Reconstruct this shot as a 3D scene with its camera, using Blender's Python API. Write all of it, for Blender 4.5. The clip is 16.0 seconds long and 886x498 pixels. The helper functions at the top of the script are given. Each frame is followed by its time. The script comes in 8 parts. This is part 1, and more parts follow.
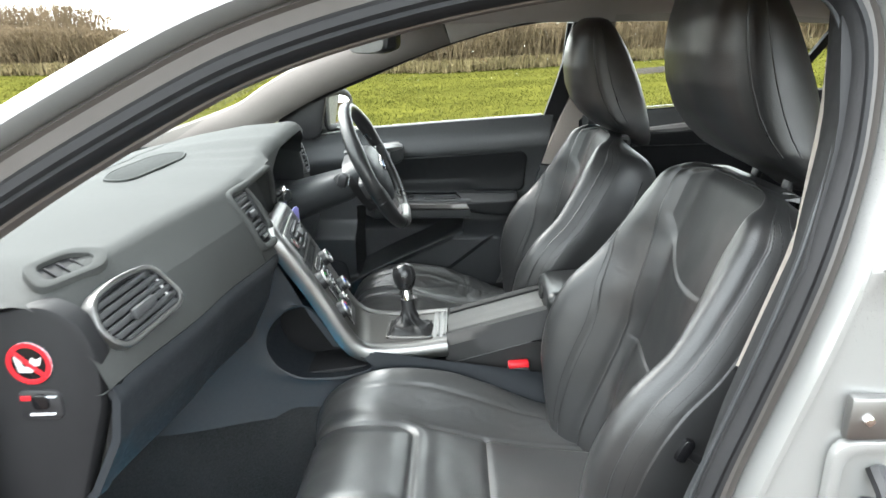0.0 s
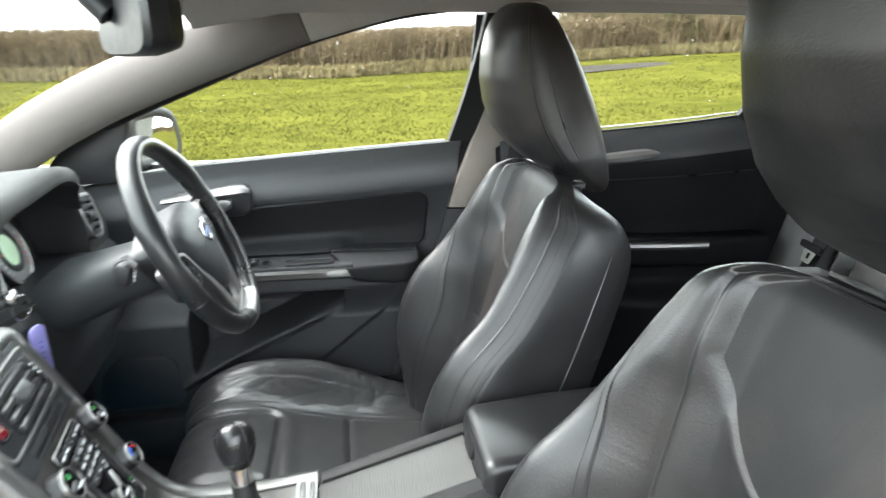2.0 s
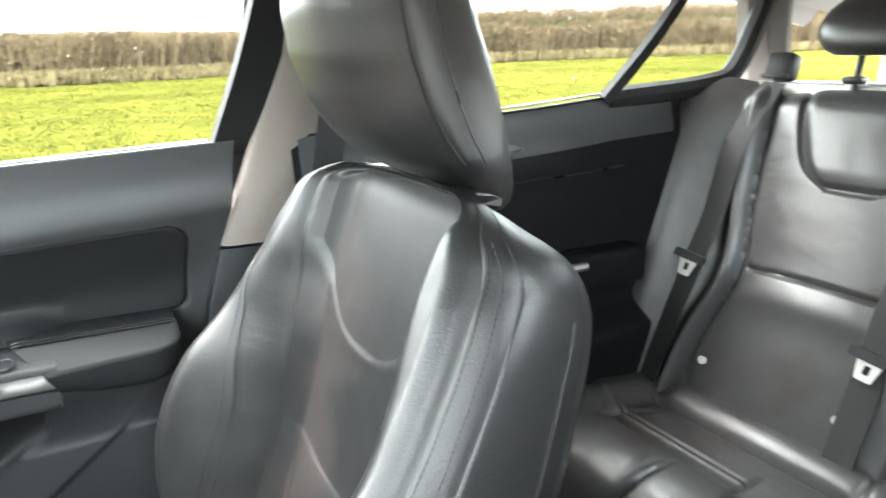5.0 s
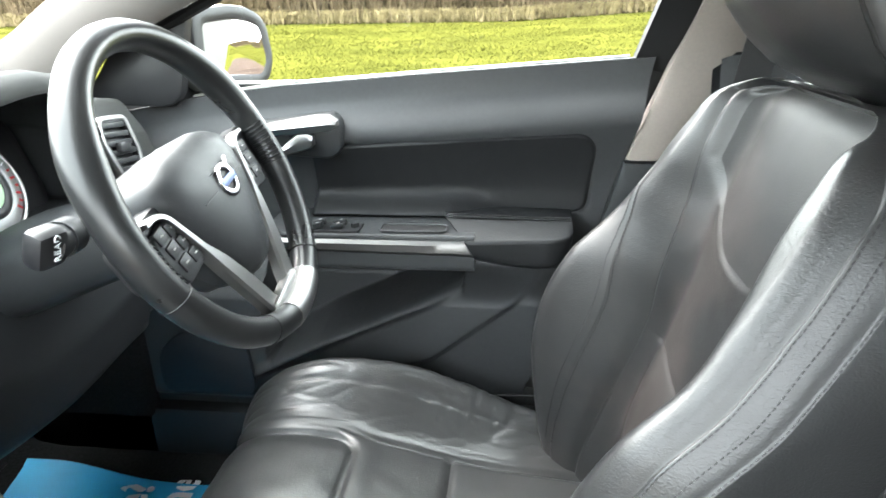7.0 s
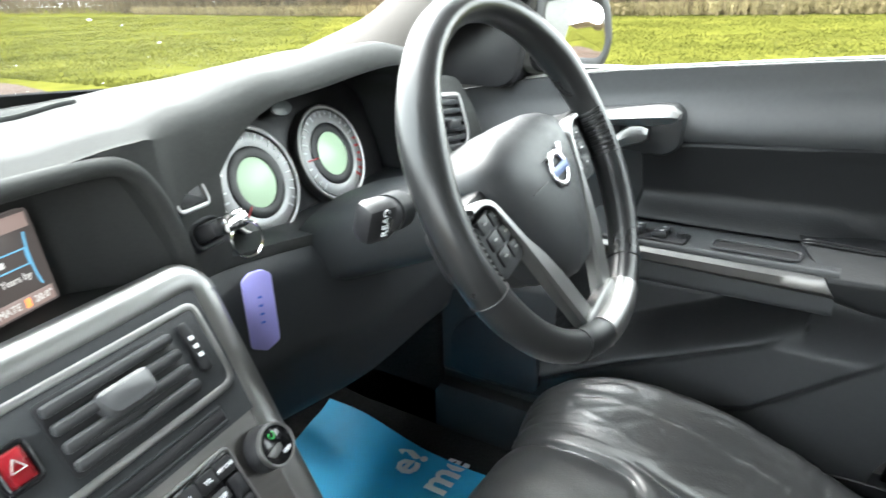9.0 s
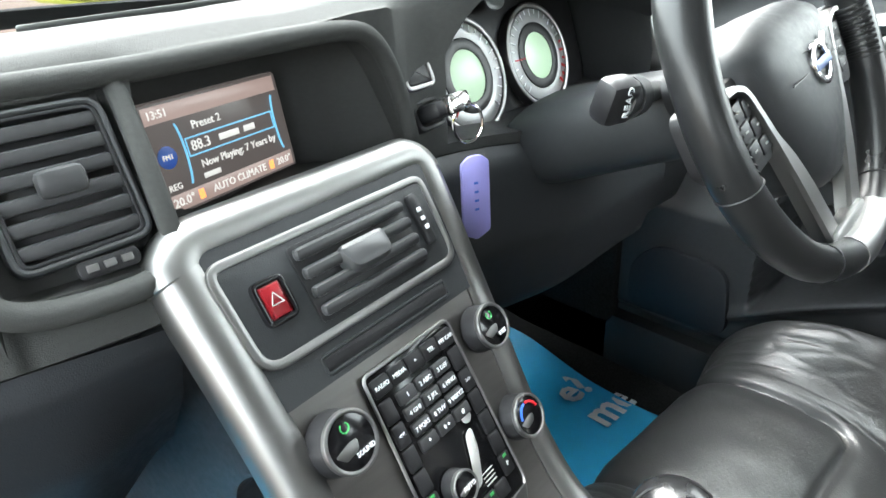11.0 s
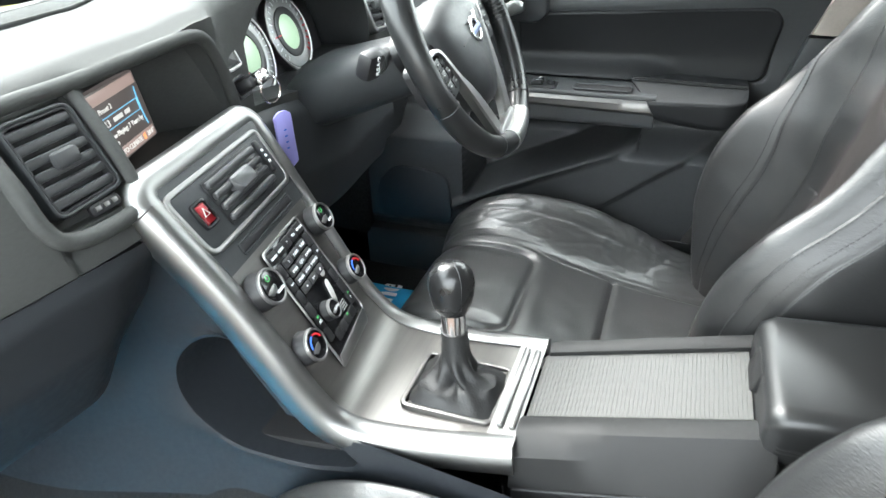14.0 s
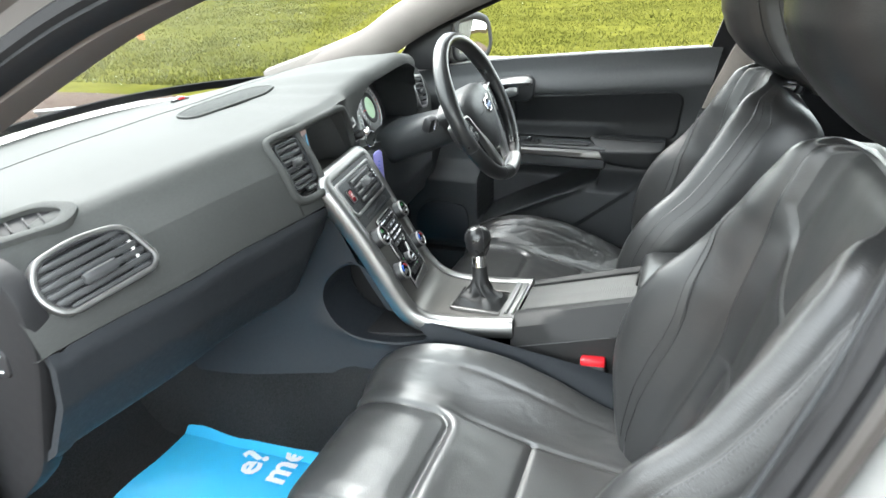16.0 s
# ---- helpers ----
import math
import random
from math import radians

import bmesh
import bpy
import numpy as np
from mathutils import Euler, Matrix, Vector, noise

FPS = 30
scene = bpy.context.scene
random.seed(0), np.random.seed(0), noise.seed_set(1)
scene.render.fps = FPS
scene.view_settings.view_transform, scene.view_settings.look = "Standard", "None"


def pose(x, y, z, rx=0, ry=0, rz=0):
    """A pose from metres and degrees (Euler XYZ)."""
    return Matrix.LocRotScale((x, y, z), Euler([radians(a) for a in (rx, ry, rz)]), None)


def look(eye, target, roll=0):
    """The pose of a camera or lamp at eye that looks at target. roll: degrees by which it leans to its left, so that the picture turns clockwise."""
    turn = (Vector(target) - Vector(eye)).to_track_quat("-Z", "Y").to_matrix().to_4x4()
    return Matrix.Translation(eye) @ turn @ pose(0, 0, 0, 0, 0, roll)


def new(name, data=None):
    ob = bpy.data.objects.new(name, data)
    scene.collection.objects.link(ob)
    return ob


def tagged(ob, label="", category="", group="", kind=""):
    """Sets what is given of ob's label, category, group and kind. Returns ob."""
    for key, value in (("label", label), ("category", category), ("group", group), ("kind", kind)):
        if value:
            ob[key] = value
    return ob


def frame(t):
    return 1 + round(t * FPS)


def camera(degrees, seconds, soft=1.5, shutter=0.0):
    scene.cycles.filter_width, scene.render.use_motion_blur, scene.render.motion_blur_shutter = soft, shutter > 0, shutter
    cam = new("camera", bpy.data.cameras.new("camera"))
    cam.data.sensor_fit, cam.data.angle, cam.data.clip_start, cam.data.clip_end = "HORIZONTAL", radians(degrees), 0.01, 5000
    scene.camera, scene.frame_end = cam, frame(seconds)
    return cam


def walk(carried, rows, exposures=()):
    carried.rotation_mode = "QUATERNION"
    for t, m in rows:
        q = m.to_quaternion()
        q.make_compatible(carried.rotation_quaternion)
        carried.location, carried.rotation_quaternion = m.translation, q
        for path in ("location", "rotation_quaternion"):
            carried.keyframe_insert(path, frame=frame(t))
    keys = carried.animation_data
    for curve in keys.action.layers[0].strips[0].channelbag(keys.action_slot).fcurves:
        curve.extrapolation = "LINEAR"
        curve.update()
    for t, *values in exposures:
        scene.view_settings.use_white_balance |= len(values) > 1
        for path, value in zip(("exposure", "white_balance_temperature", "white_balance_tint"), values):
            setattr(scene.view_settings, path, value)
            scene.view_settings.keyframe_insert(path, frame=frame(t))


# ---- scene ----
# the clip's camera opens up a little inside the car
EXPOSURES = [(0.0, 2.45), (1.0, 2.58), (2.0, 2.8), (3.0, 3.35), (5.5, 3.55), (7.0, 3.45), (8.5, 3.42), (9.0, 3.2), (9.5, 3.02), (12.0, 3.28), (14.0, 3.2), (15.0, 3.1), (16.0, 2.74)]
cam = camera(69.0, 16.0, shutter=0.3)
# seconds, eye, yaw, pitch, lean (degrees); x runs to the rear of the car, y to its driver side
ROWS = [
    (0.0, 0.030, -1.331, 1.200, 1.17, -17.21, -0.63),
    (0.5, 0.086, -1.197, 1.212, 0.99, -17.29, -0.90),
    (1.0, 0.109, -1.096, 1.213, 0.94, -17.14, -0.87),
    (1.5, 0.090, -0.941, 1.202, -0.64, -17.03, -0.65),
    (2.0, 0.072, -0.725, 1.194, -8.67, -16.92, -0.49),
    (2.5, 0.062, -0.505, 1.148, -18.92, -17.24, -0.01),
    (3.0, 0.074, -0.289, 1.097, -31.32, -15.99, 0.55),
    (3.2, 0.087, -0.249, 1.096, -35.97, -15.53, 0.40),
    (4.2, 0.102, -0.229, 1.103, -43.50, -16.14, 0.32),
    (5.5, 0.118, -0.209, 1.110, -18.88, -16.75, 0.23),
    (6.0, 0.146, -0.208, 1.078, -8.24, -17.83, -0.59),
    (6.5, 0.137, -0.231, 1.096, -0.47, -20.13, -0.83),
    (7.0, 0.138, -0.268, 1.084, 6.70, -21.17, -1.17),
    (7.5, 0.163, -0.210, 1.079, 11.09, -21.72, -1.38),
    (8.0, 0.152, -0.155, 1.073, 15.94, -21.65, -1.17),
    (8.5, 0.101, -0.169, 1.065, 24.60, -21.30, -1.45),
    (9.0, 0.069, -0.191, 1.063, 33.36, -21.20, -1.59),
    (9.5, 0.034, -0.213, 1.076, 40.85, -21.23, -1.86),
    (9.7, 0.031, -0.222, 1.078, 43.41, -20.81, -2.06),
    (10.7, 0.021, -0.228, 1.027, 47.50, -24.71, -2.21),
    (11.8, 0.011, -0.235, 0.976, 42.40, -28.62, -2.36),
    (12.0, 0.014, -0.235, 0.968, 40.01, -30.01, -2.33),
    (12.5, 0.026, -0.280, 0.981, 33.88, -30.41, -2.12),
    (13.0, 0.043, -0.353, 1.021, 26.99, -30.92, -1.86),
    (13.5, 0.066, -0.431, 1.073, 22.15, -30.60, -1.89),
    (14.0, 0.112, -0.514, 1.102, 20.80, -30.49, -1.88),
    (14.5, 0.162, -0.632, 1.130, 20.33, -28.78, -1.71),
    (15.0, 0.184, -0.746, 1.163, 20.17, -23.74, -1.77),
    (15.5, 0.213, -0.919, 1.202, 20.49, -23.62, -1.88),
    (16.0, 0.266, -1.083, 1.211, 20.94, -23.72, -2.13),
]


def eye_pose(x, y, z, yaw, pitch, lean):
    a, b = radians(yaw), radians(pitch)
    ahead = Vector((-math.sin(a) * math.cos(b), math.cos(a) * math.cos(b), math.sin(b)))
    return look((x, y, z), Vector((x, y, z)) + ahead, lean)


walk(cam, [(t, eye_pose(*row)) for t, *row in ROWS], EXPOSURES)

# ---- sky and light: an even overcast ----
SUN_EL, SUN_ROT = 48.0, 300.0
world = bpy.data.worlds.new("world")
scene.world = world
world.use_nodes = True
wt = world.node_tree
for n in list(wt.nodes):
    wt.nodes.remove(n)
w_out = wt.nodes.new("ShaderNodeOutputWorld")
w_sky = wt.nodes.new("ShaderNodeTexSky")
w_sky.sky_type, w_sky.sun_disc = "NISHITA", False
w_sky.sun_elevation, w_sky.sun_rotation = radians(SUN_EL), radians(SUN_ROT)
w_sky.dust_density, w_sky.air_density = 4.0, 1.0
w_a = wt.nodes.new("ShaderNodeBackground")
w_a.inputs["Strength"].default_value = 0.06
wt.links.new(w_sky.outputs[0], w_a.inputs["Color"])
w_noise = wt.nodes.new("ShaderNodeTexNoise")
w_noise.inputs["Scale"].default_value, w_noise.inputs["Detail"].default_value = 2.2, 5.0
w_map = wt.nodes.new("ShaderNodeMapping")
w_map.inputs["Scale"].default_value = (1, 1, 3)
w_co = wt.nodes.new("ShaderNodeTexCoord")
wt.links.new(w_co.outputs["Generated"], w_map.inputs["Vector"])
wt.links.new(w_map.outputs[0], w_noise.inputs["Vector"])
w_ramp = wt.nodes.new("ShaderNodeValToRGB")
w_ramp.color_ramp.elements[0].position, w_ramp.color_ramp.elements[0].color = 0.3, (0.78, 0.85, 0.87, 1)
w_ramp.color_ramp.elements[1].position, w_ramp.color_ramp.elements[1].color = 0.7, (0.95, 1.0, 0.98, 1)
wt.links.new(w_noise.outputs["Fac"], w_ramp.inputs["Fac"])
w_b = wt.nodes.new("ShaderNodeBackground")
w_b.inputs["Strength"].default_value = 1.05
wt.links.new(w_ramp.outputs["Color"], w_b.inputs["Color"])
# even cloud, brighter overhead
w_sep = wt.nodes.new("ShaderNodeSeparateXYZ")
wt.links.new(w_co.outputs["Generated"], w_sep.inputs[0])
w_lift = wt.nodes.new("ShaderNodeMapRange")
w_lift.inputs["From Min"].default_value, w_lift.inputs["From Max"].default_value = 0.0, 1.0
w_lift.inputs["To Min"].default_value, w_lift.inputs["To Max"].default_value = 1.45, 1.75
wt.links.new(w_sep.outputs["Z"], w_lift.inputs["Value"])
wt.links.new(w_lift.outputs[0], w_b.inputs["Strength"])
w_add = wt.nodes.new("ShaderNodeAddShader")
wt.links.new(w_a.outputs[0], w_add.inputs[0])
wt.links.new(w_b.outputs[0], w_add.inputs[1])
wt.links.new(w_add.outputs[0], w_out.inputs["Surface"])
sun = new("sun", bpy.data.lights.new("sun", "SUN"))
sun.data.energy, sun.data.angle, sun.data.color = 1.5, radians(40), (0.97, 0.98, 1.0)
sa, se = radians(SUN_ROT), radians(SUN_EL)
sun.matrix_world = look((0, 0, 0), (-math.sin(sa) * math.cos(se), -math.cos(sa) * math.cos(se), -math.sin(se)))


# ---- materials ----
def material(name, color, rough=0.5, metal=0.0, var=0.15, scale=40.0, bump=0.1, bump_scale=400.0, dist=0.001, spec=0.5,
             coat=0.0, pattern="noise", stretch=(1, 1, 1), color2=None, rough_var=0.1, big=3.0):
    m = bpy.data.materials.new(name)
    m.use_nodes = True
    t, L = m.node_tree, m.node_tree.links
    b = t.nodes["Principled BSDF"]
    b.inputs["Roughness"].default_value, b.inputs["Metallic"].default_value = rough, metal
    b.inputs["Specular IOR Level"].default_value, b.inputs["Coat Weight"].default_value = spec, coat
    co = t.nodes.new("ShaderNodeTexCoord")
    mp = t.nodes.new("ShaderNodeMapping")
    mp.inputs["Scale"].default_value = stretch
    L.new(co.outputs["Object"], mp.inputs["Vector"])

    def tex(s, detail=4.0):
        n = t.nodes.new("ShaderNodeTexNoise")
        n.inputs["Scale"].default_value, n.inputs["Detail"].default_value = s, detail
        L.new(mp.outputs[0], n.inputs["Vector"])
        return n.outputs["Fac"]

    fine, wide = tex(scale), tex(big, 6.0)
    mix = t.nodes.new("ShaderNodeMath")
    mix.operation = "ADD"
    half = t.nodes.new("ShaderNodeMath")
    half.operation, half.inputs[1].default_value = "MULTIPLY", 0.5
    L.new(fine, mix.inputs[0]), L.new(wide, mix.inputs[1]), L.new(mix.outputs[0], half.inputs[0])
    ramp = t.nodes.new("ShaderNodeValToRGB")
    c1 = color2 or tuple(min(1, c * (1 + var)) for c in color)
    c0 = tuple(c * (1 - var) for c in color)
    ramp.color_ramp.elements[0].position, ramp.color_ramp.elements[0].color = 0.35, (*c0, 1)
    ramp.color_ramp.elements[1].position, ramp.color_ramp.elements[1].color = 0.65, (*c1, 1)
    L.new(half.outputs[0], ramp.inputs["Fac"])
    L.new(ramp.outputs["Color"], b.inputs["Base Color"])
    rr = t.nodes.new("ShaderNodeMapRange")
    rr.inputs["From Min"].default_value, rr.inputs["From Max"].default_value = 0.35, 0.65
    rr.inputs["To Min"].default_value, rr.inputs["To Max"].default_value = max(0.02, rough - rough_var), min(1, rough + rough_var)
    L.new(half.outputs[0], rr.inputs["Value"]), L.new(rr.outputs[0], b.inputs["Roughness"])
    if bump:
        if pattern == "voronoi":
            v = t.nodes.new("ShaderNodeTexVoronoi")
            v.feature = "DISTANCE_TO_EDGE"
            v.inputs["Scale"].default_value = bump_scale
            L.new(mp.outputs[0], v.inputs["Vector"])
            src = v.outputs["Distance"]
        else:
            src = tex(bump_scale, 3.0)
        bp = t.nodes.new("ShaderNodeBump")
        bp.inputs["Strength"].default_value, bp.inputs["Distance"].default_value = bump, dist
        L.new(src, bp.inputs["Height"])
        if pattern == "leather":
            v = t.nodes.new("ShaderNodeTexVoronoi")
            v.inputs["Scale"].default_value = bump_scale * 0.8
            L.new(mp.outputs[0], v.inputs["Vector"])
            L.new(v.outputs["Distance"], bp.inputs["Height"])
            wr = t.nodes.new("ShaderNodeTexNoise")
            wr.inputs["Scale"].default_value, wr.inputs["Detail"].default_value = 70.0, 3.0
            wr.inputs["Distortion"].default_value = 1.2
            L.new(mp.outputs[0], wr.inputs["Vector"])
            b2 = t.nodes.new("ShaderNodeBump")
            b2.inputs["Strength"].default_value, b2.inputs["Distance"].default_value = 0.06, 0.003
            L.new(wr.outputs["Fac"], b2.inputs["Height"])
            L.new(bp.outputs[0], b2.inputs["Normal"])
            bp = b2
        L.new(bp.outputs[0], b.inputs["Normal"])
    return m


def glowing(name, color, strength):
    m = bpy.data.materials.new(name)
    m.use_nodes = True
    b = m.node_tree.nodes["Principled BSDF"]
    b.inputs["Base Color"].default_value = (*color, 1)
    b.inputs["Emission Color"].default_value, b.inputs["Emission Strength"].default_value = (*color, 1), strength
    b.inputs["Roughness"].default_value = 0.3
    return m


def glass_material(name, tint=(1, 1, 1), rough=0.0):
    m = bpy.data.materials.new(name)
    m.use_nodes = True
    t = m.node_tree
    t.nodes.remove(t.nodes["Principled BSDF"])
    tr, gl, mx, lw, pw, ma = (t.nodes.new("ShaderNode" + k) for k in ("BsdfTransparent", "BsdfGlossy", "MixShader", "LayerWeight", "Math", "Math"))
    tr.inputs["Color"].default_value = (*tint, 1)
    gl.inputs["Roughness"].default_value = rough
    lw.inputs["Blend"].default_value = 0.5
    pw.operation, pw.inputs[1].default_value = "POWER", 4.0
    ma.operation, ma.inputs[1].default_value, ma.inputs[2].default_value = "MULTIPLY_ADD", 0.55, 0.03
    t.links.new(lw.outputs["Facing"], pw.inputs[0]), t.links.new(pw.outputs[0], ma.inputs[0])
    t.links.new(ma.outputs[0], mx.inputs[0]), t.links.new(tr.outputs[0], mx.inputs[1]), t.links.new(gl.outputs[0], mx.inputs[2])
    t.links.new(mx.outputs[0], t.nodes["Material Output"].inputs["Surface"])
    return m


def leather(name, color, rough, grain=1.0, crease=1.0, gloss=0.58, worn=(0.034, 0.030, 0.029)):
    """Soft hide: pebbled grain, fine creases that run with noise, paler brown where it is worn."""
    m = bpy.data.materials.new(name)
    m.use_nodes = True
    t, L = m.node_tree, m.node_tree.links
    b = t.nodes["Principled BSDF"]
    b.inputs["Specular IOR Level"].default_value = gloss
    co = t.nodes.new("ShaderNodeTexCoord")

    def tex(kind, scale, detail=3.0, stretch=(1, 1, 1), warp=0.0):
        mp = t.nodes.new("ShaderNodeMapping")
        mp.inputs["Scale"].default_value = stretch
        L.new(co.outputs["Object"], mp.inputs["Vector"])
        n = t.nodes.new("ShaderNodeTex" + kind)
        n.inputs["Scale"].default_value = scale
        if kind == "Noise":
            n.inputs["Detail"].default_value, n.inputs["Distortion"].default_value = detail, warp
        L.new(mp.outputs[0], n.inputs["Vector"])
        return n.outputs["Fac"] if kind == "Noise" else n.outputs["Distance"]

    def curve_of(src, a, b_, lo, hi):
        r = t.nodes.new("ShaderNodeMapRange")
        r.interpolation_type = "SMOOTHSTEP"
        for k, v in (("From Min", a), ("From Max", b_), ("To Min", lo), ("To Max", hi)):
            r.inputs[k].default_value = v
        L.new(src, r.inputs["Value"])
        return r.outputs[0]

    def fold(scale, stretch, width, warp):
        """A net of thin valleys where a noise crosses its middle."""
        n = tex("Noise", scale, 2.0, stretch, warp)
        a = t.nodes.new("ShaderNodeMath")
        a.operation, a.inputs[1].default_value = "SUBTRACT", 0.5
        c = t.nodes.new("ShaderNodeMath")
        c.operation = "ABSOLUTE"
        L.new(n, a.inputs[0]), L.new(a.outputs[0], c.inputs[0])
        return curve_of(c.outputs[0], 0.0, width, 0.0, 1.0)

    mask = curve_of(tex("Noise", 5.5, 4.0, warp=0.6), 0.46, 0.66, 0.0, 1.0)
    mix = t.nodes.new("ShaderNodeMix")
    mix.data_type = "RGBA"
    mix.inputs["A"].default_value, mix.inputs["B"].default_value = (*color, 1), (*worn, 1)
    L.new(mask, mix.inputs["Factor"]), L.new(mix.outputs["Result"], b.inputs["Base Color"])
    L.new(curve_of(tex("Noise", 22.0, 5.0), 0.3, 0.7, rough - 0.012, rough + 0.02), b.inputs["Roughness"])
    last = None
    patch = curve_of(tex("Noise", 7.0, 3.0, warp=0.4), 0.40, 0.66, 0.60, 1.0)

    def patchy(src):
        k = t.nodes.new("ShaderNodeMath")
        k.operation = "MULTIPLY"
        L.new(src, k.inputs[0]), L.new(patch, k.inputs[1])
        return k.outputs[0]

    for src, strength, dist in ((tex("Noise", 11.0, 2.0), 0.04 * crease, 0.010), (patchy(fold(48.0, (1, 1, 2.6), 0.10, 0.7)), 0.03 * crease, 0.0006),
                                (patchy(fold(150.0, (1.2, 1, 2.2), 0.16, 0.4)), 0.19 * crease, 0.0005), (tex("Voronoi", 480.0), 0.15 * grain, 0.0006)):
        bp = t.nodes.new("ShaderNodeBump")
        bp.inputs["Strength"].default_value, bp.inputs["Distance"].default_value = strength, dist
        L.new(src, bp.inputs["Height"])
        if last:
            L.new(last, bp.inputs["Normal"])
        last = bp.outputs[0]
    L.new(last, b.inputs["Normal"])
    return m


LEATHER = leather("black leather", (0.019, 0.0193, 0.0198), 0.355, worn=(0.034, 0.030, 0.029))
# cushions: polished by wear, base also lifted for light the cabin lacks
LEATHER_WORN_LIT = leather("polished worn black leather, lit", (0.036, 0.0364, 0.0368), 0.315, crease=1.0, gloss=0.80, worn=(0.041, 0.0398, 0.0395))
LEATHER_MATTE = leather("dull black leather", (0.012, 0.0123, 0.0127), 0.37, crease=0.6, gloss=0.5)
INLAY = leather("flat black leather", (0.017, 0.0173, 0.0177), 0.52, crease=0.4, gloss=0.34)
REAR_LEATHER = leather("soft black leather", (0.044, 0.0444, 0.0448), 0.35, crease=0.6, gloss=0.75)
GLOVE = material("near black blue plastic", (0.0155, 0.0175, 0.0205), 0.58, var=0.12, scale=150, bump=0.3, bump_scale=700, dist=0.0006, pattern="voronoi", spec=0.25)
GATE = material("dark satin metal", (0.15, 0.145, 0.14), 0.42, metal=1.0, var=0.05, bump=0, rough_var=0.04)
HAZARD = material("dark red lens", (0.25, 0.008, 0.014), 0.3, var=0.1, bump=0)
DROP = bpy.data.materials.new("water drop")
DROP.use_nodes = True
_b = DROP.node_tree.nodes["Principled BSDF"]
_b.inputs["Transmission Weight"].default_value, _b.inputs["Roughness"].default_value, _b.inputs["IOR"].default_value = 1.0, 0.0, 1.33
VANE = material("vent vane plastic", (0.044, 0.045, 0.047), 0.38, var=0.1, scale=90, bump=0.1, bump_scale=700, dist=0.0004)
LEATHER_SMOOTH = material("smooth black leather", (0.016, 0.0165, 0.017), 0.31, var=0.12, scale=30, bump=0.15, bump_scale=600, dist=0.0006, pattern="voronoi", rough_var=0.06)
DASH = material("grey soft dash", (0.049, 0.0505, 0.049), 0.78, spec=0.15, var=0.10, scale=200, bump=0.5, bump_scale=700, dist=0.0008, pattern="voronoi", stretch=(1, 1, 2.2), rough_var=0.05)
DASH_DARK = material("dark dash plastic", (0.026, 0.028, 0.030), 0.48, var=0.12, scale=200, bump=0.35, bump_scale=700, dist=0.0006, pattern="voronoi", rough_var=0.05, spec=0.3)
BLACK = material("black plastic", (0.016, 0.016, 0.0175), 0.42, var=0.15, scale=90, bump=0.15, bump_scale=900, dist=0.0004, rough_var=0.06, spec=0.4)
ENDCAP = material("black dash end plastic", (0.012, 0.012, 0.013), 0.5, var=0.15, scale=90, bump=0.2, bump_scale=700, dist=0.0005, spec=0.2)
GLOSS = material("gloss black", (0.006, 0.006, 0.007), 0.12, var=0.1, bump=0, rough_var=0.03)
RUBBER = material("rubber seal", (0.014, 0.014, 0.015), 0.62, var=0.2, scale=60, bump=0.2, bump_scale=300, rough_var=0.08, spec=0.25)
NAVY = material("dark blue grey plastic", (0.0115, 0.0142, 0.0182), 0.58, var=0.12, scale=150, bump=0.3, bump_scale=700, dist=0.0006, pattern="voronoi")
DOORP = material("door panel plastic", (0.038, 0.0400, 0.042), 0.48, var=0.12, scale=160, bump=0.3, bump_scale=650, dist=0.0006, pattern="voronoi", spec=0.35)
VINYL = material("door vinyl", (0.012, 0.0127, 0.0140), 0.50, var=0.15, scale=60, bump=0.2, bump_scale=500, dist=0.0008, pattern="leather", spec=0.28)
SATIN = material("satin aluminium", (0.275, 0.272, 0.268), 0.40, metal=1.0, var=0.03, scale=30, bump=0, rough_var=0.03)
SATIN_DULL = material("dull satin aluminium", (0.165, 0.160, 0.156), 0.42, metal=1.0, var=0.05, scale=60, bump=0, rough_var=0.04)
BRUSHED = material("brushed dark metal", (0.165, 0.158, 0.151), 0.38, metal=1.0, var=0.10, scale=220, bump=0.12, bump_scale=420, dist=0.0003, stretch=(1, 0.04, 1), rough_var=0.05)
CHROME = material("chrome", (0.8, 0.8, 0.8), 0.14, metal=1.0, var=0.04, bump=0, rough_var=0.04)
PAINT = material("silver body paint", (0.235, 0.235, 0.231), 0.3, metal=0.35, var=0.03, scale=900, bump=0.02, bump_scale=900, coat=0.6, rough_var=0.04)
TRIM = material("beige pillar fabric", (0.125, 0.111, 0.101), 0.8, var=0.08, scale=250, bump=0.4, bump_scale=900, dist=0.0008)
# TRIM's fabric again, made paler for the light on the B pillars
PILLAR_LIT = material("beige pillar fabric, lit copy", (0.22, 0.192, 0.172), 0.8, var=0.08, scale=250, bump=0.4, bump_scale=900, dist=0.0008)
CONSOLE = material("charcoal console plastic", (0.0165, 0.0165, 0.0168), 0.52, var=0.12, scale=160, bump=0.3, bump_scale=700, dist=0.0006, pattern="voronoi", spec=0.25)
# rear door trim: darker copy of VINYL with the pillar's shade in its colour
REAR_SHADED = material("shaded rear door trim", (0.0055, 0.0058, 0.0066), 0.6, var=0.15, scale=60, bump=0.2, bump_scale=500, dist=0.0008, pattern="leather", spec=0.12)
HEADLINER = material("grey headliner fabric", (0.48, 0.46, 0.435), 0.85, var=0.08, scale=250, bump=0.4, bump_scale=900, dist=0.0008)
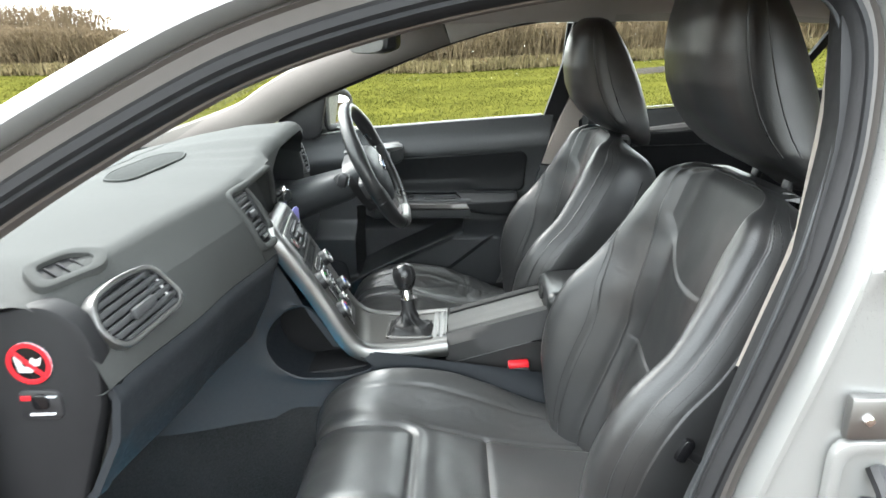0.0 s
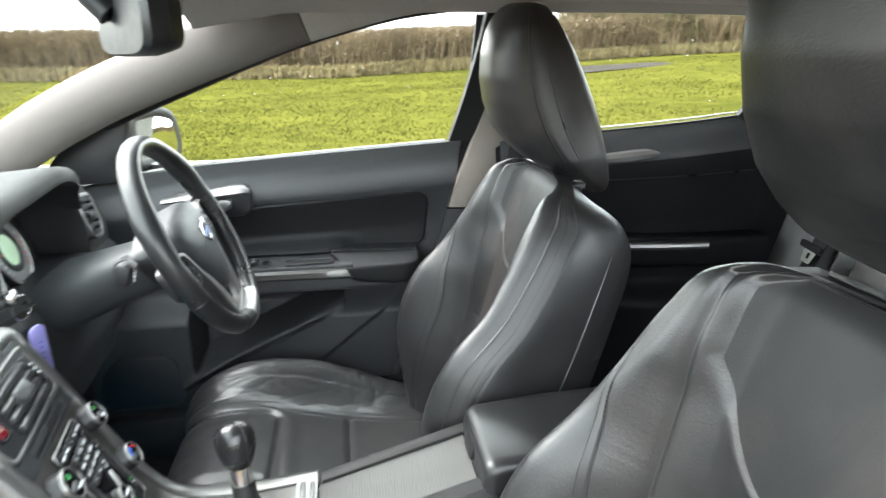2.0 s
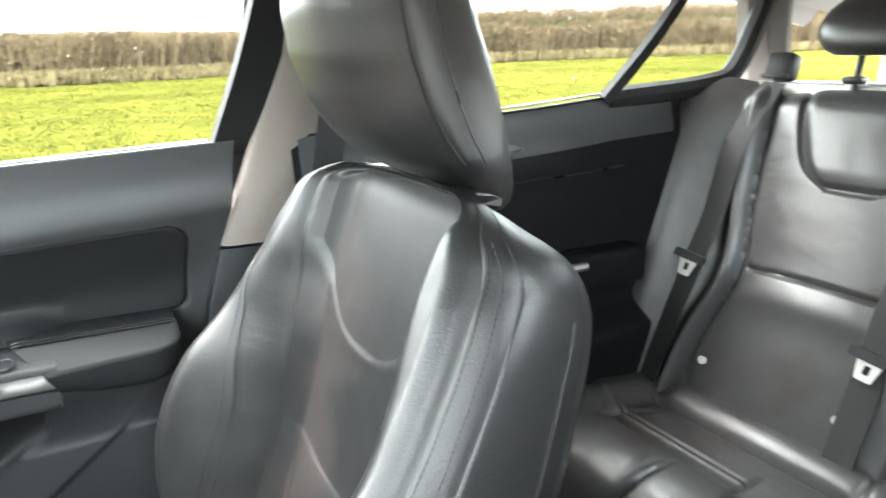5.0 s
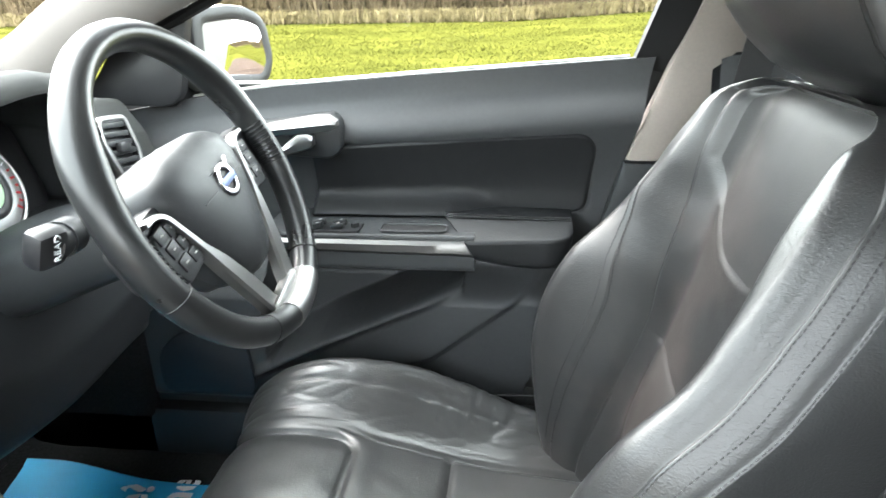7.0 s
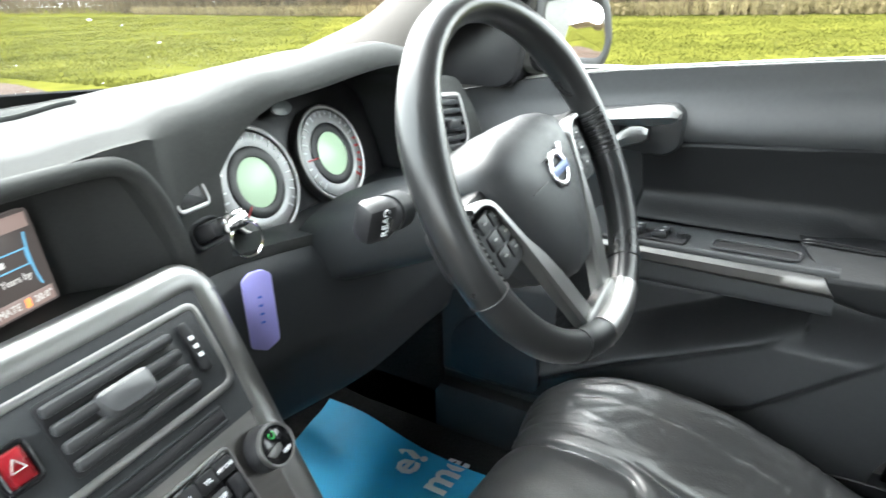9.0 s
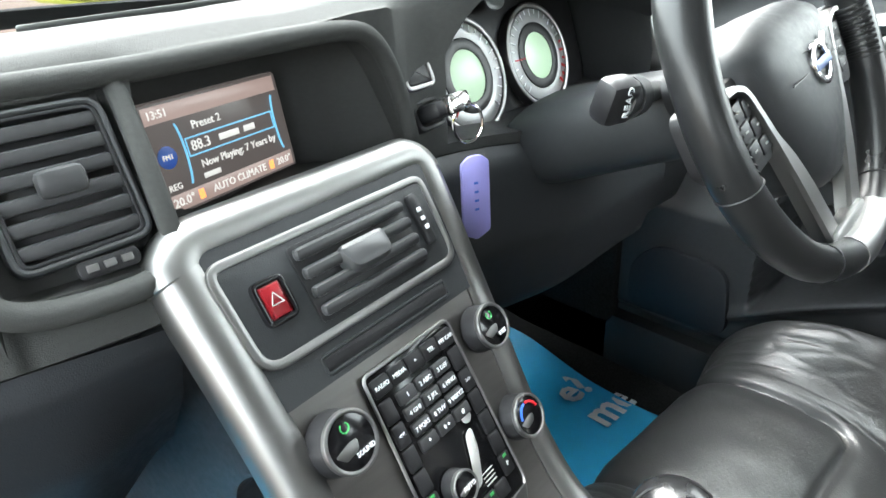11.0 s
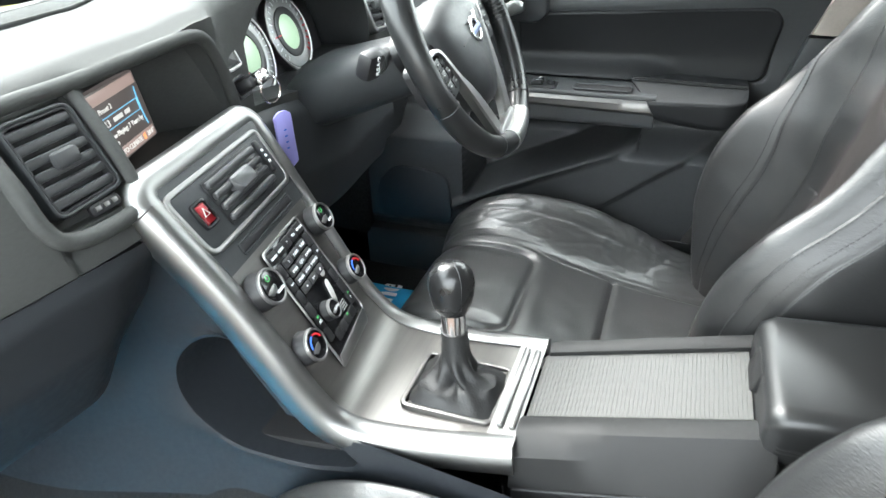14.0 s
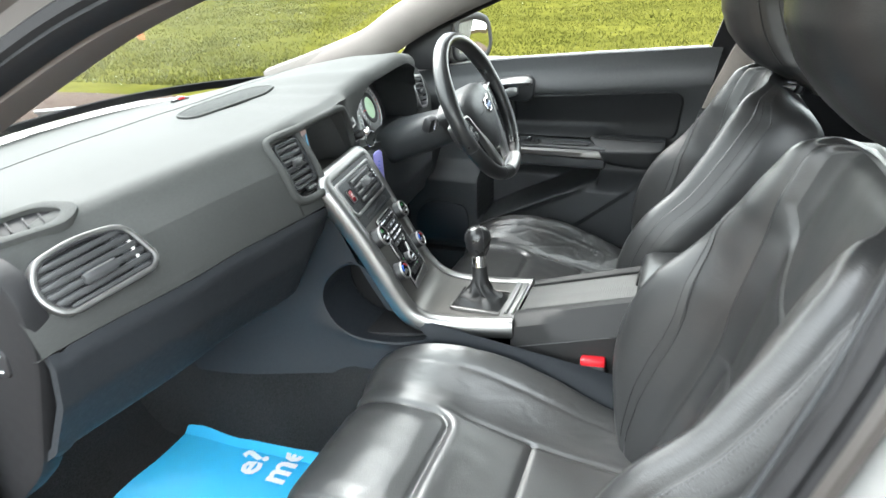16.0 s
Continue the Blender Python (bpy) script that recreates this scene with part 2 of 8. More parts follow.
CARPET = material("black carpet", (0.026, 0.0266, 0.0272), 0.95, var=0.5, scale=300, bump=1.0, bump_scale=650, dist=0.004, spec=0.1)
PAPER = material("blue paper mat", (0.02, 0.42, 0.74), 0.55, var=0.05, scale=30, bump=0.15, bump_scale=25, dist=0.003)
WHITE = material("white print", (0.8, 0.82, 0.84), 0.6, var=0.03, bump=0)
LIGHT = material("light grey trim", (0.55, 0.55, 0.53), 0.6, var=0.06, scale=90, bump=0.1, bump_scale=500)
RED = material("red plastic", (0.55, 0.012, 0.02), 0.35, var=0.1, bump=0.05, bump_scale=400)
GREEN = material("green print", (0.05, 0.4, 0.1), 0.5, var=0.05, bump=0)
BLUEP = material("blue print", (0.03, 0.13, 0.6), 0.4, var=0.05, bump=0)
BADGE_BLUE = material("dull blue enamel", (0.10, 0.16, 0.34), 0.35, var=0.05, bump=0)
LILAC = material("lilac key tag", (0.36, 0.34, 0.75), 0.4, var=0.06, scale=60, bump=0.05)
WEBBING = material("belt webbing", (0.018, 0.018, 0.0185), 0.7, var=0.2, scale=400, bump=0.5, bump_scale=900, dist=0.001)
THREAD = material("black thread", (0.007, 0.007, 0.0072), 0.6, var=0.2, scale=400, bump=0)
GLASS = glass_material("clear glass", (0.85, 0.87, 0.84))
SCREENGLASS = glass_material("windscreen glass", (0.80, 0.83, 0.82))
DIALGREEN = glowing("lit dial", (0.38, 0.54, 0.38), 0.10)
SCREEN = glowing("lit screen", (0.038, 0.033, 0.031), 0.3)
SCREENBAR = glowing("lit screen bar", (0.20, 0.15, 0.135), 0.20)
SCREENTXT = glowing("lit screen text", (0.50, 0.50, 0.48), 0.15)
SCREENBLUE = glowing("lit screen blue", (0.09, 0.28, 0.42), 0.24)
SCREENORG = glowing("lit screen orange", (0.8, 0.22, 0.05), 0.35)
MIRROR = material("mirror glass", (0.9, 0.9, 0.9), 0.02, metal=1.0, var=0.0, bump=0, rough_var=0.0)


# ---- mesh helpers ----
def part(name, bm, mat, parent=None, label="", sharp=38.0):
    """Links a bmesh as one mesh object under a thing or a part."""
    bmesh.ops.recalc_face_normals(bm, faces=bm.faces)
    lim = radians(sharp)
    for f in bm.faces:
        f.smooth = True
    for e in bm.edges:
        if len(e.link_faces) == 2 and e.calc_face_angle(0) > lim:
            e.smooth = False
    me = bpy.data.meshes.new(name)
    bm.to_mesh(me)
    bm.free()
    for m in (mat if isinstance(mat, (list, tuple)) else [mat]):
        me.materials.append(m)
    ob = new(name, me)
    if parent:
        ob.parent = parent
    if label:
        ob["label"] = label
    return ob


def thing(name, label, category, at=(0, 0, 0), group="", kind=""):
    e = new(name)
    e.empty_display_size = 0.05
    e.location = at
    return tagged(e, label, category, group, kind)


def box(size, at=(0, 0, 0), rot=(0, 0, 0), bevel=0.004, seg=2, bm=None, taper=1.0):
    tmp = bmesh.new()
    bmesh.ops.create_cube(tmp, size=1)
    for v in tmp.verts:
        k = taper if v.co.z > 0 else 1.0
        v.co = Vector((v.co.x * size[0] * k, v.co.y * size[1] * k, v.co.z * size[2]))
    b = min(bevel, 0.49 * min(size))
    if b > 0:
        bmesh.ops.bevel(tmp, geom=list(tmp.edges), offset=b, segments=seg, profile=0.5, affect="EDGES")
    bmesh.ops.transform(tmp, matrix=pose(*at, *rot), verts=tmp.verts)
    return merge(bm, tmp)


def merge(bm, tmp):
    if bm is None:
        return tmp
    me = bpy.data.meshes.new("tmp")
    tmp.to_mesh(me)
    tmp.free()
    bm.from_mesh(me)
    bpy.data.meshes.remove(me)
    return bm


def loft(rings, caps=True, bm=None, closed=True, loop=False):
    bm = bm or bmesh.new()
    vs = [[bm.verts.new(p) for p in r] for r in rings]
    n = len(vs[0])
    pairs = list(zip(vs, vs[1:])) + ([(vs[-1], vs[0])] if loop else [])
    for a, b in pairs:
        for i in range(n if closed else n - 1):
            j = (i + 1) % n
            bm.faces.new((a[i], a[j], b[j], b[i]))
    if caps and closed and not loop:
        bm.faces.new(vs[0][::-1])
        bm.faces.new(vs[-1])
    return bm


def curve(pts, n=8, closed=False):
    """A smooth line through points (Catmull-Rom)."""
    p = [Vector(q) for q in pts]
    out, m = [], len(p)
    for i in range(m if closed else m - 1):
        a, b = p[i], p[(i + 1) % m]
        a0 = p[i - 1] if closed or i > 0 else a * 2 - b
        b1 = p[(i + 2) % m] if closed or i + 2 < m else b * 2 - a
        for k in range(n):
            t = k / n
            out.append(0.5 * ((2 * a) + (b - a0) * t + (2 * a0 - 5 * a + 4 * b - b1) * t * t + (3 * a - a0 - 3 * b + b1) * t ** 3))
    if not closed:
        out.append(p[-1])
    return out


def sweep(path, prof, closed=False, up=None, bm=None, caps=True):
    """Carries a profile (list of (side, up) offsets, or a function of the share of the way) along a path."""
    pts = [Vector(p) for p in path]
    n, rings, ref = len(pts), [], None
    for i, p in enumerate(pts):
        if closed:
            t = (pts[(i + 1) % n] - pts[i - 1]).normalized()
        else:
            t = (pts[min(i + 1, n - 1)] - pts[max(i - 1, 0)]).normalized()
        if up is not None:
            u = Vector(up)
        else:
            u = ref if ref is not None else (Vector((0, 0, 1)) if abs(t.z) < 0.9 else Vector((1, 0, 0)))
        s = t.cross(u).normalized()
        u = s.cross(t).normalized()
        ref = u
        pr = prof(i / max(1, n - 1)) if callable(prof) else prof
        rings.append([p + s * a + u * b for a, b in pr])
    return loft(rings, caps=caps, bm=bm, loop=closed)


def circle(r, n=10, sy=1.0):
    return [(r * math.cos(2 * math.pi * k / n), sy * r * math.sin(2 * math.pi * k / n)) for k in range(n)]


def tube(path, r, n=8, closed=False, bm=None):
    return sweep(path, circle(r, n) if not callable(r) else (lambda t: circle(r(t), n)), closed, bm=bm)


def rounded(pts, r, n=5):
    """A closed outline with its corners rounded (2D)."""
    out, m = [], len(pts)
    rs = r if isinstance(r, (list, tuple)) else [r] * m
    for i, q in enumerate(pts):
        p, a, b = Vector(q), Vector(pts[i - 1]), Vector(pts[(i + 1) % m])
        da, db = (a - p), (b - p)
        k = min(rs[i], da.length * 0.48, db.length * 0.48)
        s, e = p + da.normalized() * k, p + db.normalized() * k
        for j in range(n + 1):
            t = j / n
            out.append((1 - t) ** 2 * s + 2 * t * (1 - t) * p + t * t * e)
    return [(v.x, v.y) for v in out]


def inset(pts, d):
    """A closed outline moved inwards by d (2D, for roundish outlines)."""
    m, out = len(pts), []
    area = sum(pts[i - 1][0] * pts[i][1] - pts[i][0] * pts[i - 1][1] for i in range(m))
    sg = 1 if area > 0 else -1
    for i in range(m):
        a, b = Vector(pts[i - 1]), Vector(pts[(i + 1) % m])
        t = (b - a)
        t = t.normalized() if t.length > 1e-9 else Vector((1, 0))
        out.append((pts[i][0] - sg * t.y * d, pts[i][1] + sg * t.x * d))
    return out


def slab(outline, depth, m=None, bevel=0.003, bm=None, holes=False):
    """A plate with a rounded front edge: outline in (x, y), from z = 0 (front, bevelled) back to z = -depth."""
    rings = []
    for k, (d, z) in enumerate(((0, -depth), (0, -bevel), (bevel * 0.3, -bevel * 0.3), (bevel, 0))):
        rings.append([Vector((x, y, z)) for x, y in (inset(outline, d) if d else outline)])
    tmp = loft(rings)
    if m is not None:
        bmesh.ops.transform(tmp, matrix=m, verts=tmp.verts)
    return merge(bm, tmp)


def ring_plate(outer, inner, depth, m=None, bevel=0.003, bm=None):
    """A frame between two outlines with equal point counts."""
    rings = [(outer, 0, -depth), (outer, 0, -bevel), (outer, bevel * 0.3, -bevel * 0.3), (outer, bevel, 0),
             (inner, -bevel, 0), (inner, -bevel * 0.3, -bevel * 0.3), (inner, 0, -bevel), (inner, 0, -depth)]
    tmp = loft([[Vector((x, y, z)) for x, y in (inset(o, d) if d else o)] for o, d, z in rings], loop=True)
    if m is not None:
        bmesh.ops.transform(tmp, matrix=m, verts=tmp.verts)
    return merge(bm, tmp)


def sheet(fn, us, vs, thick=0.0, bm=None):
    """A surface fn(u, v) over two lists; thick gives it a back."""
    tmp = bmesh.new()
    g = [[tmp.verts.new(fn(u, v)) for v in vs] for u in us]
    for i in range(len(us) - 1):
        for j in range(len(vs) - 1):
            tmp.faces.new((g[i][j], g[i + 1][j], g[i + 1][j + 1], g[i][j + 1]))
    if thick:
        tmp.normal_update()
        bmesh.ops.solidify(tmp, geom=list(tmp.faces), thickness=thick)
    return merge(bm, tmp)


def span(a, b, n):
    return [a + (b - a) * k / (n - 1) for k in range(n)]


def table(keys, t):
    """Smoothly reads a list of (t, value, ...) rows."""
    if t <= keys[0][0]:
        return keys[0][1:] if len(keys[0]) > 2 else keys[0][1]
    for a, b in zip(keys, keys[1:]):
        if t <= b[0]:
            k = (t - a[0]) / (b[0] - a[0])
            k = k * k * (3 - 2 * k)
            r = tuple(x + (y - x) * k for x, y in zip(a[1:], b[1:]))
            return r if len(r) > 1 else r[0]
    return keys[-1][1:] if len(keys[-1]) > 2 else keys[-1][1]


def line(keys, t):
    """Straight reading of rows (t, value)."""
    return float(np.interp(t, [k[0] for k in keys], [k[1] for k in keys]))


_seen = {}


def flow(keys, t):
    """Reads rows (t, value) along a smooth curve without ripples."""
    k = (id(keys), round(t, 6))
    if k in _seen:
        return _seen[k]
    n = len(keys)
    if t <= keys[0][0] or t >= keys[-1][0]:
        r = keys[0][1] if t <= keys[0][0] else keys[-1][1]
    else:
        i = max(j for j in range(n - 1) if keys[j][0] <= t)
        sl = lambda j: (keys[j + 1][1] - keys[j][1]) / (keys[j + 1][0] - keys[j][0])
        tan = lambda j: sl(0) if j == 0 else sl(n - 2) if j == n - 1 else 0.5 * (sl(j - 1) + sl(j))
        h = keys[i + 1][0] - keys[i][0]
        u = (t - keys[i][0]) / h
        r = (2 * u ** 3 - 3 * u * u + 1) * keys[i][1] + (u ** 3 - 2 * u * u + u) * h * tan(i) + (3 * u * u - 2 * u ** 3) * keys[i + 1][1] + (u ** 3 - u * u) * h * tan(i + 1)
    _seen[k] = r
    return r


def step(a, b, x):
    t = min(1, max(0, (x - a) / (b - a)))
    return t * t * (3 - 2 * t)


def groove(d, w):
    return math.exp(-(d / w) ** 2)


def writing(name, text, size, m, mat, parent=None, align="CENTER", depth=0.0004, shear=0.0, bold=0.0):
    """Words in the built-in font, as a thin mesh lying in the plane of m."""
    c = bpy.data.curves.new(name, "FONT")
    c.body, c.size, c.align_x, c.align_y, c.extrude, c.offset, c.resolution_u = text, size, align, "CENTER", depth, bold, 2
    tmp = bpy.data.objects.new("tmp", c)
    me = bpy.data.meshes.new_from_object(tmp)
    bpy.data.objects.remove(tmp)
    me.transform(m)
    me.materials.clear()
    me.materials.append(mat)
    me.name = name
    ob = new(name, me)
    if parent:
        ob.parent = parent
    return ob


def frame_of(o, right, up):
    """A pose with origin o, x along right, y along up, z towards the viewer."""
    r = Vector(right).normalized()
    u = (Vector(up) - r * Vector(up).dot(r)).normalized()
    n = r.cross(u)
    return Matrix(((r.x, u.x, n.x, o[0]), (r.y, u.y, n.y, o[1]), (r.z, u.z, n.z, o[2]), (0, 0, 0, 1)))

# ---- outside: field, drive, hedge ----
GRASS = material("field grass", (0.050, 0.054, 0.0105), 1.0, var=0.35, scale=2.2, bump=0.4, bump_scale=9.0, dist=0.05, color2=(0.076, 0.073, 0.0145), big=0.30, spec=0.0)
BLADE = material("grass blades", (0.072, 0.077, 0.0150), 0.9, var=0.35, scale=1.3, bump=0, color2=(0.112, 0.106, 0.0260), big=0.22, spec=0.0)
GRAVEL = material("red brown gravel", (0.050, 0.031, 0.024), 0.95, var=0.4, scale=30, bump=1.0, bump_scale=45, dist=0.03, color2=(0.075, 0.054, 0.044), big=1.0, spec=0.05)
SOIL = material("bare soil", (0.020, 0.016, 0.012), 0.95, var=0.4, scale=6, bump=1.0, bump_scale=8, dist=0.1, spec=0.1)
TWIG = material("bare hedge twigs", (0.110, 0.082, 0.050), 0.9, var=0.4, scale=5, bump=0.3, bump_scale=20, big=0.5, spec=0.1)
TWIG_LIGHT = material("pale hedge twigs", (0.150, 0.115, 0.070), 0.9, var=0.35, scale=4, bump=0, big=0.5, spec=0.1)
STRAW = material("dry straw grass", (0.20, 0.160, 0.085), 0.9, var=0.3, scale=4, bump=0, big=0.7, spec=0.1)
LEAFG = material("dull green leaves", (0.045, 0.055, 0.018), 0.8, var=0.4, scale=4, bump=0, big=0.6, spec=0.2)


def ground_z(x, y):
    far = math.hypot(x, y)
    if 6.0 < far < 330.0 and y > 0:
        return ground_z(-far, 0.0) + 0.042 * max(0.0, min(x, 60.0)) * step(6.0, 32.0, far)
    return 0.012 * max(0.0, far - 30.0) - 0.00002 * max(0.0, far - 30.0) ** 2 if far < 330 else 1.8


radii = [0, 2, 4, 7, 9, 11, 13, 16, 19, 22, 25, 28, 31, 34, 38, 42, 48, 55, 75, 110, 170, 260, 420, 900, 2500]
bm = bmesh.new()
ringv = [[bm.verts.new((0, 0, 0))]]
for r in radii[1:]:
    ringv.append([bm.verts.new((r * math.cos(a), r * math.sin(a), ground_z(r * math.cos(a), r * math.sin(a)) + 0.02 * noise.noise((r * math.cos(a) * 0.3, r * math.sin(a) * 0.3, 0)) * (r > 9)))
                  for a in [2 * math.pi * k / 96 for k in range(96)]])
for i in range(96):
    bm.faces.new((ringv[0][0], ringv[1][i], ringv[1][(i + 1) % 96]))
for a, b in zip(ringv[1:], ringv[2:]):
    for i in range(96):
        j = (i + 1) % 96
        bm.faces.new((a[i], b[i], b[j], a[j]))
ground = tagged(part("ground", bm, GRASS), "mown green field with yellowish patches", "ground", kind="structure")



def grass_blades(count, seed):
    """Short tufts over the stretch of field beside the drive."""
    rnd = random.Random(seed)
    verts, faces = [], []
    for _ in range(count):
        d = 5.2 + 28.0 * rnd.random() ** 1.3
        x = rnd.uniform(-3.0, 1.25) * (d + 3.0) + 1.0
        if noise.noise((x * 0.5, d * 0.5, 3.3)) + 0.5 * noise.noise((x * 2.1, d * 2.1, 1.3)) < rnd.uniform(-0.75, 0.35):
            continue
        z = ground_z(x, d) - 0.01
        h = rnd.uniform(0.025, 0.060) * (1.0 + 0.012 * d)
        a = rnd.uniform(0, math.pi)
        w = rnd.uniform(0.006, 0.014) * (1.0 + 0.05 * d)
        lx, ly = rnd.gauss(0, 0.45) * h, rnd.gauss(0, 0.45) * h
        i = len(verts)
        verts += [(x - w * math.cos(a), d - w * math.sin(a), z), (x + w * math.cos(a), d + w * math.sin(a), z), (x + lx, d + ly, z + h)]
        faces.append((i, i + 1, i + 2))
    me = bpy.data.meshes.new("grass")
    me.from_pydata(verts, [], faces)
    me.materials.append(BLADE)
    return tagged(new("grass", me), "short yellowish green grass on the field", "grass", kind="stuff")


grass_blades(400000, 11)

bm = sheet(lambda u, v: Vector((u, v + 0.35 * noise.noise((u * 0.4, v, 3)), 0.012 + 0.006 * noise.noise((u, v, 0)))), span(-45, 22, 60), span(-9, 4.6, 20))
drive = tagged(part("road", bm, GRAVEL), "reddish brown gravel drive under the car", "drive", kind="structure")

bm = sheet(lambda u, v: Vector((10.5 + u * 4.5, 26.5 + v * 1.5 + u * 2, ground_z(10.5 + u * 4.5, 26.5 + v * 1.5 + u * 2) + 0.05 + 0.09 * max(0.0, 1 - u * u - v * v) * (1 + noise.noise((u * 5, v * 5, 0))) - 0.08 * max(0.0, u * u + v * v - 0.9))), span(-1, 1, 40), span(-1, 1, 24))
soil = tagged(part("soil_patch", bm, SOIL), "strip of dark bare soil on the field", "soil", kind="structure")


def hedge(path, height, depth, count, seed, label, mat, spread=1.0):
    """A rough winter hedge of thin upright twigs and side shoots; returns the object."""
    rnd = random.Random(seed)
    verts, faces = [], []
    pts = [Vector((*p, 0)) for p in path]
    seg = [(a, b, (b - a).length) for a, b in zip(pts, pts[1:])]
    total = sum(s[2] for s in seg)
    for k in range(count):
        d = rnd.uniform(0, total)
        for a, b, n in seg:
            if d <= n:
                break
            d -= n
        t = (b - a).normalized()
        side = Vector((-t.y, t.x, 0))
        base = a + t * d + side * rnd.gauss(0, depth * 0.35)
        base.z = ground_z(base.x, base.y) - 0.05
        clump = 0.92 + 0.08 * noise.noise((base.x * 0.22, base.y * 0.22, seed)) + 0.06 * noise.noise((base.x * 0.9, base.y * 0.9, seed + 5))
        h = height * clump * (0.72 + 0.28 * rnd.random() ** 0.35)
        lean = Vector((rnd.gauss(0, 0.22), rnd.gauss(0, 0.22), 1)).normalized() * spread
        lean.z = 1
        w = rnd.uniform(0.014, 0.034)
        start = base + lean * h * rnd.uniform(0.0, 0.45)
        tip = base + lean * h
        s2 = Vector((rnd.uniform(-1, 1), rnd.uniform(-1, 1), 0)).normalized() * w
        i = len(verts)
        verts += [start - s2, start + s2, tip + s2 * 0.3, tip - s2 * 0.3]
        faces.append((i, i + 1, i + 2, i + 3))
        for _ in range(4):
            q = start.lerp(tip, rnd.uniform(0.25, 1.0))
            o = Vector((rnd.gauss(0, 0.28), rnd.gauss(0, 0.28), rnd.uniform(0.05, 0.4))) * (0.25 + 0.18 * height)
            s3 = Vector((rnd.uniform(-1, 1), rnd.uniform(-1, 1), rnd.uniform(-1, 1))).normalized() * w * 0.75
            i = len(verts)
            verts += [q - s3, q + s3, q + o + s3 * 0.4, q + o - s3 * 0.4]
            faces.append((i, i + 1, i + 2, i + 3))
    me = bpy.data.meshes.new("hedge")
    me.from_pydata([tuple(v) for v in verts], [], faces)
    me.materials.append(mat)
    return tagged(new("hedge", me), label, "hedge", kind="stuff")


NEAR = [(-60, 40), (-25, 34), (0, 34), (18, 38), (34, 33), (60, 20)]
hedge(NEAR, 2.55, 1.6, 46000, 1, "bare brown winter hedge along the field", TWIG)
hedge(NEAR, 2.3, 1.5, 16000, 2, "paler dry shoots in the field hedge", TWIG_LIGHT)
hedge([(x, y - 1.1) for x, y in NEAR], 0.75, 0.9, 14000, 3, "pale dry grass along the hedge foot", STRAW, 0.8)
hedge([(14, 40), (34, 35), (62, 21)], 3.7, 2.2, 16000, 4, "taller brown hedge with dull green leaves", TWIG)
hedge([(14, 39.5), (34, 34.5), (62, 20.5)], 3.0, 1.8, 8000, 5, "dull green ivy in the tall hedge", LEAFG)
hedge([(-75, 60), (-45, 46), (-22, 40)], 4.4, 4.0, 9000, 6, "tall bare bushes at the end of the hedge", TWIG)
hedge([(-120, 30), (-70, 42), (-60, 40)], 3.0, 3.0, 7000, 7, "bare brown hedge far along the field", TWIG)
hedge([(62, 20), (75, -10), (60, -60), (0, -75), (-70, -60), (-110, -10), (-120, 30)], 4.0, 3.0, 8000, 8, "bare hedge round the rest of the field", TWIG)

# a low building beyond the tall hedge
farm = thing("farm_building", "low brick farm building with a brown roof behind the hedge", "building", (54, 44, 1.6))
part("wall", box((14, 7, 3.2), (0, 0, 1.6), bevel=0.03), material("far brick", (0.30, 0.15, 0.10), 0.85, var=0.2, scale=4, bump=0), farm)
bm = bmesh.new()
rf = [(-7.4, -4, 3.2), (7.4, -4, 3.2), (7.4, 0, 5.6), (-7.4, 0, 5.6), (7.4, 4, 3.2), (-7.4, 4, 3.2)]
vv = [bm.verts.new(p) for p in rf]
for f in ((0, 1, 2, 3), (3, 2, 4, 5), (0, 3, 5), (1, 4, 2), (0, 5, 4, 1)):
    bm.faces.new([vv[k] for k in f])
part("roof", bm, material("far roof tile", (0.16, 0.12, 0.10), 0.9, var=0.2, scale=4, bump=0), farm)

# ---- the car's shell ----
def near_y(z):
    return -0.755 + 0.42 * max(0.0, z - 1.0) - 0.02 * max(0.0, 0.8 - z)


def far_y(z):
    return 0.775 - 0.42 * max(0.0, z - 1.0)


body = thing("estate_car", "silver estate car shell with one front door open", "car")

# near door opening: hinge pillar, screen pillar, roof rail, B pillar, sill
APERTURE = [(-0.60, 0.36), (-0.63, 0.55), (-0.62, 0.80), (-0.56, 0.93), (-0.42, 1.035), (-0.25, 1.135), (-0.14, 1.185), (0.0, 1.225), (0.14, 1.25), (0.28, 1.262),
            (0.376, 1.252), (0.408, 1.21), (0.396, 1.12), (0.364, 1.03), (0.338, 0.95), (0.312, 0.86), (0.280, 0.75), (0.258, 0.62), (0.240, 0.50), (0.205, 0.40), (0.10, 0.35), (-0.20, 0.34), (-0.48, 0.34)]
ap = curve([(x, near_y(z), z) for x, z in APERTURE], 6, closed=True)
mid = Vector((-0.1, -0.7, 0.8))


def around(path, prof, name, mat, label="", low=None):
    """Carries a profile round the opening: (out, to outside of the car)."""
    rings = []
    n = len(path)
    for i, p in enumerate(path):
        t = (path[(i + 1) % n] - path[i - 1]).normalized()
        side = Vector((0, -1, 0))
        side = (side - t * side.dot(t)).normalized()
        out = t.cross(side)
        if out.dot(p - mid) < 0:
            out = -out
        kk = 1 - 0.4 * step(0.20, 0.30, p.x)
        ks = 1 - 0.85 * step(0.20, 0.30, p.x) if name == "opening_trim" else 1.0
        rings.append([p + out * a * kk + side * b * ks for a, b in prof])
    bm = loft(rings, loop=True)
    if low:
        for f in bm.faces:
            if f.calc_center_median().z < low or f.calc_center_median().x > 0.25:
                f.material_index = 1
    return part(name, bm, mat, body, label)


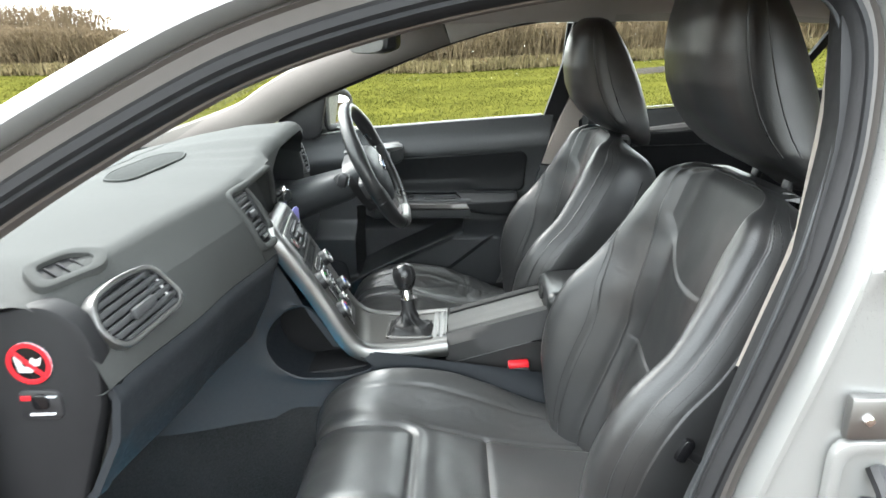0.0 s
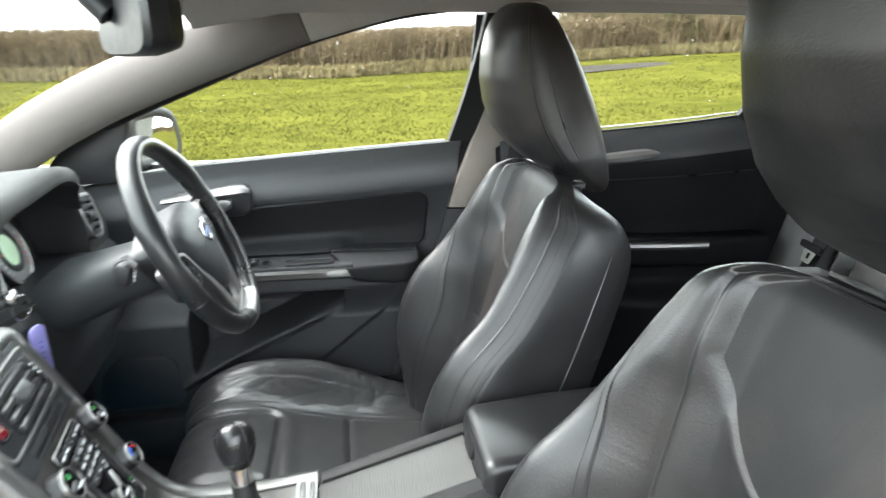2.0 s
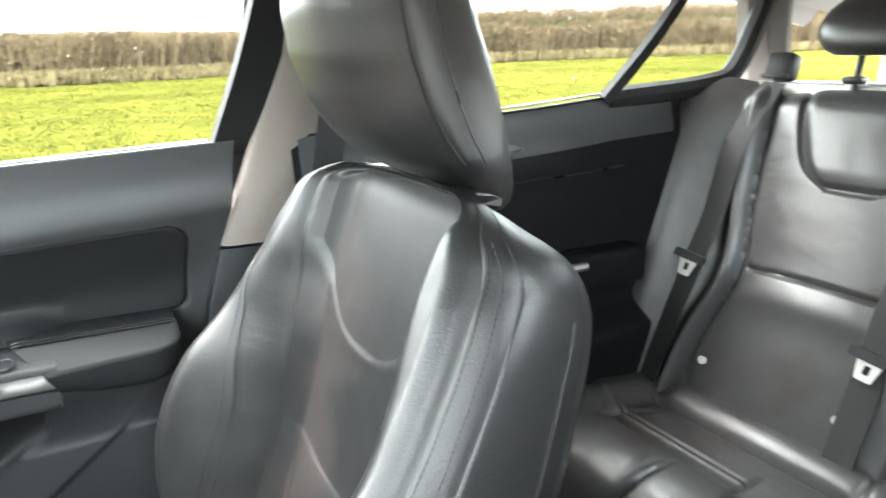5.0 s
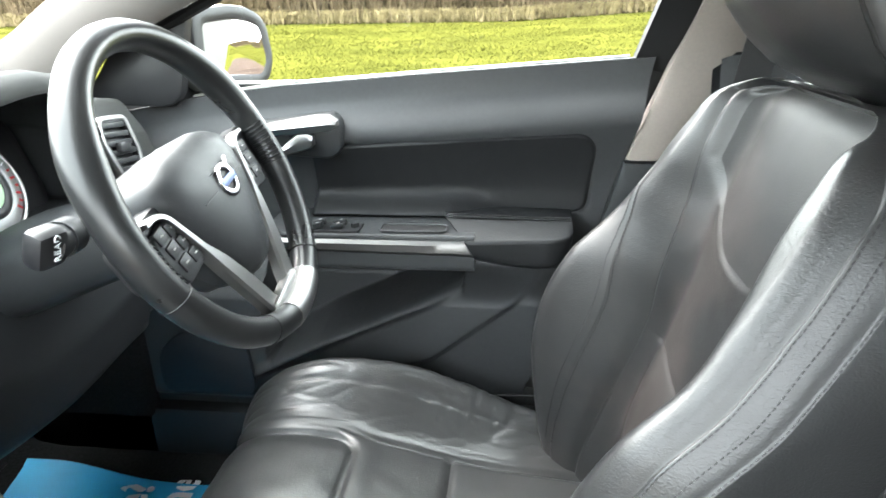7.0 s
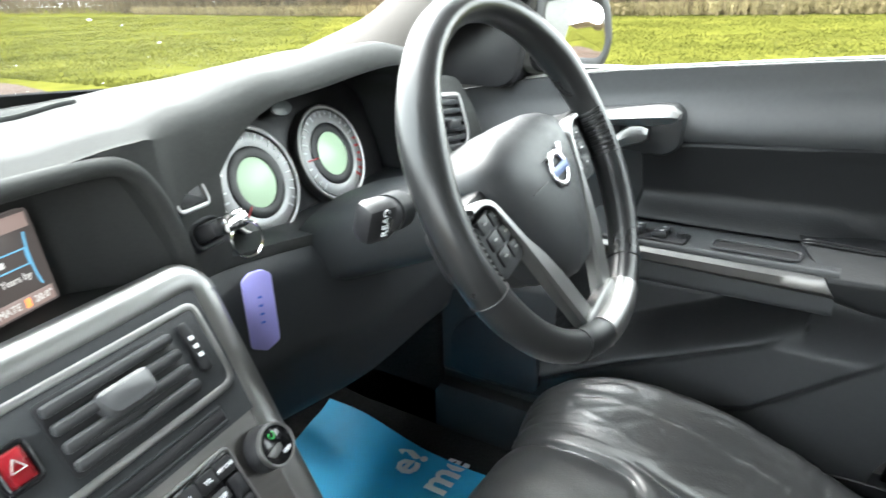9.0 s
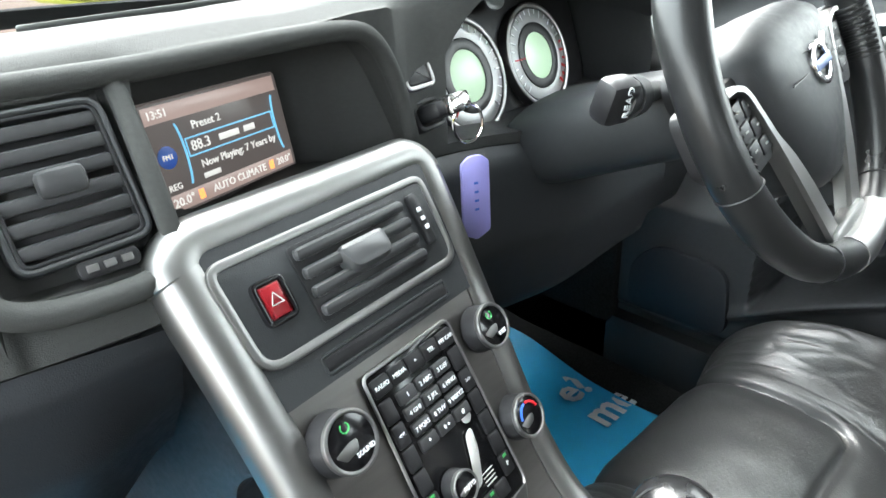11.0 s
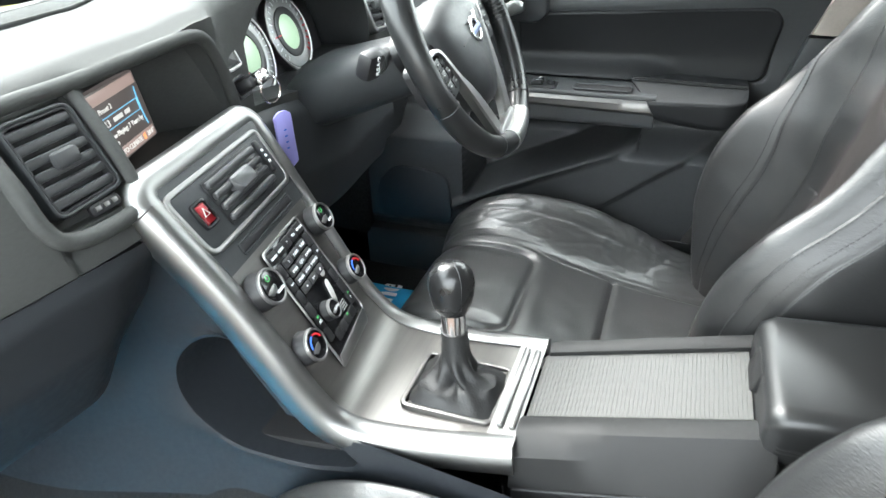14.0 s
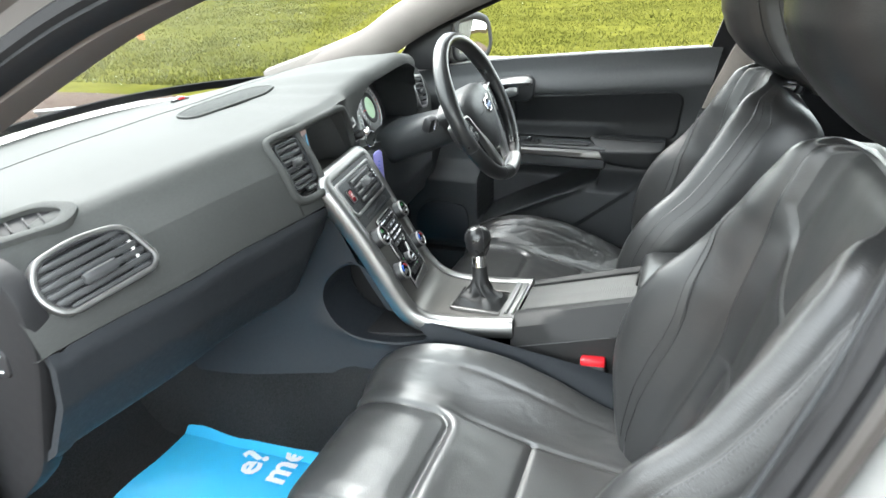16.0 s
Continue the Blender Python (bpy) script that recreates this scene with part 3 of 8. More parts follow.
around(ap, [(0.000, -0.004), (0.003, 0.012), (0.009, 0.019), (0.014, 0.012), (0.018, 0.016), (0.026, 0.016), (0.031, 0.006), (0.031, -0.010), (0.010, -0.015)], "door_seal", RUBBER, "black rubber door seal")
# flange band, darker and browner than the silver jamb outside it
around(ap, [(0.028, -0.014), (0.030, 0.002), (0.045, 0.005), (0.049, 0.011), (0.053, 0.006), (0.055, -0.014)], "jamb_flange", material("grey brown jamb band", (0.075, 0.067, 0.062), 0.5, var=0.08, scale=60, bump=0.05, bump_scale=400), "dull grey brown flange round the opening")
around(ap, [(0.052, -0.02), (0.053, 0.005), (0.057, 0.022), (0.066, 0.033), (0.076, 0.033), (0.084, 0.014), (0.085, -0.03)], "door_jamb", PAINT, "silver painted door jamb")
# inner trim that laps the seal
around(ap, [(-0.004, -0.02), (-0.002, -0.010), (0.006, -0.006), (0.03, -0.02), (0.03, -0.06), (0.0, -0.07)], "opening_trim", [TRIM, DASH_DARK], "trim round the door opening, beige above and black below", 0.93)

# B pillar, near side: beige upper trim, black lower trim
def pillar_strip(z0, z1, w0, w1, ysign, yfun, inset_y, x_of):
    flange = 0.006 if ysign < 0 else 0.03
    zs = span(z0, z1, 14)
    rings = []
    for z in zs:
        k = (z - z0) / (z1 - z0)
        w = w0 + (w1 - w0) * k
        x, y = x_of(z), yfun(z) - ysign * inset_y
        if ysign < 0:
            rings.append([Vector((x + a, y - b, z)) for a, b in ((0.030, 0.030), (0.014, 0.016), (0.003, 0.001), (0.0, -0.004), (0.008, -0.012), (w - 0.01, -0.014), (w, -0.008), (w + 0.005, 0.03))])
            continue
        rings.append([Vector((x + a, y + ysign * b, z)) for a, b in ((0, flange), (0.0, 0.004), (0.008, 0), (w - 0.01, -0.004), (w, 0.002), (w + 0.005, flange))])
    return loft(rings)


def b_edge(z):
    """Near edge of the opening at the pillar."""
    return line([(0.30, 0.18), (0.40, 0.205), (0.50, 0.240), (0.62, 0.258), (0.75, 0.280), (0.86, 0.312), (0.95, 0.338), (1.03, 0.364), (1.12, 0.396), (1.25, 0.408)], z)


def strip_x(z):
    return line([(0.30, 0.30), (0.60, 0.335), (0.842, 0.358), (0.985, 0.398), (1.064, 0.420), (1.125, 0.438), (1.27, 0.465)], z)


def b_far(z):
    return line([(0.30, 0.20), (0.50, 0.235), (0.62, 0.25), (0.75, 0.27), (0.86, 0.30), (0.95, 0.335), (1.03, 0.365), (1.12, 0.388), (1.25, 0.392)], z)


part("pillar_trim", pillar_strip(0.842, 1.27, 0.11, 0.10, -1, near_y, 0.108, strip_x), PILLAR_LIT, body, "beige fabric upper pillar trim")
part("pillar_side", sheet(lambda u, v: Vector((b_edge(v) - 0.002 + u * (strip_x(v) + 0.016 - b_edge(v)) - 0.012 * math.sin(math.pi * u), near_y(v) - 0.004 + u * 0.096 + 0.012 * math.sin(math.pi * u), v)), span(0, 1, 6), span(0.30, 1.27, 30), -0.01), RUBBER, body, "black pillar lining behind the seal")
part("pillar_base", pillar_strip(0.30, 0.838, 0.13, 0.115, -1, near_y, 0.106, lambda z: strip_x(z) + 0.002), DASH_DARK, body, "black plastic lower pillar trim")
part("pillar_trim", pillar_strip(0.845, 1.29, 0.11, 0.085, 1, far_y, 0.035, lambda z: b_far(z) + 0.014), PILLAR_LIT, body, "beige fabric upper pillar trim")
part("pillar_base", pillar_strip(0.30, 0.84, 0.13, 0.112, 1, far_y, 0.035, lambda z: b_far(z) + 0.012), DASH_DARK, body, "black plastic lower pillar trim")
# B pillar outside skin and latch, near side
bm = sheet(lambda u, v: Vector((b_edge(v) + 0.046 + u * line([(0.28, 0.80), (0.97, 0.85), (1.01, 0.06), (1.28, 0.06)], v), near_y(v) - 0.028 - 0.05 * math.sin(math.pi * min(1, u * 0.7)), v)), span(0, 1, 18), sorted(span(0.28, 1.28, 30) + [0.97, 1.01]), 0.01)
part("rear_panel", bm, PAINT, body, "silver painted rear door skin")
latch = part("striker_plate", box((0.05, 0.012, 0.045), (0.418, -0.797, 0.869), (0, 0, 0), 0.004), SATIN, body, "bright steel plate with a screw")
part("screw", box((0.01, 0.006, 0.01), (0.410, -0.805, 0.869), (0, 45, 0), 0.003), CHROME, latch)
part("latch_recess", ring_plate(rounded([(-0.045, -0.055), (0.045, -0.055), (0.045, 0.055), (-0.045, 0.055)], 0.025), rounded([(-0.032, -0.042), (0.032, -0.042), (0.032, 0.042), (-0.032, 0.042)], 0.02), 0.01,
                                frame_of((0.430, -0.802, 0.790), (1, 0, 0), (0, 0, 1))), PAINT, body)
part("latch_bolt", tube(curve([(0.425, -0.795, 0.768), (0.432, -0.820, 0.79), (0.432, -0.795, 0.812)], 6), 0.009), BLACK, body)

# sills and floor
part("lock_pillar", sheet(lambda u, v: Vector((b_far(v) - 0.03 + 0.12 * u, 0.795 - 0.42 * max(0.0, v - 1.0), v)), span(0, 1, 3), span(0.32, 1.27, 20), 0.01), DASH_DARK, body)
part("sill", box((1.95, 0.14, 0.16), (0.15, 0.755, 0.30), bevel=0.02), DASH_DARK, body)
part("sill", box((1.25, 0.10, 0.10), (-0.18, -0.735, 0.32), bevel=0.02), PAINT, body)
part("sill_cover", box((0.95, 0.11, 0.02), (-0.16, -0.70, 0.376), bevel=0.006), DASH_DARK, body)


def floor_z(x, y):
    z = 0.235
    z += 0.45 * step(-0.76, -1.08, x) + 0.05 * step(0.35, 0.75, x)
    z += 0.235 * step(0.175, 0.115, abs(y - 0.0))
    z += 0.05 * step(0.6, 0.7, abs(y))
    return z


bm = sheet(lambda u, v: Vector((u, v, floor_z(u, v) + 0.003 * noise.noise((u * 18, v * 18, 0)))), span(-1.05, 1.2, 60), span(-0.72, 0.72, 60))
tagged(part("floor", bm, CARPET), "black carpet on the car floor", "floor", kind="structure")
# kick walls under the dash
for s in (-1, 1):
    part("kick_panel", box((0.55, 0.03, 0.62), (-0.80, 0.70 * s, 0.56), bevel=0.01), CARPET, body)
part("bulkhead", box((0.03, 1.44, 0.6), (-1.06, 0, 0.55), bevel=0.01), CARPET, body)

# roof
def roof_z(x, y):
    return 1.40 - 0.10 * (y / 0.6) ** 2 - 0.12 * max(0.0, -0.02 - x) ** 1.0 * 1.4 - 0.05 * max(0.0, x - 0.6) ** 2


bm = sheet(lambda u, v: Vector((u, v, roof_z(u, v) - 0.004)), span(-0.20, 1.95, 40), span(-0.62, 0.62, 30), 0.02)
tagged(part("ceiling", bm, HEADLINER), "grey fabric headliner", "ceiling", kind="structure")
bm = sheet(lambda u, v: Vector((u, v, roof_z(u, v) + 0.045)), span(-0.25, 2.05, 30), span(-0.66, 0.66, 24), -0.012)
part("roof", bm, PAINT, body)

# far side: screen pillar trim, roof rail, window surrounds
FAR_TOP = [(-0.56, 0.950), (-0.497, 1.008), (-0.383, 1.066), (-0.24, 1.124), (-0.10, 1.18), (0.02, 1.222), (0.20, 1.268), (0.37, 1.288)]


def beam(path, prof, name, mat, label=""):
    """A bar whose section lies across its path: (up, to the inside of the car)."""
    rings = []
    for i, p in enumerate(path):
        t = (path[min(i + 1, len(path) - 1)] - path[max(i - 1, 0)]).normalized()
        inn = Vector((0, -1, 0))
        inn = (inn - t * inn.dot(t)).normalized()
        up = t.cross(inn)
        if up.z < 0:
            up = -up
        rings.append([p + up * a + inn * b for a, b in prof])
    return part(name, loft(rings), mat, body, label)


fa = curve([(-0.95, 0.69, 0.83), (-0.75, 0.71, 0.895), (-0.60, 0.712, 0.950), (-0.497, 0.71, 1.012), (-0.383, 0.712, 1.070), (-0.24, 0.705, 1.128)] + [(x, far_y(z) - 0.01, z) for x, z in FAR_TOP[4:6]], 8)
beam(fa, [(0.0, 0.0), (-0.004, 0.018), (0.008, 0.034), (0.04, 0.046), (0.075, 0.045), (0.10, 0.030), (0.108, 0.0), (0.08, -0.05), (0.02, -0.04)], "screen_pillar", TRIM, "beige fabric screen pillar trim")
fr = curve([(x, far_y(z) - 0.01, z) for x, z in FAR_TOP[5:]] + [(0.6, far_y(1.29) - 0.01, 1.292), (0.9, far_y(1.285) - 0.0, 1.282), (1.25, far_y(1.26) + 0.01, 1.25), (1.6, far_y(1.2) + 0.0, 1.20)], 8)
beam(fr, [(0.0, 0.0), (-0.004, 0.018), (0.008, 0.034), (0.05, 0.056), (0.10, 0.07), (0.13, 0.03), (0.10, -0.05), (0.02, -0.04)], "roof_rail", HEADLINER, "grey fabric roof rail trim")
nr = curve([(-0.95, -0.70, 0.80), (-0.75, -0.735, 0.875)] + [(x, near_y(z) + 0.03, z + 0.01) for x, z in APERTURE[4:10]] + [(0.7, -0.60, 1.285), (1.25, -0.62, 1.25), (1.6, -0.63, 1.2)], 8)
rings = []
for i, p in enumerate(nr):
    t = (nr[min(i + 1, len(nr) - 1)] - nr[max(i - 1, 0)]).normalized()
    inn = Vector((0, 1, 0))
    inn = (inn - t * inn.dot(t)).normalized()
    up = t.cross(inn)
    up = up if up.z > 0 else -up
    rings.append([p + up * a + inn * b for a, b in [(0.012, -0.02), (0.006, 0.01), (0.012, 0.03), (0.03, 0.046), (0.052, 0.045), (0.066, 0.03), (0.066, -0.01)]])
part("roof_rail", loft(rings), TRIM, body, "beige fabric pillar and roof rail trim")

# windscreen with its black band, header, bonnet
def screen_pt(u, v):
    y = u * (0.66 - 0.10 * v)
    x = -1.02 + 0.90 * v + 0.10 * u * u * (1 - 0.4 * v)
    z = 0.925 + 0.43 * v - 0.035 * u * u * (1 + v * 0.4) + 0.035 * math.sin(math.pi * v)
    return Vector((x, y, z))


part("windscreen", sheet(screen_pt, span(-1, 1, 30), span(0, 1, 20)), SCREENGLASS, body, "clear windscreen with raindrops")
part("screen_band", sheet(lambda u, v: screen_pt(u, v * 0.045) + Vector((0.004, 0, 0.006)), span(-1, 1, 30), span(0, 1, 4), 0.003), RUBBER, body, "black band at the screen's foot")
part("header_trim", sheet(lambda u, v: screen_pt(u, 0.93 + v * 0.12) + Vector((0.01, 0, -0.012)), span(-1, 1, 30), span(0, 1, 6), 0.012), HEADLINER, body)


def bonnet_pt(u, v):
    y = u * (0.78 - 0.10 * v)
    return Vector((-1.06 - 0.95 * v, y, 0.862 - 0.16 * v ** 1.6 - 0.06 * abs(u) ** 3 + 0.012 * math.exp(-((abs(u) - 0.55) / 0.1) ** 2)))


part("bonnet", sheet(bonnet_pt, span(-1, 1, 40), span(0, 1, 20), -0.02), PAINT, body, "silver bonnet")
for s in (-1, 1):
    part("front_wing", sheet(lambda u, v: Vector((-0.66 - 1.4 * u, s * (0.79 + 0.09 * math.sin(math.pi * v) ** 0.7 - 0.10 * u * u), 0.30 + v * (0.58 - 0.12 * u))), span(0, 1, 16), span(0, 1, 12), 0.01 * s), PAINT, body)
    part("rear_wing", sheet(lambda u, v: Vector((1.05 + 1.2 * u, s * (0.80 + 0.09 * math.sin(math.pi * v) ** 0.7 - 0.06 * u * u), 0.30 + v * 0.70)), span(0, 1, 12), span(0, 1, 12), 0.01 * s), PAINT, body)
# near rear door inner face and far lower skin close the cabin
part("rear_door_inner", box((0.78, 0.05, 0.72), (0.80, -0.73, 0.64), bevel=0.03), DASH_DARK, body)
part("door_skin", sheet(lambda u, v: Vector((-0.62 + 1.75 * u, 0.83 + 0.07 * math.sin(math.pi * v) ** 0.7, 0.30 + v * 0.66)), span(0, 1, 16), span(0, 1, 12), -0.01), PAINT, body)
# tailgate end
part("tailgate", box((0.05, 1.30, 0.55), (2.0, 0, 0.72), bevel=0.02), HEADLINER, body)
part("boot_side", box((0.8, 0.05, 0.45), (1.62, 0.64, 0.84), bevel=0.02), LIGHT, body)
part("boot_side", box((0.8, 0.05, 0.45), (1.62, -0.64, 0.84), bevel=0.02), LIGHT, body)
part("rear_pillar", tube(curve([(1.42, 0.63, 1.06), (1.38, 0.62, 1.16), (1.30, 0.58, 1.27)], 6), 0.05), TRIM, body)
part("tail_pillar", tube(curve([(2.0, 0.62, 0.98), (1.9, 0.58, 1.2), (1.8, 0.54, 1.3)], 6), 0.06), TRIM, body)
part("tail_pillar", tube(curve([(2.0, -0.62, 0.98), (1.9, -0.58, 1.2), (1.8, -0.54, 1.3)], 6), 0.06), TRIM, body)
# wheels below
for wx in (-1.15, 1.62):
    for wy in (-0.79, 0.79):
        part("tyre", sweep([(wx + 0.30 * math.cos(a), wy, 0.32 + 0.30 * math.sin(a)) for a in [2 * math.pi * k / 32 for k in range(32)]], [(-0.02, -0.1), (0.02, -0.1), (0.03, 0), (0.02, 0.1), (-0.02, 0.1), (-0.1, 0.06), (-0.1, -0.06)], True, up=(0, 1, 0)), RUBBER, body)
        part("rim", sweep([(wx + 0.10 * math.cos(a), wy, 0.32 + 0.10 * math.sin(a)) for a in [2 * math.pi * k / 24 for k in range(24)]], [(0.10, -0.06), (0.10, 0.06), (-0.09, 0.03), (-0.09, -0.03)], True, up=(0, 1, 0)), SATIN, body)

# ---- dashboard ----
dash = thing("dashboard", "grey soft-touch dashboard with dark recesses", "dashboard")
RIDGE = [(-0.68, -0.445, 0.930), (-0.53, -0.425, 0.953), (-0.21, -0.388, 0.966), (0.0, -0.388, 0.974), (0.08, -0.396, 0.979), (0.15, -0.414, 0.987), (0.25, -0.408, 1.004), (0.41, -0.400, 1.020), (0.50, -0.412, 1.008), (0.535, -0.432, 0.992), (0.562, -0.474, 0.968), (0.64, -0.476, 0.958), (0.70, -0.480, 0.950)]
CREASE = [(-0.68, -0.372, 0.826), (-0.40, -0.345, 0.826), (-0.14, -0.318, 0.826), (0.0, -0.355, 0.845), (0.10, -0.385, 0.838), (0.15, -0.402, 0.835), (0.36, -0.400, 0.815), (0.53, -0.402, 0.825), (0.562, -0.430, 0.822), (0.70, -0.434, 0.822)]


MOUTH = [(-0.113, 0.45), (-0.110, 0.25), (-0.106, 0.06), (-0.09, 0.0), (0.045, 0.0), (0.062, 0.04), (0.075, 0.12), (0.085, 0.24), (0.094, 0.42), (0.102, 0.62), (0.108, 0.80), (0.114, 0.94)]


def recess(y):
    """How deep the face is let in at y (share), by how much, and from where to where down the face."""
    a = step(-0.113, -0.106, y) * step(0.117, 0.110, y)
    c = step(-0.207, -0.198, y) * step(-0.113, -0.120, y)
    if c > 0:
        return c, 0.013, 0.015, 0.76
    b = step(0.168, 0.180, y) * step(0.548, 0.534, y)
    if a > 0:
        return a, line([(-0.113, 0.053), (0.034, 0.085), (0.070, 0.055), (0.114, 0.012)], y), min(0.94, line(MOUTH, y)), 0.95
    k = min(1.0, abs(y - 0.357) / 0.188)
    return b, 0.150, 0.03 + 0.30 * k ** 6, 0.93


def dash_profile(y):
    rx, rz = table(RIDGE, y)
    cx, cz = table(CREASE, y)
    foot = screen_pt(max(-1, min(1, y / 0.66)), 0.02)
    k, d, t0, t1 = recess(y)
    f0 = Vector((rx + 0.012, rz - 0.02 + 0.010 * step(0.12, 0.09, abs(y))))
    f1 = Vector((cx, cz))
    bulge = Vector((0.012, 0.004))
    fa = lambda t: f0.lerp(f1, t) + bulge * math.sin(math.pi * t) * (1 - k) * calm
    back = Vector((-d * k, 0))
    calm = 1 - step(0.0, 0.08, y) * step(0.56, 0.50, y)
    top = foot.z - 0.012
    p = [Vector((foot.x + 0.01, top)), Vector((-0.80, top + (rz - top) * 0.40)), Vector((-0.66, top + (rz - top) * 0.70)), Vector((-0.54, top + (rz - top) * 0.90)), Vector((rx - 0.05, rz - 0.004)),
         Vector((rx - 0.02, rz)), Vector((rx - 0.004, rz - 0.002)), Vector((rx + 0.006, rz - 0.009)), f0,
         fa(t0 * 0.6), fa(t0), fa(t0) + back * 0.5, fa(t0) + back, fa(0.5 * (t0 + t1)) + back, fa(t1) + back, fa(t1) + back * 0.5, fa(t1), f1, f1 + Vector((-0.008, -0.006)), f1 + Vector((-0.06, -0.012))]
    return [Vector((q.x, y, q.y)) for q in p]


ys = sorted(set([round(v, 4) for v in span(-0.672, 0.695, 110)] + [-0.208, -0.205, -0.202, -0.199, -0.196, -0.121, -0.118, -0.115, -0.113, -0.114, -0.111, -0.108, -0.105, 0.060, 0.066, 0.072, 0.078, 0.083, 0.088, 0.093, 0.098, 0.103, 0.108, 0.112, 0.115, 0.118, 0.167, 0.171, 0.175, 0.181, 0.533, 0.538, 0.543, 0.549]))
bm = bmesh.new()
rows = [[bm.verts.new(p) for p in dash_profile(y)] for y in ys]
for y, a, b in zip(ys, rows, rows[1:]):
    for i in range(len(a) - 1):
        f = bm.faces.new((a[i], b[i], b[i + 1], a[i + 1]))
        # faces inside the binnacle recess take the darker second material
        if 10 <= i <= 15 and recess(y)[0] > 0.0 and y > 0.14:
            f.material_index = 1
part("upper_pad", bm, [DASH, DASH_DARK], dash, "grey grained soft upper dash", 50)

# lower passenger side: glove box, end cap
def glove_pt(u, v):
    y = -0.665 + 0.535 * u
    cx, cz = table(CREASE, y)
    x = line([(0, cx - 0.010), (0.1, cx - 0.004), (0.35, cx - 0.012), (0.62, cx - 0.05), (0.75, cx - 0.09), (1, cx - 0.34)], v)
    z = line([(0, cz - 0.006), (0.1, cz - 0.018), (0.35, cz - 0.070), (0.62, cz - 0.145), (0.75, cz - 0.175), (1, cz - 0.215)], v)
    k = step(0.86, 1.0, u)
    return Vector((x - 0.05 * k * v, y, z + 0.03 * k * v - 0.004 * groove(u - 0.035, 0.006)))


part("glove_box", sheet(glove_pt, span(0, 1, 60), span(0, 1, 40), 0.01), GLOVE, dash, "near black blue glove box lid")
gl = part("glove_handle", box((0.018, 0.10, 0.016), (-0.395, -0.30, 0.70), (0, 35, 0), 0.005), NAVY, dash)
part("latch_rim", tube(curve([(-0.385, -0.345, 0.705), (-0.38, -0.30, 0.712), (-0.385, -0.255, 0.705)], 5), 0.0025), DASH_DARK, gl)
cap = rounded([(-0.378, 0.822), (-0.385, 0.90), (-0.43, 0.935), (-0.60, 0.90), (-0.70, 0.75), (-0.66, 0.58), (-0.52, 0.56), (-0.44, 0.64)], 0.035, 6)
part("end_cap", slab(cap, 0.03, frame_of((0, -0.672, 0), (1, 0, 0), (0, 0, 1)), 0.008), ENDCAP, dash, "dark plastic dash end cap")
# warning sticker and air bag switch on the end cap
def end_m(x, z, d=0.0):
    return frame_of((x, -0.6725 - d, z), (1, 0, 0), (0, 0, 1))


st = thing("warning_sticker", "round red and grey no child seat sticker on the dash end", "sticker")
n = 32
disc = [(0.026 * math.cos(2 * math.pi * k / n), 0.026 * math.sin(2 * math.pi * k / n)) for k in range(n)]
STX, STZ = -0.458, 0.862
part("face", slab(disc, 0.001, end_m(STX, STZ, 0.002), 0.0003), WHITE, st)
part("red_ring", ring_plate(disc, [(x * 0.78, y * 0.78) for x, y in disc], 0.001, end_m(STX, STZ, 0.003), 0.0003), RED, st)
part("red_field", slab([(x * 0.8, y * 0.8) for x, y in disc], 0.0005, end_m(STX, STZ, 0.0026), 0.0002), GLOSS, st)
part("seat_mark", slab(rounded([(-0.016, 0.010), (-0.010, 0.010), (-0.007, -0.004), (0.004, -0.004), (0.004, -0.011), (-0.013, -0.011)], 0.002), 0.0005, end_m(STX, STZ, 0.0034), 0.0002), LIGHT, st)
part("seat_mark", slab(rounded([(0.001, 0.001), (0.004, 0.008), (0.010, 0.005), (0.016, 0.009), (0.013, -0.002), (0.006, -0.003)], 0.001), 0.0005, end_m(STX, STZ, 0.0034), 0.0002), LIGHT, st)
part("bar", slab([(-0.019, 0.014), (-0.015, 0.018), (0.019, -0.014), (0.015, -0.018)], 0.0005, end_m(STX, STZ, 0.0040), 0.0002), RED, st)
sw = part("airbag_switch", slab(rounded([(-0.026, -0.02), (0.026, -0.02), (0.026, 0.02), (-0.026, 0.02)], 0.014), 0.012, end_m(-0.455, 0.808, 0.003), 0.003), BLACK, dash)
part("key_slot", slab(rounded([(-0.010, -0.010), (0.010, -0.010), (0.010, 0.010), (-0.010, 0.010)], 0.009), 0.006, end_m(-0.453, 0.813, 0.006), 0.002), GLOSS, sw)
part("print_bar", slab([(-0.015, -0.0016), (0.015, -0.0004), (0.015, 0.0022), (-0.015, 0.0010)], 0.0006, end_m(-0.453, 0.797, 0.0042), 0.0002), WHITE, sw)
part("print_bar", slab([(-0.006, -0.003), (0.006, -0.003), (0.006, 0.003), (-0.006, 0.003)], 0.0006, end_m(-0.470, 0.818, 0.0042), 0.0002), RED, sw)
part("print_bar", slab([(-0.006, -0.001), (0.006, -0.001), (0.006, 0.001), (-0.006, 0.001)], 0.0006, end_m(-0.440, 0.820, 0.0042), 0.0002), WHITE, sw)


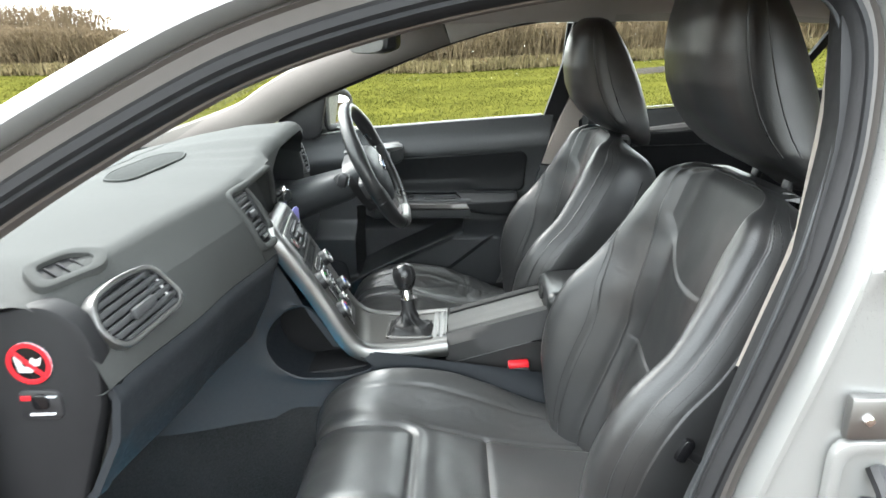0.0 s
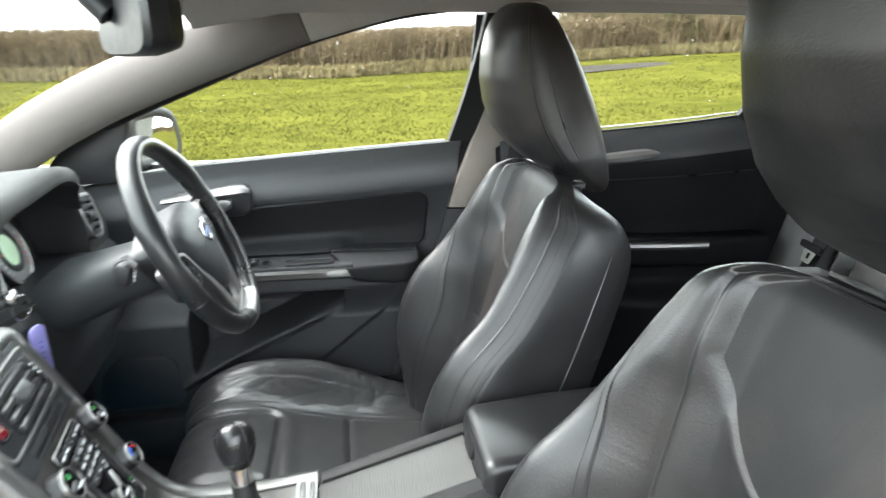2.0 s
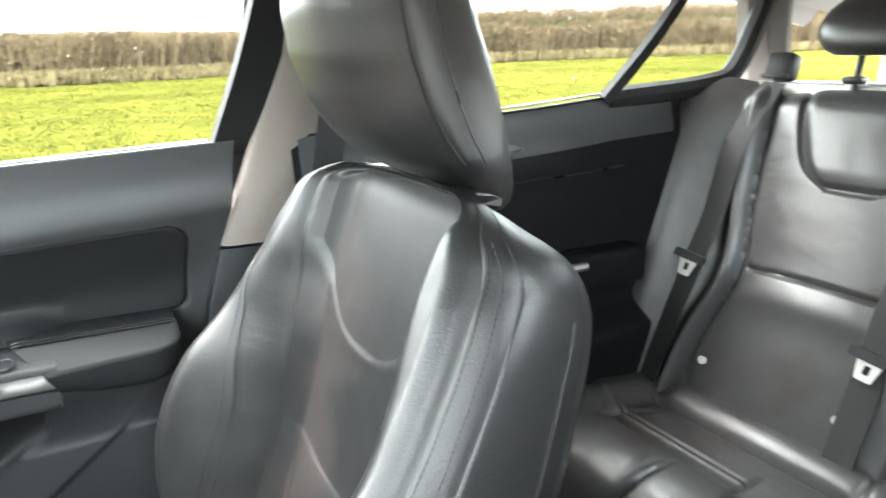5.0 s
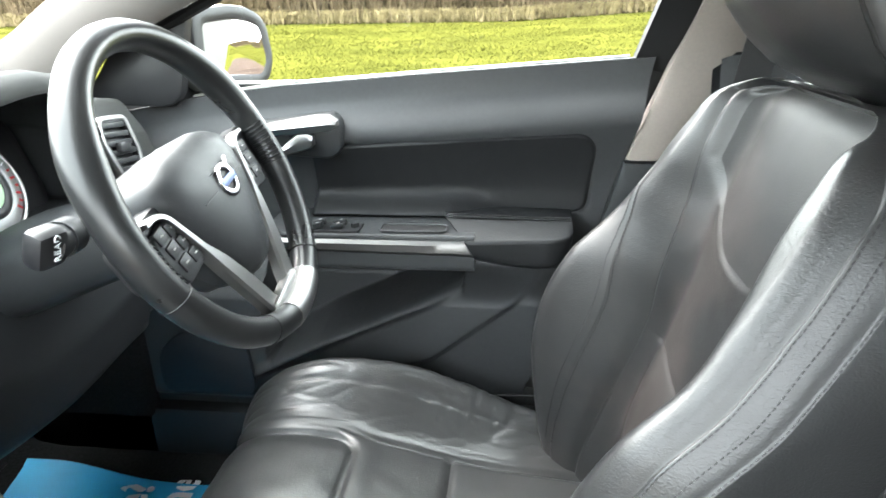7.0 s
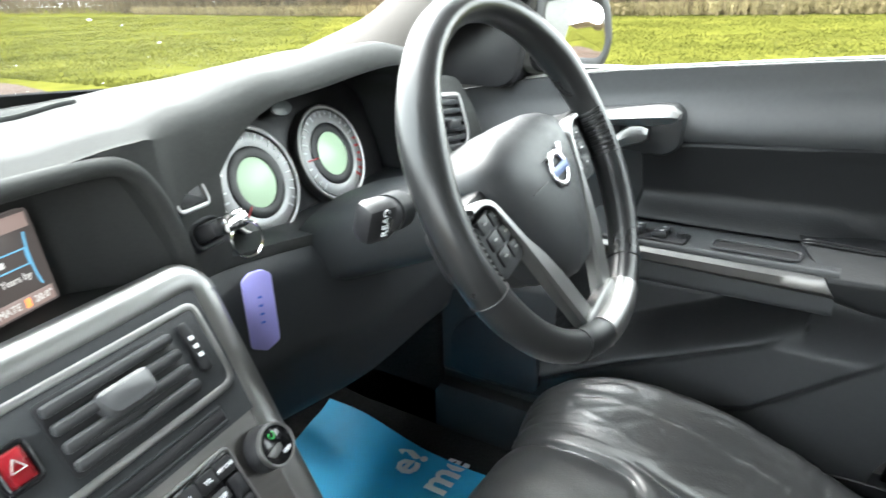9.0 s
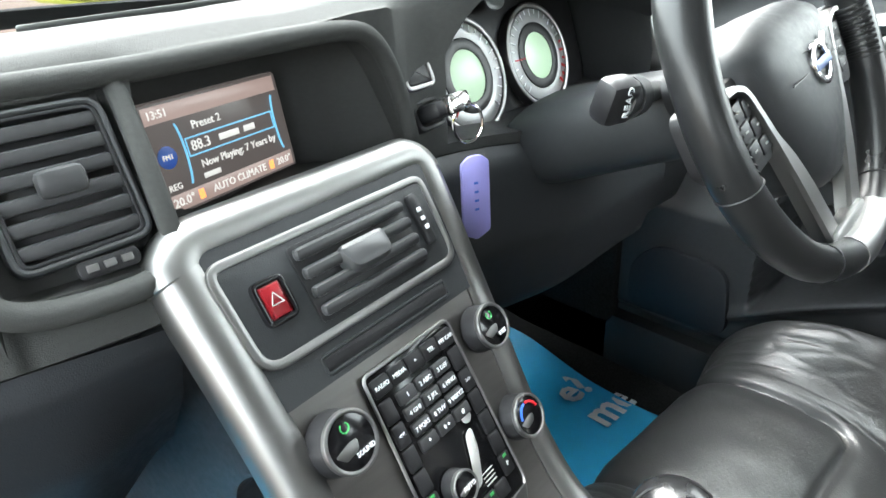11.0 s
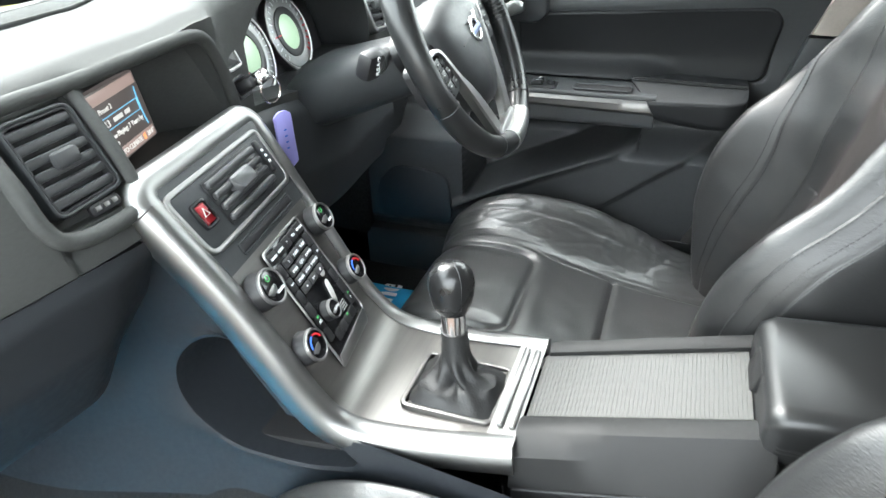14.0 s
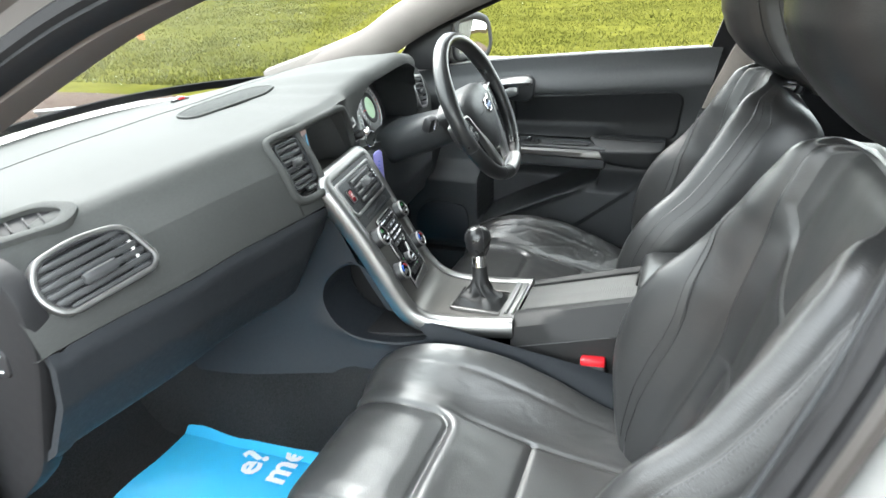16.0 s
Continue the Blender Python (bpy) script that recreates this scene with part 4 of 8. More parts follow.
def air_vent(name_parent, m, w, h, slats, outline=None, tab=True, rim=SATIN, lean=14, rim_w=0.007, vertical=False):
    """An outlet with a rim, a dark well, slats and a tab, facing z of m."""
    o = outline or rounded([(-w / 2, -h / 2), (w / 2, -h / 2), (w / 2, h / 2), (-w / 2, h / 2)], min(w, h) * 0.22)
    m = m @ pose(0, 0, 0.009)
    v = part("air_vent", ring_plate(o, inset(o, rim_w), 0.02, m, 0.002), rim, name_parent, "air vent with a silver rim" if rim is SATIN else "grey air vent with dark vanes")
    i = inset(o, rim_w)
    part("well", ring_plate(i, inset(i, 0.002), 0.012, m @ pose(0, 0, -0.001), 0.0005), BLACK, v)
    part("well_back", slab(inset(i, 0.001), 0.003, m @ pose(0, 0, -0.0105), 0.0005), BLACK, v)
    for k in range(slats):
        c = ((k + 0.5) / slats - 0.5) * (h if not vertical else w) * 0.86
        half = (w if not vertical else h) / 2 - rim_w * 1.3
        if outline:
            cut = []
            for p, q in zip(i, i[1:] + i[:1]):
                if (p[1] - c) * (q[1] - c) <= 0 and abs(p[1] - q[1]) > 1e-9:
                    cut.append(p[0] + (q[0] - p[0]) * (c - p[1]) / (q[1] - p[1]))
            if len(cut) < 2:
                continue
            a, b = min(cut) + 0.001, max(cut) - 0.001
        else:
            a, b = -half, half
        size = (b - a, 0.0080, 0.0055) if not vertical else (0.0045, b - a, 0.0105)
        at = ((a + b) / 2, c, -0.005) if not vertical else (c, (a + b) / 2, -0.013)
        bm = box(size, at, (lean, 0, 0) if not vertical else (0, lean, 0), 0.002)
        bmesh.ops.transform(bm, matrix=m, verts=bm.verts)
        part("slat", bm, VANE, v)
    if tab:
        bm = box((w * 0.34, 0.015, 0.010), (0, 0, 0.001), (lean, 0, 0), 0.004)
        bmesh.ops.transform(bm, matrix=m, verts=bm.verts)
        part("tab", bm, VANE, v)
    return v


def face_m(y, t, lift=0.003, roll=0.0):
    """On the dash face at y, share t down from the ridge."""
    def f(yy):
        rx, rz = table(RIDGE, yy)
        cx, cz = table(CREASE, yy)
        return Vector((rx + 0.012, yy, rz - 0.02)).lerp(Vector((cx, yy, cz)), t) + Vector((0.012, 0, 0.004)) * math.sin(math.pi * t) * (1 - step(0.0, 0.08, yy) * step(0.56, 0.50, yy))
    rx, rz = table(RIDGE, y)
    cx, cz = table(CREASE, y)
    up = Vector((rx + 0.012 - cx, 0, rz - 0.02 - cz))
    right = f(y + 0.01) - f(y - 0.01)
    m = frame_of(f(y), right, up)
    return m @ pose(0, 0, lift, 0, 0, roll)


pv = rounded([(-0.080, 0.006), (-0.060, -0.030), (0.064, -0.031), (0.078, -0.016), (0.060, 0.040), (0.000, 0.052), (-0.062, 0.046)], [0.02, 0.02, 0.02, 0.02, 0.02, 0.03, 0.03], 6)
air_vent(dash, face_m(-0.572, 0.47, 0.004), 0.135, 0.088, 7, pv)
pod = part("wheel_pod", slab(rounded([(-0.012, -0.028), (0.016, -0.028), (0.010, 0.034), (-0.020, 0.036)], 0.008, 5), 0.010, face_m(-0.520, 0.44, 0.0105), 0.003), DASH_DARK, dash)
part("vent_wheel", slab(rounded([(-0.005, -0.018), (0.005, -0.018), (0.003, 0.018), (-0.007, 0.018)], 0.004, 4), 0.004, face_m(-0.520, 0.42, 0.0125), 0.0012), BLACK, pod)
for k in (-1, 0, 1):
    part("wheel_mark", slab([(-0.0022, -0.0032), (0.0022, -0.0032), (0.0022, 0.0032), (-0.0022, 0.0032)], 0.0005, face_m(-0.520, 0.42, 0.0130) @ pose(-0.001, 0.009 * k, 0), 0.0001), LIGHT, pod)
dv = rounded([(-0.044, 0.016), (-0.026, -0.046), (0.026, -0.046), (0.046, -0.016), (0.036, 0.046), (-0.034, 0.046)], [0.016, 0.014, 0.02, 0.02, 0.014, 0.014], 6)
air_vent(dash, face_m(0.594, 0.46, 0.004), 0.085, 0.09, 6, dv, rim_w=0.008)
cv = rounded([(-0.037, -0.043), (0.035, -0.041), (0.034, 0.041), (-0.036, 0.042)], 0.012, 6)
air_vent(dash, face_m(-0.157, 0.335, -0.016), 0.072, 0.084, 6, cv, rim=DASH_DARK, rim_w=0.004)
part("thumb_wheel", slab(rounded([(-0.016, -0.005), (0.016, -0.005), (0.016, 0.005), (-0.016, 0.005)], 0.004), 0.004, face_m(-0.150, 0.69, -0.007), 0.001), BLACK, dash)
for k in (-1, 0, 1):
    part("wheel_mark", box((0.006, 0.004, 0.002), bevel=0.0005), SATIN, dash).matrix_world = face_m(-0.150 + k * 0.009, 0.69, -0.0062)
# demister slot on the top at the end, speaker grille, sensor
dm = frame_of((-0.452, -0.588, 0.9525), (0.42, 0.90, 0.05), (-0.86, 0.36, 0.30))
dfo = rounded([(-0.052, -0.030), (0.040, -0.028), (0.066, 0.004), (0.030, 0.032), (-0.040, 0.026)], 0.018, 5)
part("demister", ring_plate(dfo, [(x * 0.66, y * 0.62) for x, y in dfo], 0.012, dm, 0.002), DASH, dash)
part("demister_well", slab([(x * 0.67, y * 0.63) for x, y in dfo], 0.004, dm @ pose(0, 0, -0.007), 0.0005), ENDCAP, dash)
for k in (-0.018, 0.0, 0.018):
    b = box((0.002, 0.024, 0.004), (k, 0, -0.005), bevel=0.001)
    part("slat", b, ENDCAP, dash).matrix_world = dm
def top_z(x, y):
    pr = dash_profile(y)[:7]
    return float(np.interp(x, [p.x for p in pr], [p.z for p in pr]))


def lay_on_top(bm, lift=0.0):
    for v in bm.verts:
        v.co.z += top_z(v.co.x, v.co.y) + lift
    return bm


spk = rounded([(-0.150, -0.045), (0.07, -0.066), (0.130, -0.046), (0.135, 0.030), (-0.02, 0.062), (-0.130, 0.024)], 0.035, 6)
sm = frame_of((-0.645, 0.040, 0.0), (0, 1, 0), (-1, 0, 0))
part("speaker_grille", lay_on_top(slab(spk, 0.004, sm, 0.001), 0.0035), material("speaker mesh", (0.034, 0.036, 0.035), 0.9, spec=0.1, var=0.1, scale=300, bump=1.0, bump_scale=900, dist=0.001, pattern="voronoi"), dash, "perforated speaker grille")
part("grille_rim", lay_on_top(ring_plate(spk, inset(spk, 0.004), 0.006, sm, 0.0015), 0.005), DASH, dash)
part("alarm_lamp", box((0.012, 0.02, 0.008), (-0.85, 0.14, top_z(-0.85, 0.14) + 0.006), bevel=0.003), RED, dash)
part("sensor", box((0.014, 0.05, 0.008), (-0.852, 0.14, top_z(-0.852, 0.14) + 0.002), bevel=0.003), BLACK, dash)

# panel gap across the top of the dash
part("panel_gap", tube([(x, y, top_z(x, y) + 0.0004) for x, y in [(-0.755 + 0.075 * ((y + 0.10) / 0.68) ** 2 * (y > -0.10), y) for y in span(-0.60, 0.555, 40)]], 0.0010, 6), RUBBER, dash)
# raised bezel round the centre vent and the display
bez = [(-0.112, 0.82), (-0.150, 0.83), (-0.193, 0.80), (-0.211, 0.68), (-0.213, 0.40), (-0.208, 0.04), (-0.190, -0.05), (-0.10, -0.03), (0.0, -0.04), (0.052, 0.00), (0.075, 0.08), (0.091, 0.26), (0.103, 0.50), (0.112, 0.76), (0.118, 0.95)]
part("bezel", tube(curve([face_m(y, t, 0.0).translation for y, t in bez], 6), 0.0075, 10), DASH, dash, "raised grey bezel")
part("bezel", tube(curve([face_m(y, t, -0.004).translation for y, t in ((-0.112, -0.02), (-0.114, 0.30), (-0.115, 0.60), (-0.114, 0.84))], 6), 0.0062, 10), DASH, dash)
# display in its recess
scr = frame_of((-0.421, -0.034, 0.890), (-0.036, 0.113, 0.0), (-0.10, 0, 0.62))
ds = part("display", slab(rounded([(-0.064, -0.037), (0.064, -0.037), (0.064, 0.037), (-0.064, 0.037)], 0.004), 0.01, scr, 0.001), SCREEN, dash, "lit radio and climate display")
def scr_bar(x0, y0, x1, y1, mat, name="screen_bar"):
    return part(name, slab([(x0, y0), (x1, y0), (x1, y1), (x0, y1)], 0.0004, scr @ pose(0, 0, 0.0006), 0.0001), mat, ds)
scr_bar(-0.060, 0.0235, 0.060, 0.0345, SCREENBAR)
scr_bar(-0.060, -0.035, 0.060, -0.024, SCREENBAR)
for x0, y0, x1, y1 in ((-0.033, 0.0085, 0.050, 0.0095), (-0.033, -0.0035, 0.050, -0.0025), (-0.034, -0.0035, -0.033, 0.0095), (0.049, -0.0035, 0.050, 0.0095)):
    scr_bar(x0, y0, x1, y1, SCREENBLUE)
for s, x in ((1, -0.040), (-1, 0.055)):
    part("screen_arc", tube([scr @ Vector((x + s * 0.004 * math.cos(a), 0.022 * math.sin(a), 0.0008)) for a in span(-1.2, 1.2, 9)], 0.0008, 5), SCREENBLUE, ds)
part("radio_mark", slab([(-0.051 + 0.0075 * math.cos(a), 0.001 + 0.0075 * math.sin(a)) for a in span(0, 2 * math.pi * 0.97, 20)], 0.0004, scr @ pose(0, 0, 0.0006), 0.0001), BLUEP, ds)
def scr_text(t, size, x, y, align="LEFT"):
    return writing("screen_word", t, size, scr @ pose(x, y, 0.0012), SCREENTXT, ds, align)
scr_text("13:51", 0.0075, -0.058, 0.029)
scr_text("Preset 2", 0.0078, -0.026, 0.0165)
scr_text("88.3", 0.0100, -0.031, 0.003)
for x0, x1 in ((-0.005, 0.014), (0.019, 0.030)):
    scr_bar(x0, 0.0008, x1, 0.0052, SCREENTXT)
scr_text("Now Playing: 7 Years by", 0.0075, -0.027, -0.0105)
scr_bar(-0.027, -0.0205, -0.012, -0.0170, SCREENTXT)
scr_text("REG", 0.006, -0.058, -0.019)
scr_text("20.0°", 0.0085, -0.058, -0.0295)
scr_text("AUTO CLIMATE", 0.0075, 0.003, -0.0295, "CENTER")
scr_text("20.0°", 0.0075, 0.042, -0.0295)
scr_text("FM1", 0.005, -0.0555, 0.001)
for x in (-0.034, 0.036):
    scr_bar(x - 0.002, -0.033, x + 0.003, -0.026, SCREENORG, "heat_mark")

# instruments
clus = thing("instrument_cluster", "two round dials with silver rims and green centres", "instrument cluster")
part("panel", slab(rounded([(-0.165, -0.075), (0.165, -0.075), (0.165, 0.055), (0.09, 0.085), (-0.09, 0.085), (-0.165, 0.055)], 0.03), 0.01, frame_of((-0.506, 0.362, 0.900), (-0.10, 1, 0), (-0.32, 0, 0.95)), 0.003), BLACK, clus)
for dy, dx, red in ((0.268, -0.474, 0), (0.414, -0.496, 1)):
    dmx = frame_of((dx, dy, 0.882), (-0.10, 1, 0), (-0.32, 0, 0.95))
    ring = lambda r, nn=48: [(r * math.cos(2 * math.pi * k / nn), r * math.sin(2 * math.pi * k / nn)) for k in range(nn)]
    dial = part("dial", slab(ring(0.058), 0.012, dmx, 0.001), BLACK, clus)
    part("dial_rim", ring_plate(ring(0.064), ring(0.057), 0.016, dmx @ pose(0, 0, 0.004), 0.003), SATIN, dial)
    part("scale_ring", ring_plate(ring(0.056), ring(0.040), 0.002, dmx @ pose(0, 0, 0.002), 0.0005), material("silver scale", (0.30, 0.30, 0.30), 0.4, metal=0.4, var=0.05, bump=0), dial)
    part("centre_rim", ring_plate(ring(0.040), ring(0.028), 0.004, dmx @ pose(0, 0, 0.003), 0.001), BLACK, dial)
    part("centre_display", slab(ring(0.029), 0.002, dmx @ pose(0, 0, 0.0015), 0.0003), DIALGREEN, dial)
    for k in range(25):
        a = radians(225 - k * 270 / 24)
        L = 0.008 if k % 2 == 0 else 0.005
        mat = RED if red and k > 18 else WHITE
        b = box((L, 0.0014 if not (red and k > 18) else 0.003, 0.0006), (0.051 - L / 2 + 0.004, 0, 0), bevel=0)
        part("tick", b, mat, dial).matrix_world = dmx @ pose(0, 0, 0.0028) @ pose(0, 0, 0, 0, 0, math.degrees(a))
    b = box((0.022, 0.0018, 0.001), (0.042, 0, 0), bevel=0.0004)
    part("needle", b, RED, dial).matrix_world = dmx @ pose(0, 0, 0.004) @ pose(0, 0, 0, 0, 0, 225 if not red else 180)
ov = [(0.017 * math.cos(2 * math.pi * k / 20), 0.009 * math.sin(2 * math.pi * k / 20)) for k in range(20)]
part("lamp_window", slab(ov, 0.002, frame_of((-0.500, 0.342, 0.950), (-0.1, 1, 0), (-0.32, 0, 0.95)), 0.0005), material("smoked window", (0.10, 0.11, 0.11), 0.3, bump=0), clus)

# start button and remote slot, key with tag
bt = rounded([(-0.020, -0.014), (0.020, -0.014), (0.020, 0.014), (-0.020, 0.014)], 0.008)
bmx = frame_of((-0.396, 0.131, 0.915), (-0.20, 1, 0), (-0.40, 0, 0.9))
sb = part("start_button", ring_plate(bt, inset(bt, 0.004), 0.008, bmx, 0.0015), SATIN, dash)
part("push", slab(inset(bt, 0.004), 0.008, bmx @ pose(0, 0, -0.001), 0.003), BLACK, sb)
kb = frame_of((-0.394, 0.141, 0.879), (-0.20, 1, 0), (-0.40, 0, 0.9))
so = rounded([(-0.020, -0.014), (0.020, -0.014), (0.020, 0.014), (-0.020, 0.014)], 0.010)
part("remote_slot", ring_plate(so, inset(so, 0.005), 0.02, kb, 0.003), DASH_DARK, dash)
key = thing("car_key", "car key with split ring and lilac tag hanging from the dash", "key")
fob = box((0.028, 0.016, 0.03), (0, 0, 0.005), bevel=0.006)
bmesh.ops.transform(fob, matrix=kb, verts=fob.verts)
part("fob", fob, BLACK, key)
fob = box((0.030, 0.017, 0.012), (0.008, 0, 0.024), bevel=0.004)
bmesh.ops.transform(fob, matrix=kb, verts=fob.verts)
part("fob_end", fob, CHROME, key)
K0 = kb @ Vector((0.014, -0.004, 0.03))
part("split_ring", tube([K0 + Vector((0.006 * math.sin(a), 0.012 * math.sin(a), -0.017 + 0.017 * math.cos(a))) for a in [2 * math.pi * k / 24 for k in range(24)]], 0.0012, 6, True), CHROME, key)
tag = rounded([(-0.014, -0.070), (0.0, -0.077), (0.014, -0.070), (0.014, -0.006), (0.006, 0.0), (-0.006, 0.0), (-0.014, -0.006)], 0.003)
tm = frame_of((-0.348, 0.148, 0.848), (0.25, 0.95, 0.0), (-0.05, -0.05, 1))
tg = part("tag", slab(tag, 0.003, tm, 0.001), LILAC, key, "lilac plastic key tag")
for k in range(4):
    part("print_bar", slab([(-0.002, -0.001), (0.002, -0.001), (0.002, 0.001), (-0.002, 0.001)], 0.0004, tm @ pose(0, -0.024 - k * 0.008, 0.0004), 0.0001), BLUEP, tg)

# driver's side lower dash and steering column
def knee_pt(u, v):
    y = 0.112 + 0.585 * u
    cx, cz = table(CREASE, y)
    x = line([(0, cx - 0.010), (0.12, cx + 0.004), (0.4, cx + 0.018), (0.65, cx - 0.01), (0.78, cx - 0.05), (1, cx - 0.4)], v)
    z = line([(0, cz - 0.006), (0.12, cz - 0.02), (0.4, cz - 0.10), (0.65, cz - 0.185), (0.78, cz - 0.215), (1, cz - 0.24)], v)
    return Vector((x, y, z))


part("knee_panel", sheet(knee_pt, span(0, 1, 40), span(0, 1, 40), 0.01), DASH_DARK, dash, "dark plastic lower dash panel")
col = thing("steering_column", "black steering column cover with control stalks", "steering column")
crings = []
for t in span(0, 1, 14):
    c = Vector((-0.44 + 0.235 * t, 0.361, 0.806 + 0.075 * t))
    w, h = 0.092 - 0.036 * step(0.2, 1, t), 0.068 - 0.016 * t
    crings.append([c + Vector((0.10 * math.sin(a) * 0.4, w * math.copysign(abs(math.cos(a)) ** 0.7, math.cos(a)), h * math.copysign(abs(math.sin(a)) ** 0.7, math.sin(a)) - 0.008)) for a in [2 * math.pi * k / 28 for k in range(28)]])
part("cover", loft(crings), DASH_DARK, col, "black plastic column cover")
for s in (-1, 1):
    base = Vector((-0.275, 0.361 + s * 0.055, 0.885))
    tip = Vector((-0.235, 0.361 + s * 0.185, 0.905))
    sk = part("stalk", tube([base.lerp(tip, t) for t in span(0, 1, 8)], lambda t: 0.009 + 0.006 * step(0.4, 0.6, t), 12), BLACK, col)
    e = box((0.022, 0.030, 0.034), tip, (0, 20, 12 * s), 0.007)
    part("stalk_end", e, BLACK, sk)
    part("twist_ring", tube([base.lerp(tip, 0.62), base.lerp(tip, 0.82)], 0.0165, 16), DASH_DARK, sk)
writing("stalk_word", "READ", 0.009, frame_of((-0.2225, 0.174, 0.905), (0.15, 0.1, 1), (-0.1, -1, 0.1)), WHITE, col)

# ---- centre stack and console ----
console = thing("centre_console", "floating centre stack with brushed panel and silver frame", "console")
STACK = [(-0.344, 0.868, -0.130, 0.103, -0.155), (-0.318, 0.830, -0.126, 0.101, -0.155), (-0.290, 0.785, -0.119, 0.099, -0.155), (-0.264, 0.741, -0.113, 0.098, -0.155),
         (-0.230, 0.681, -0.108, 0.098, -0.15), (-0.205, 0.638, -0.104, 0.100, -0.12), (-0.180, 0.609, -0.100, 0.103, -0.08), (-0.145, 0.597, -0.095, 0.106, -0.03), (-0.08, 0.595, -0.085, 0.109, 0.0), (0.010, 0.601, -0.072, 0.112, 0.0)]
_c = curve([(r[0], 0, r[1]) for r in STACK], 12)
_len = [0.0]
for a, b in zip(_c, _c[1:]):
    _len.append(_len[-1] + (b - a).length)
_par = [i / 12 for i in range(len(_c))]


def stack_row(s):
    """Centre x, z, edges and skew at s metres down from the top."""
    k = float(np.interp(s, _len, _par))
    e = [float(np.interp(k, range(len(STACK)), [r[c] for r in STACK])) for c in (2, 3, 4)]
    x = float(np.interp(s, _len, [p.x for p in _c]))
    z = float(np.interp(s, _len, [p.z for p in _c]))
    return x, z, *e


def stk(s, y, lift=0.0):
    x, z, yl, yr, sk = stack_row(s)
    p = Vector((x + sk * (y - 0.5 * (yl + yr)), y, z))
    if lift:
        p = p + stk_n(s, y) * lift
    return p


def stk_n(s, y):
    d = stk(max(0, s - 0.004), y) - stk(s + 0.004, y)
    r = stk(s, y + 0.01) - stk(s, y - 0.01)
    return r.cross(d).normalized()


def stk_m(s, y, lift=0.002):
    d = stk(max(0, s - 0.006), y) - stk(s + 0.006, y)
    r = stk(s, y + 0.01) - stk(s, y - 0.01)
    return frame_of(stk(s, y, lift), r, d)


TOTAL = _len[-1]
part("panel", sheet(lambda u, v: stk(v, stack_row(v)[2] + 0.006 + (stack_row(v)[3] - stack_row(v)[2] - 0.012) * u), span(0, 1, 24), span(0.004, TOTAL, 90)), BRUSHED, console, "brushed dark metal console panel")
# silver frame: up the near edge, over the top, down the far edge
fp = []
for s in span(TOTAL, 0.022, 60):
    fp.append(stk(s, stack_row(s)[2] + 0.004, 0.0))
yl0, yr0 = stack_row(0)[2], stack_row(0)[3]
for k in range(7):
    a = math.pi * k / 12
    fp.append(stk(0.022 * (1 - math.sin(a)), yl0 + 0.004 + 0.022 * (1 - math.cos(a))))
for y in span(yl0 + 0.034, yr0 - 0.034, 8):
    fp.append(stk(0.0, y))
for k in range(7):
    a = math.pi * (6 - k) / 12
    fp.append(stk(0.022 * (1 - math.sin(a)), yr0 - 0.004 - 0.022 * (1 - math.cos(a))))
for s in span(0.022, TOTAL, 60):
    fp.append(stk(s, stack_row(s)[3] - 0.004))
rings = []
m_in = stk(TOTAL * 0.45, 0.0)
for i, p in enumerate(fp):
    t = (fp[min(i + 1, len(fp) - 1)] - fp[max(i - 1, 0)]).normalized()
    s = TOTAL * 0.3
    nn = stk_n(min(TOTAL - 0.01, max(0.006, (min(range(0, 91), key=lambda q: (stk(TOTAL * q / 90, p.y) - p).length)) * TOTAL / 90)), p.y)
    out = t.cross(nn).normalized()
    if out.dot(p - m_in) < 0 and abs(out.y) > 0.5:
        out = -out
    elif abs(out.y) <= 0.5 and out.x > 0:
        out = -out
    near = 1.0 if p.y > 0 else 1.6
    rings.append([p + out * a + nn * b for a, b in ((-0.016, 0.002), (-0.013, 0.0045), (-0.002, 0.0055), (0.006, 0.003), (0.011, -0.004), (0.012, -0.012 * near), (0.006, -0.020 * near), (-0.010, -0.016))])
part("silver_frame", loft(rings), SATIN, console, "satin silver console frame")
# dark back of the floating stack
part("stack_back", sheet(lambda u, v: stk(v, stack_row(v)[2] + 0.010 + (stack_row(v)[3] - stack_row(v)[2] - 0.020) * u, -0.012), span(0, 1, 8), span(0.02, TOTAL - 0.02, 40), -0.02), BLACK, console)
# silver cross plate behind the gear lever gate
part("cross_plate", sheet(lambda u, v: stk(v, stack_row(v)[2] + 0.004 + (stack_row(v)[3] - stack_row(v)[2] - 0.008) * u, 0.0035), span(0, 1, 20), span(TOTAL - 0.030, TOTAL, 8)), SATIN, console)
for k in (0, 1):
    part("cross_bar", box((0.007, 0.13, 0.006), (-0.010 + 0.013 * k, 0.018, 0.606), bevel=0.0025), SATIN, console)

# upper black panel with the vent
up = lambda s, y, l: stk(s, y, l)
part("upper_panel", sheet(lambda u, v: stk(v, stack_row(v)[2] + 0.016 + (stack_row(v)[3] - stack_row(v)[2] - 0.032) * u, 0.0035), span(0, 1, 12), span(0.012, 0.118, 12)), DASH_DARK, console, "dark grey upper stack panel")
vc = stk_m(0.058, -0.012, 0.006)
vo = rounded([(-0.096, -0.037), (0.090, -0.037), (0.094, 0.036), (-0.100, 0.036)], [0.018, 0.016, 0.012, 0.014], 6)
vf = part("vent_frame", ring_plate(vo, inset(vo, 0.0065), 0.006, vc, 0.0018), SATIN, console, "silver frame round the centre vent")
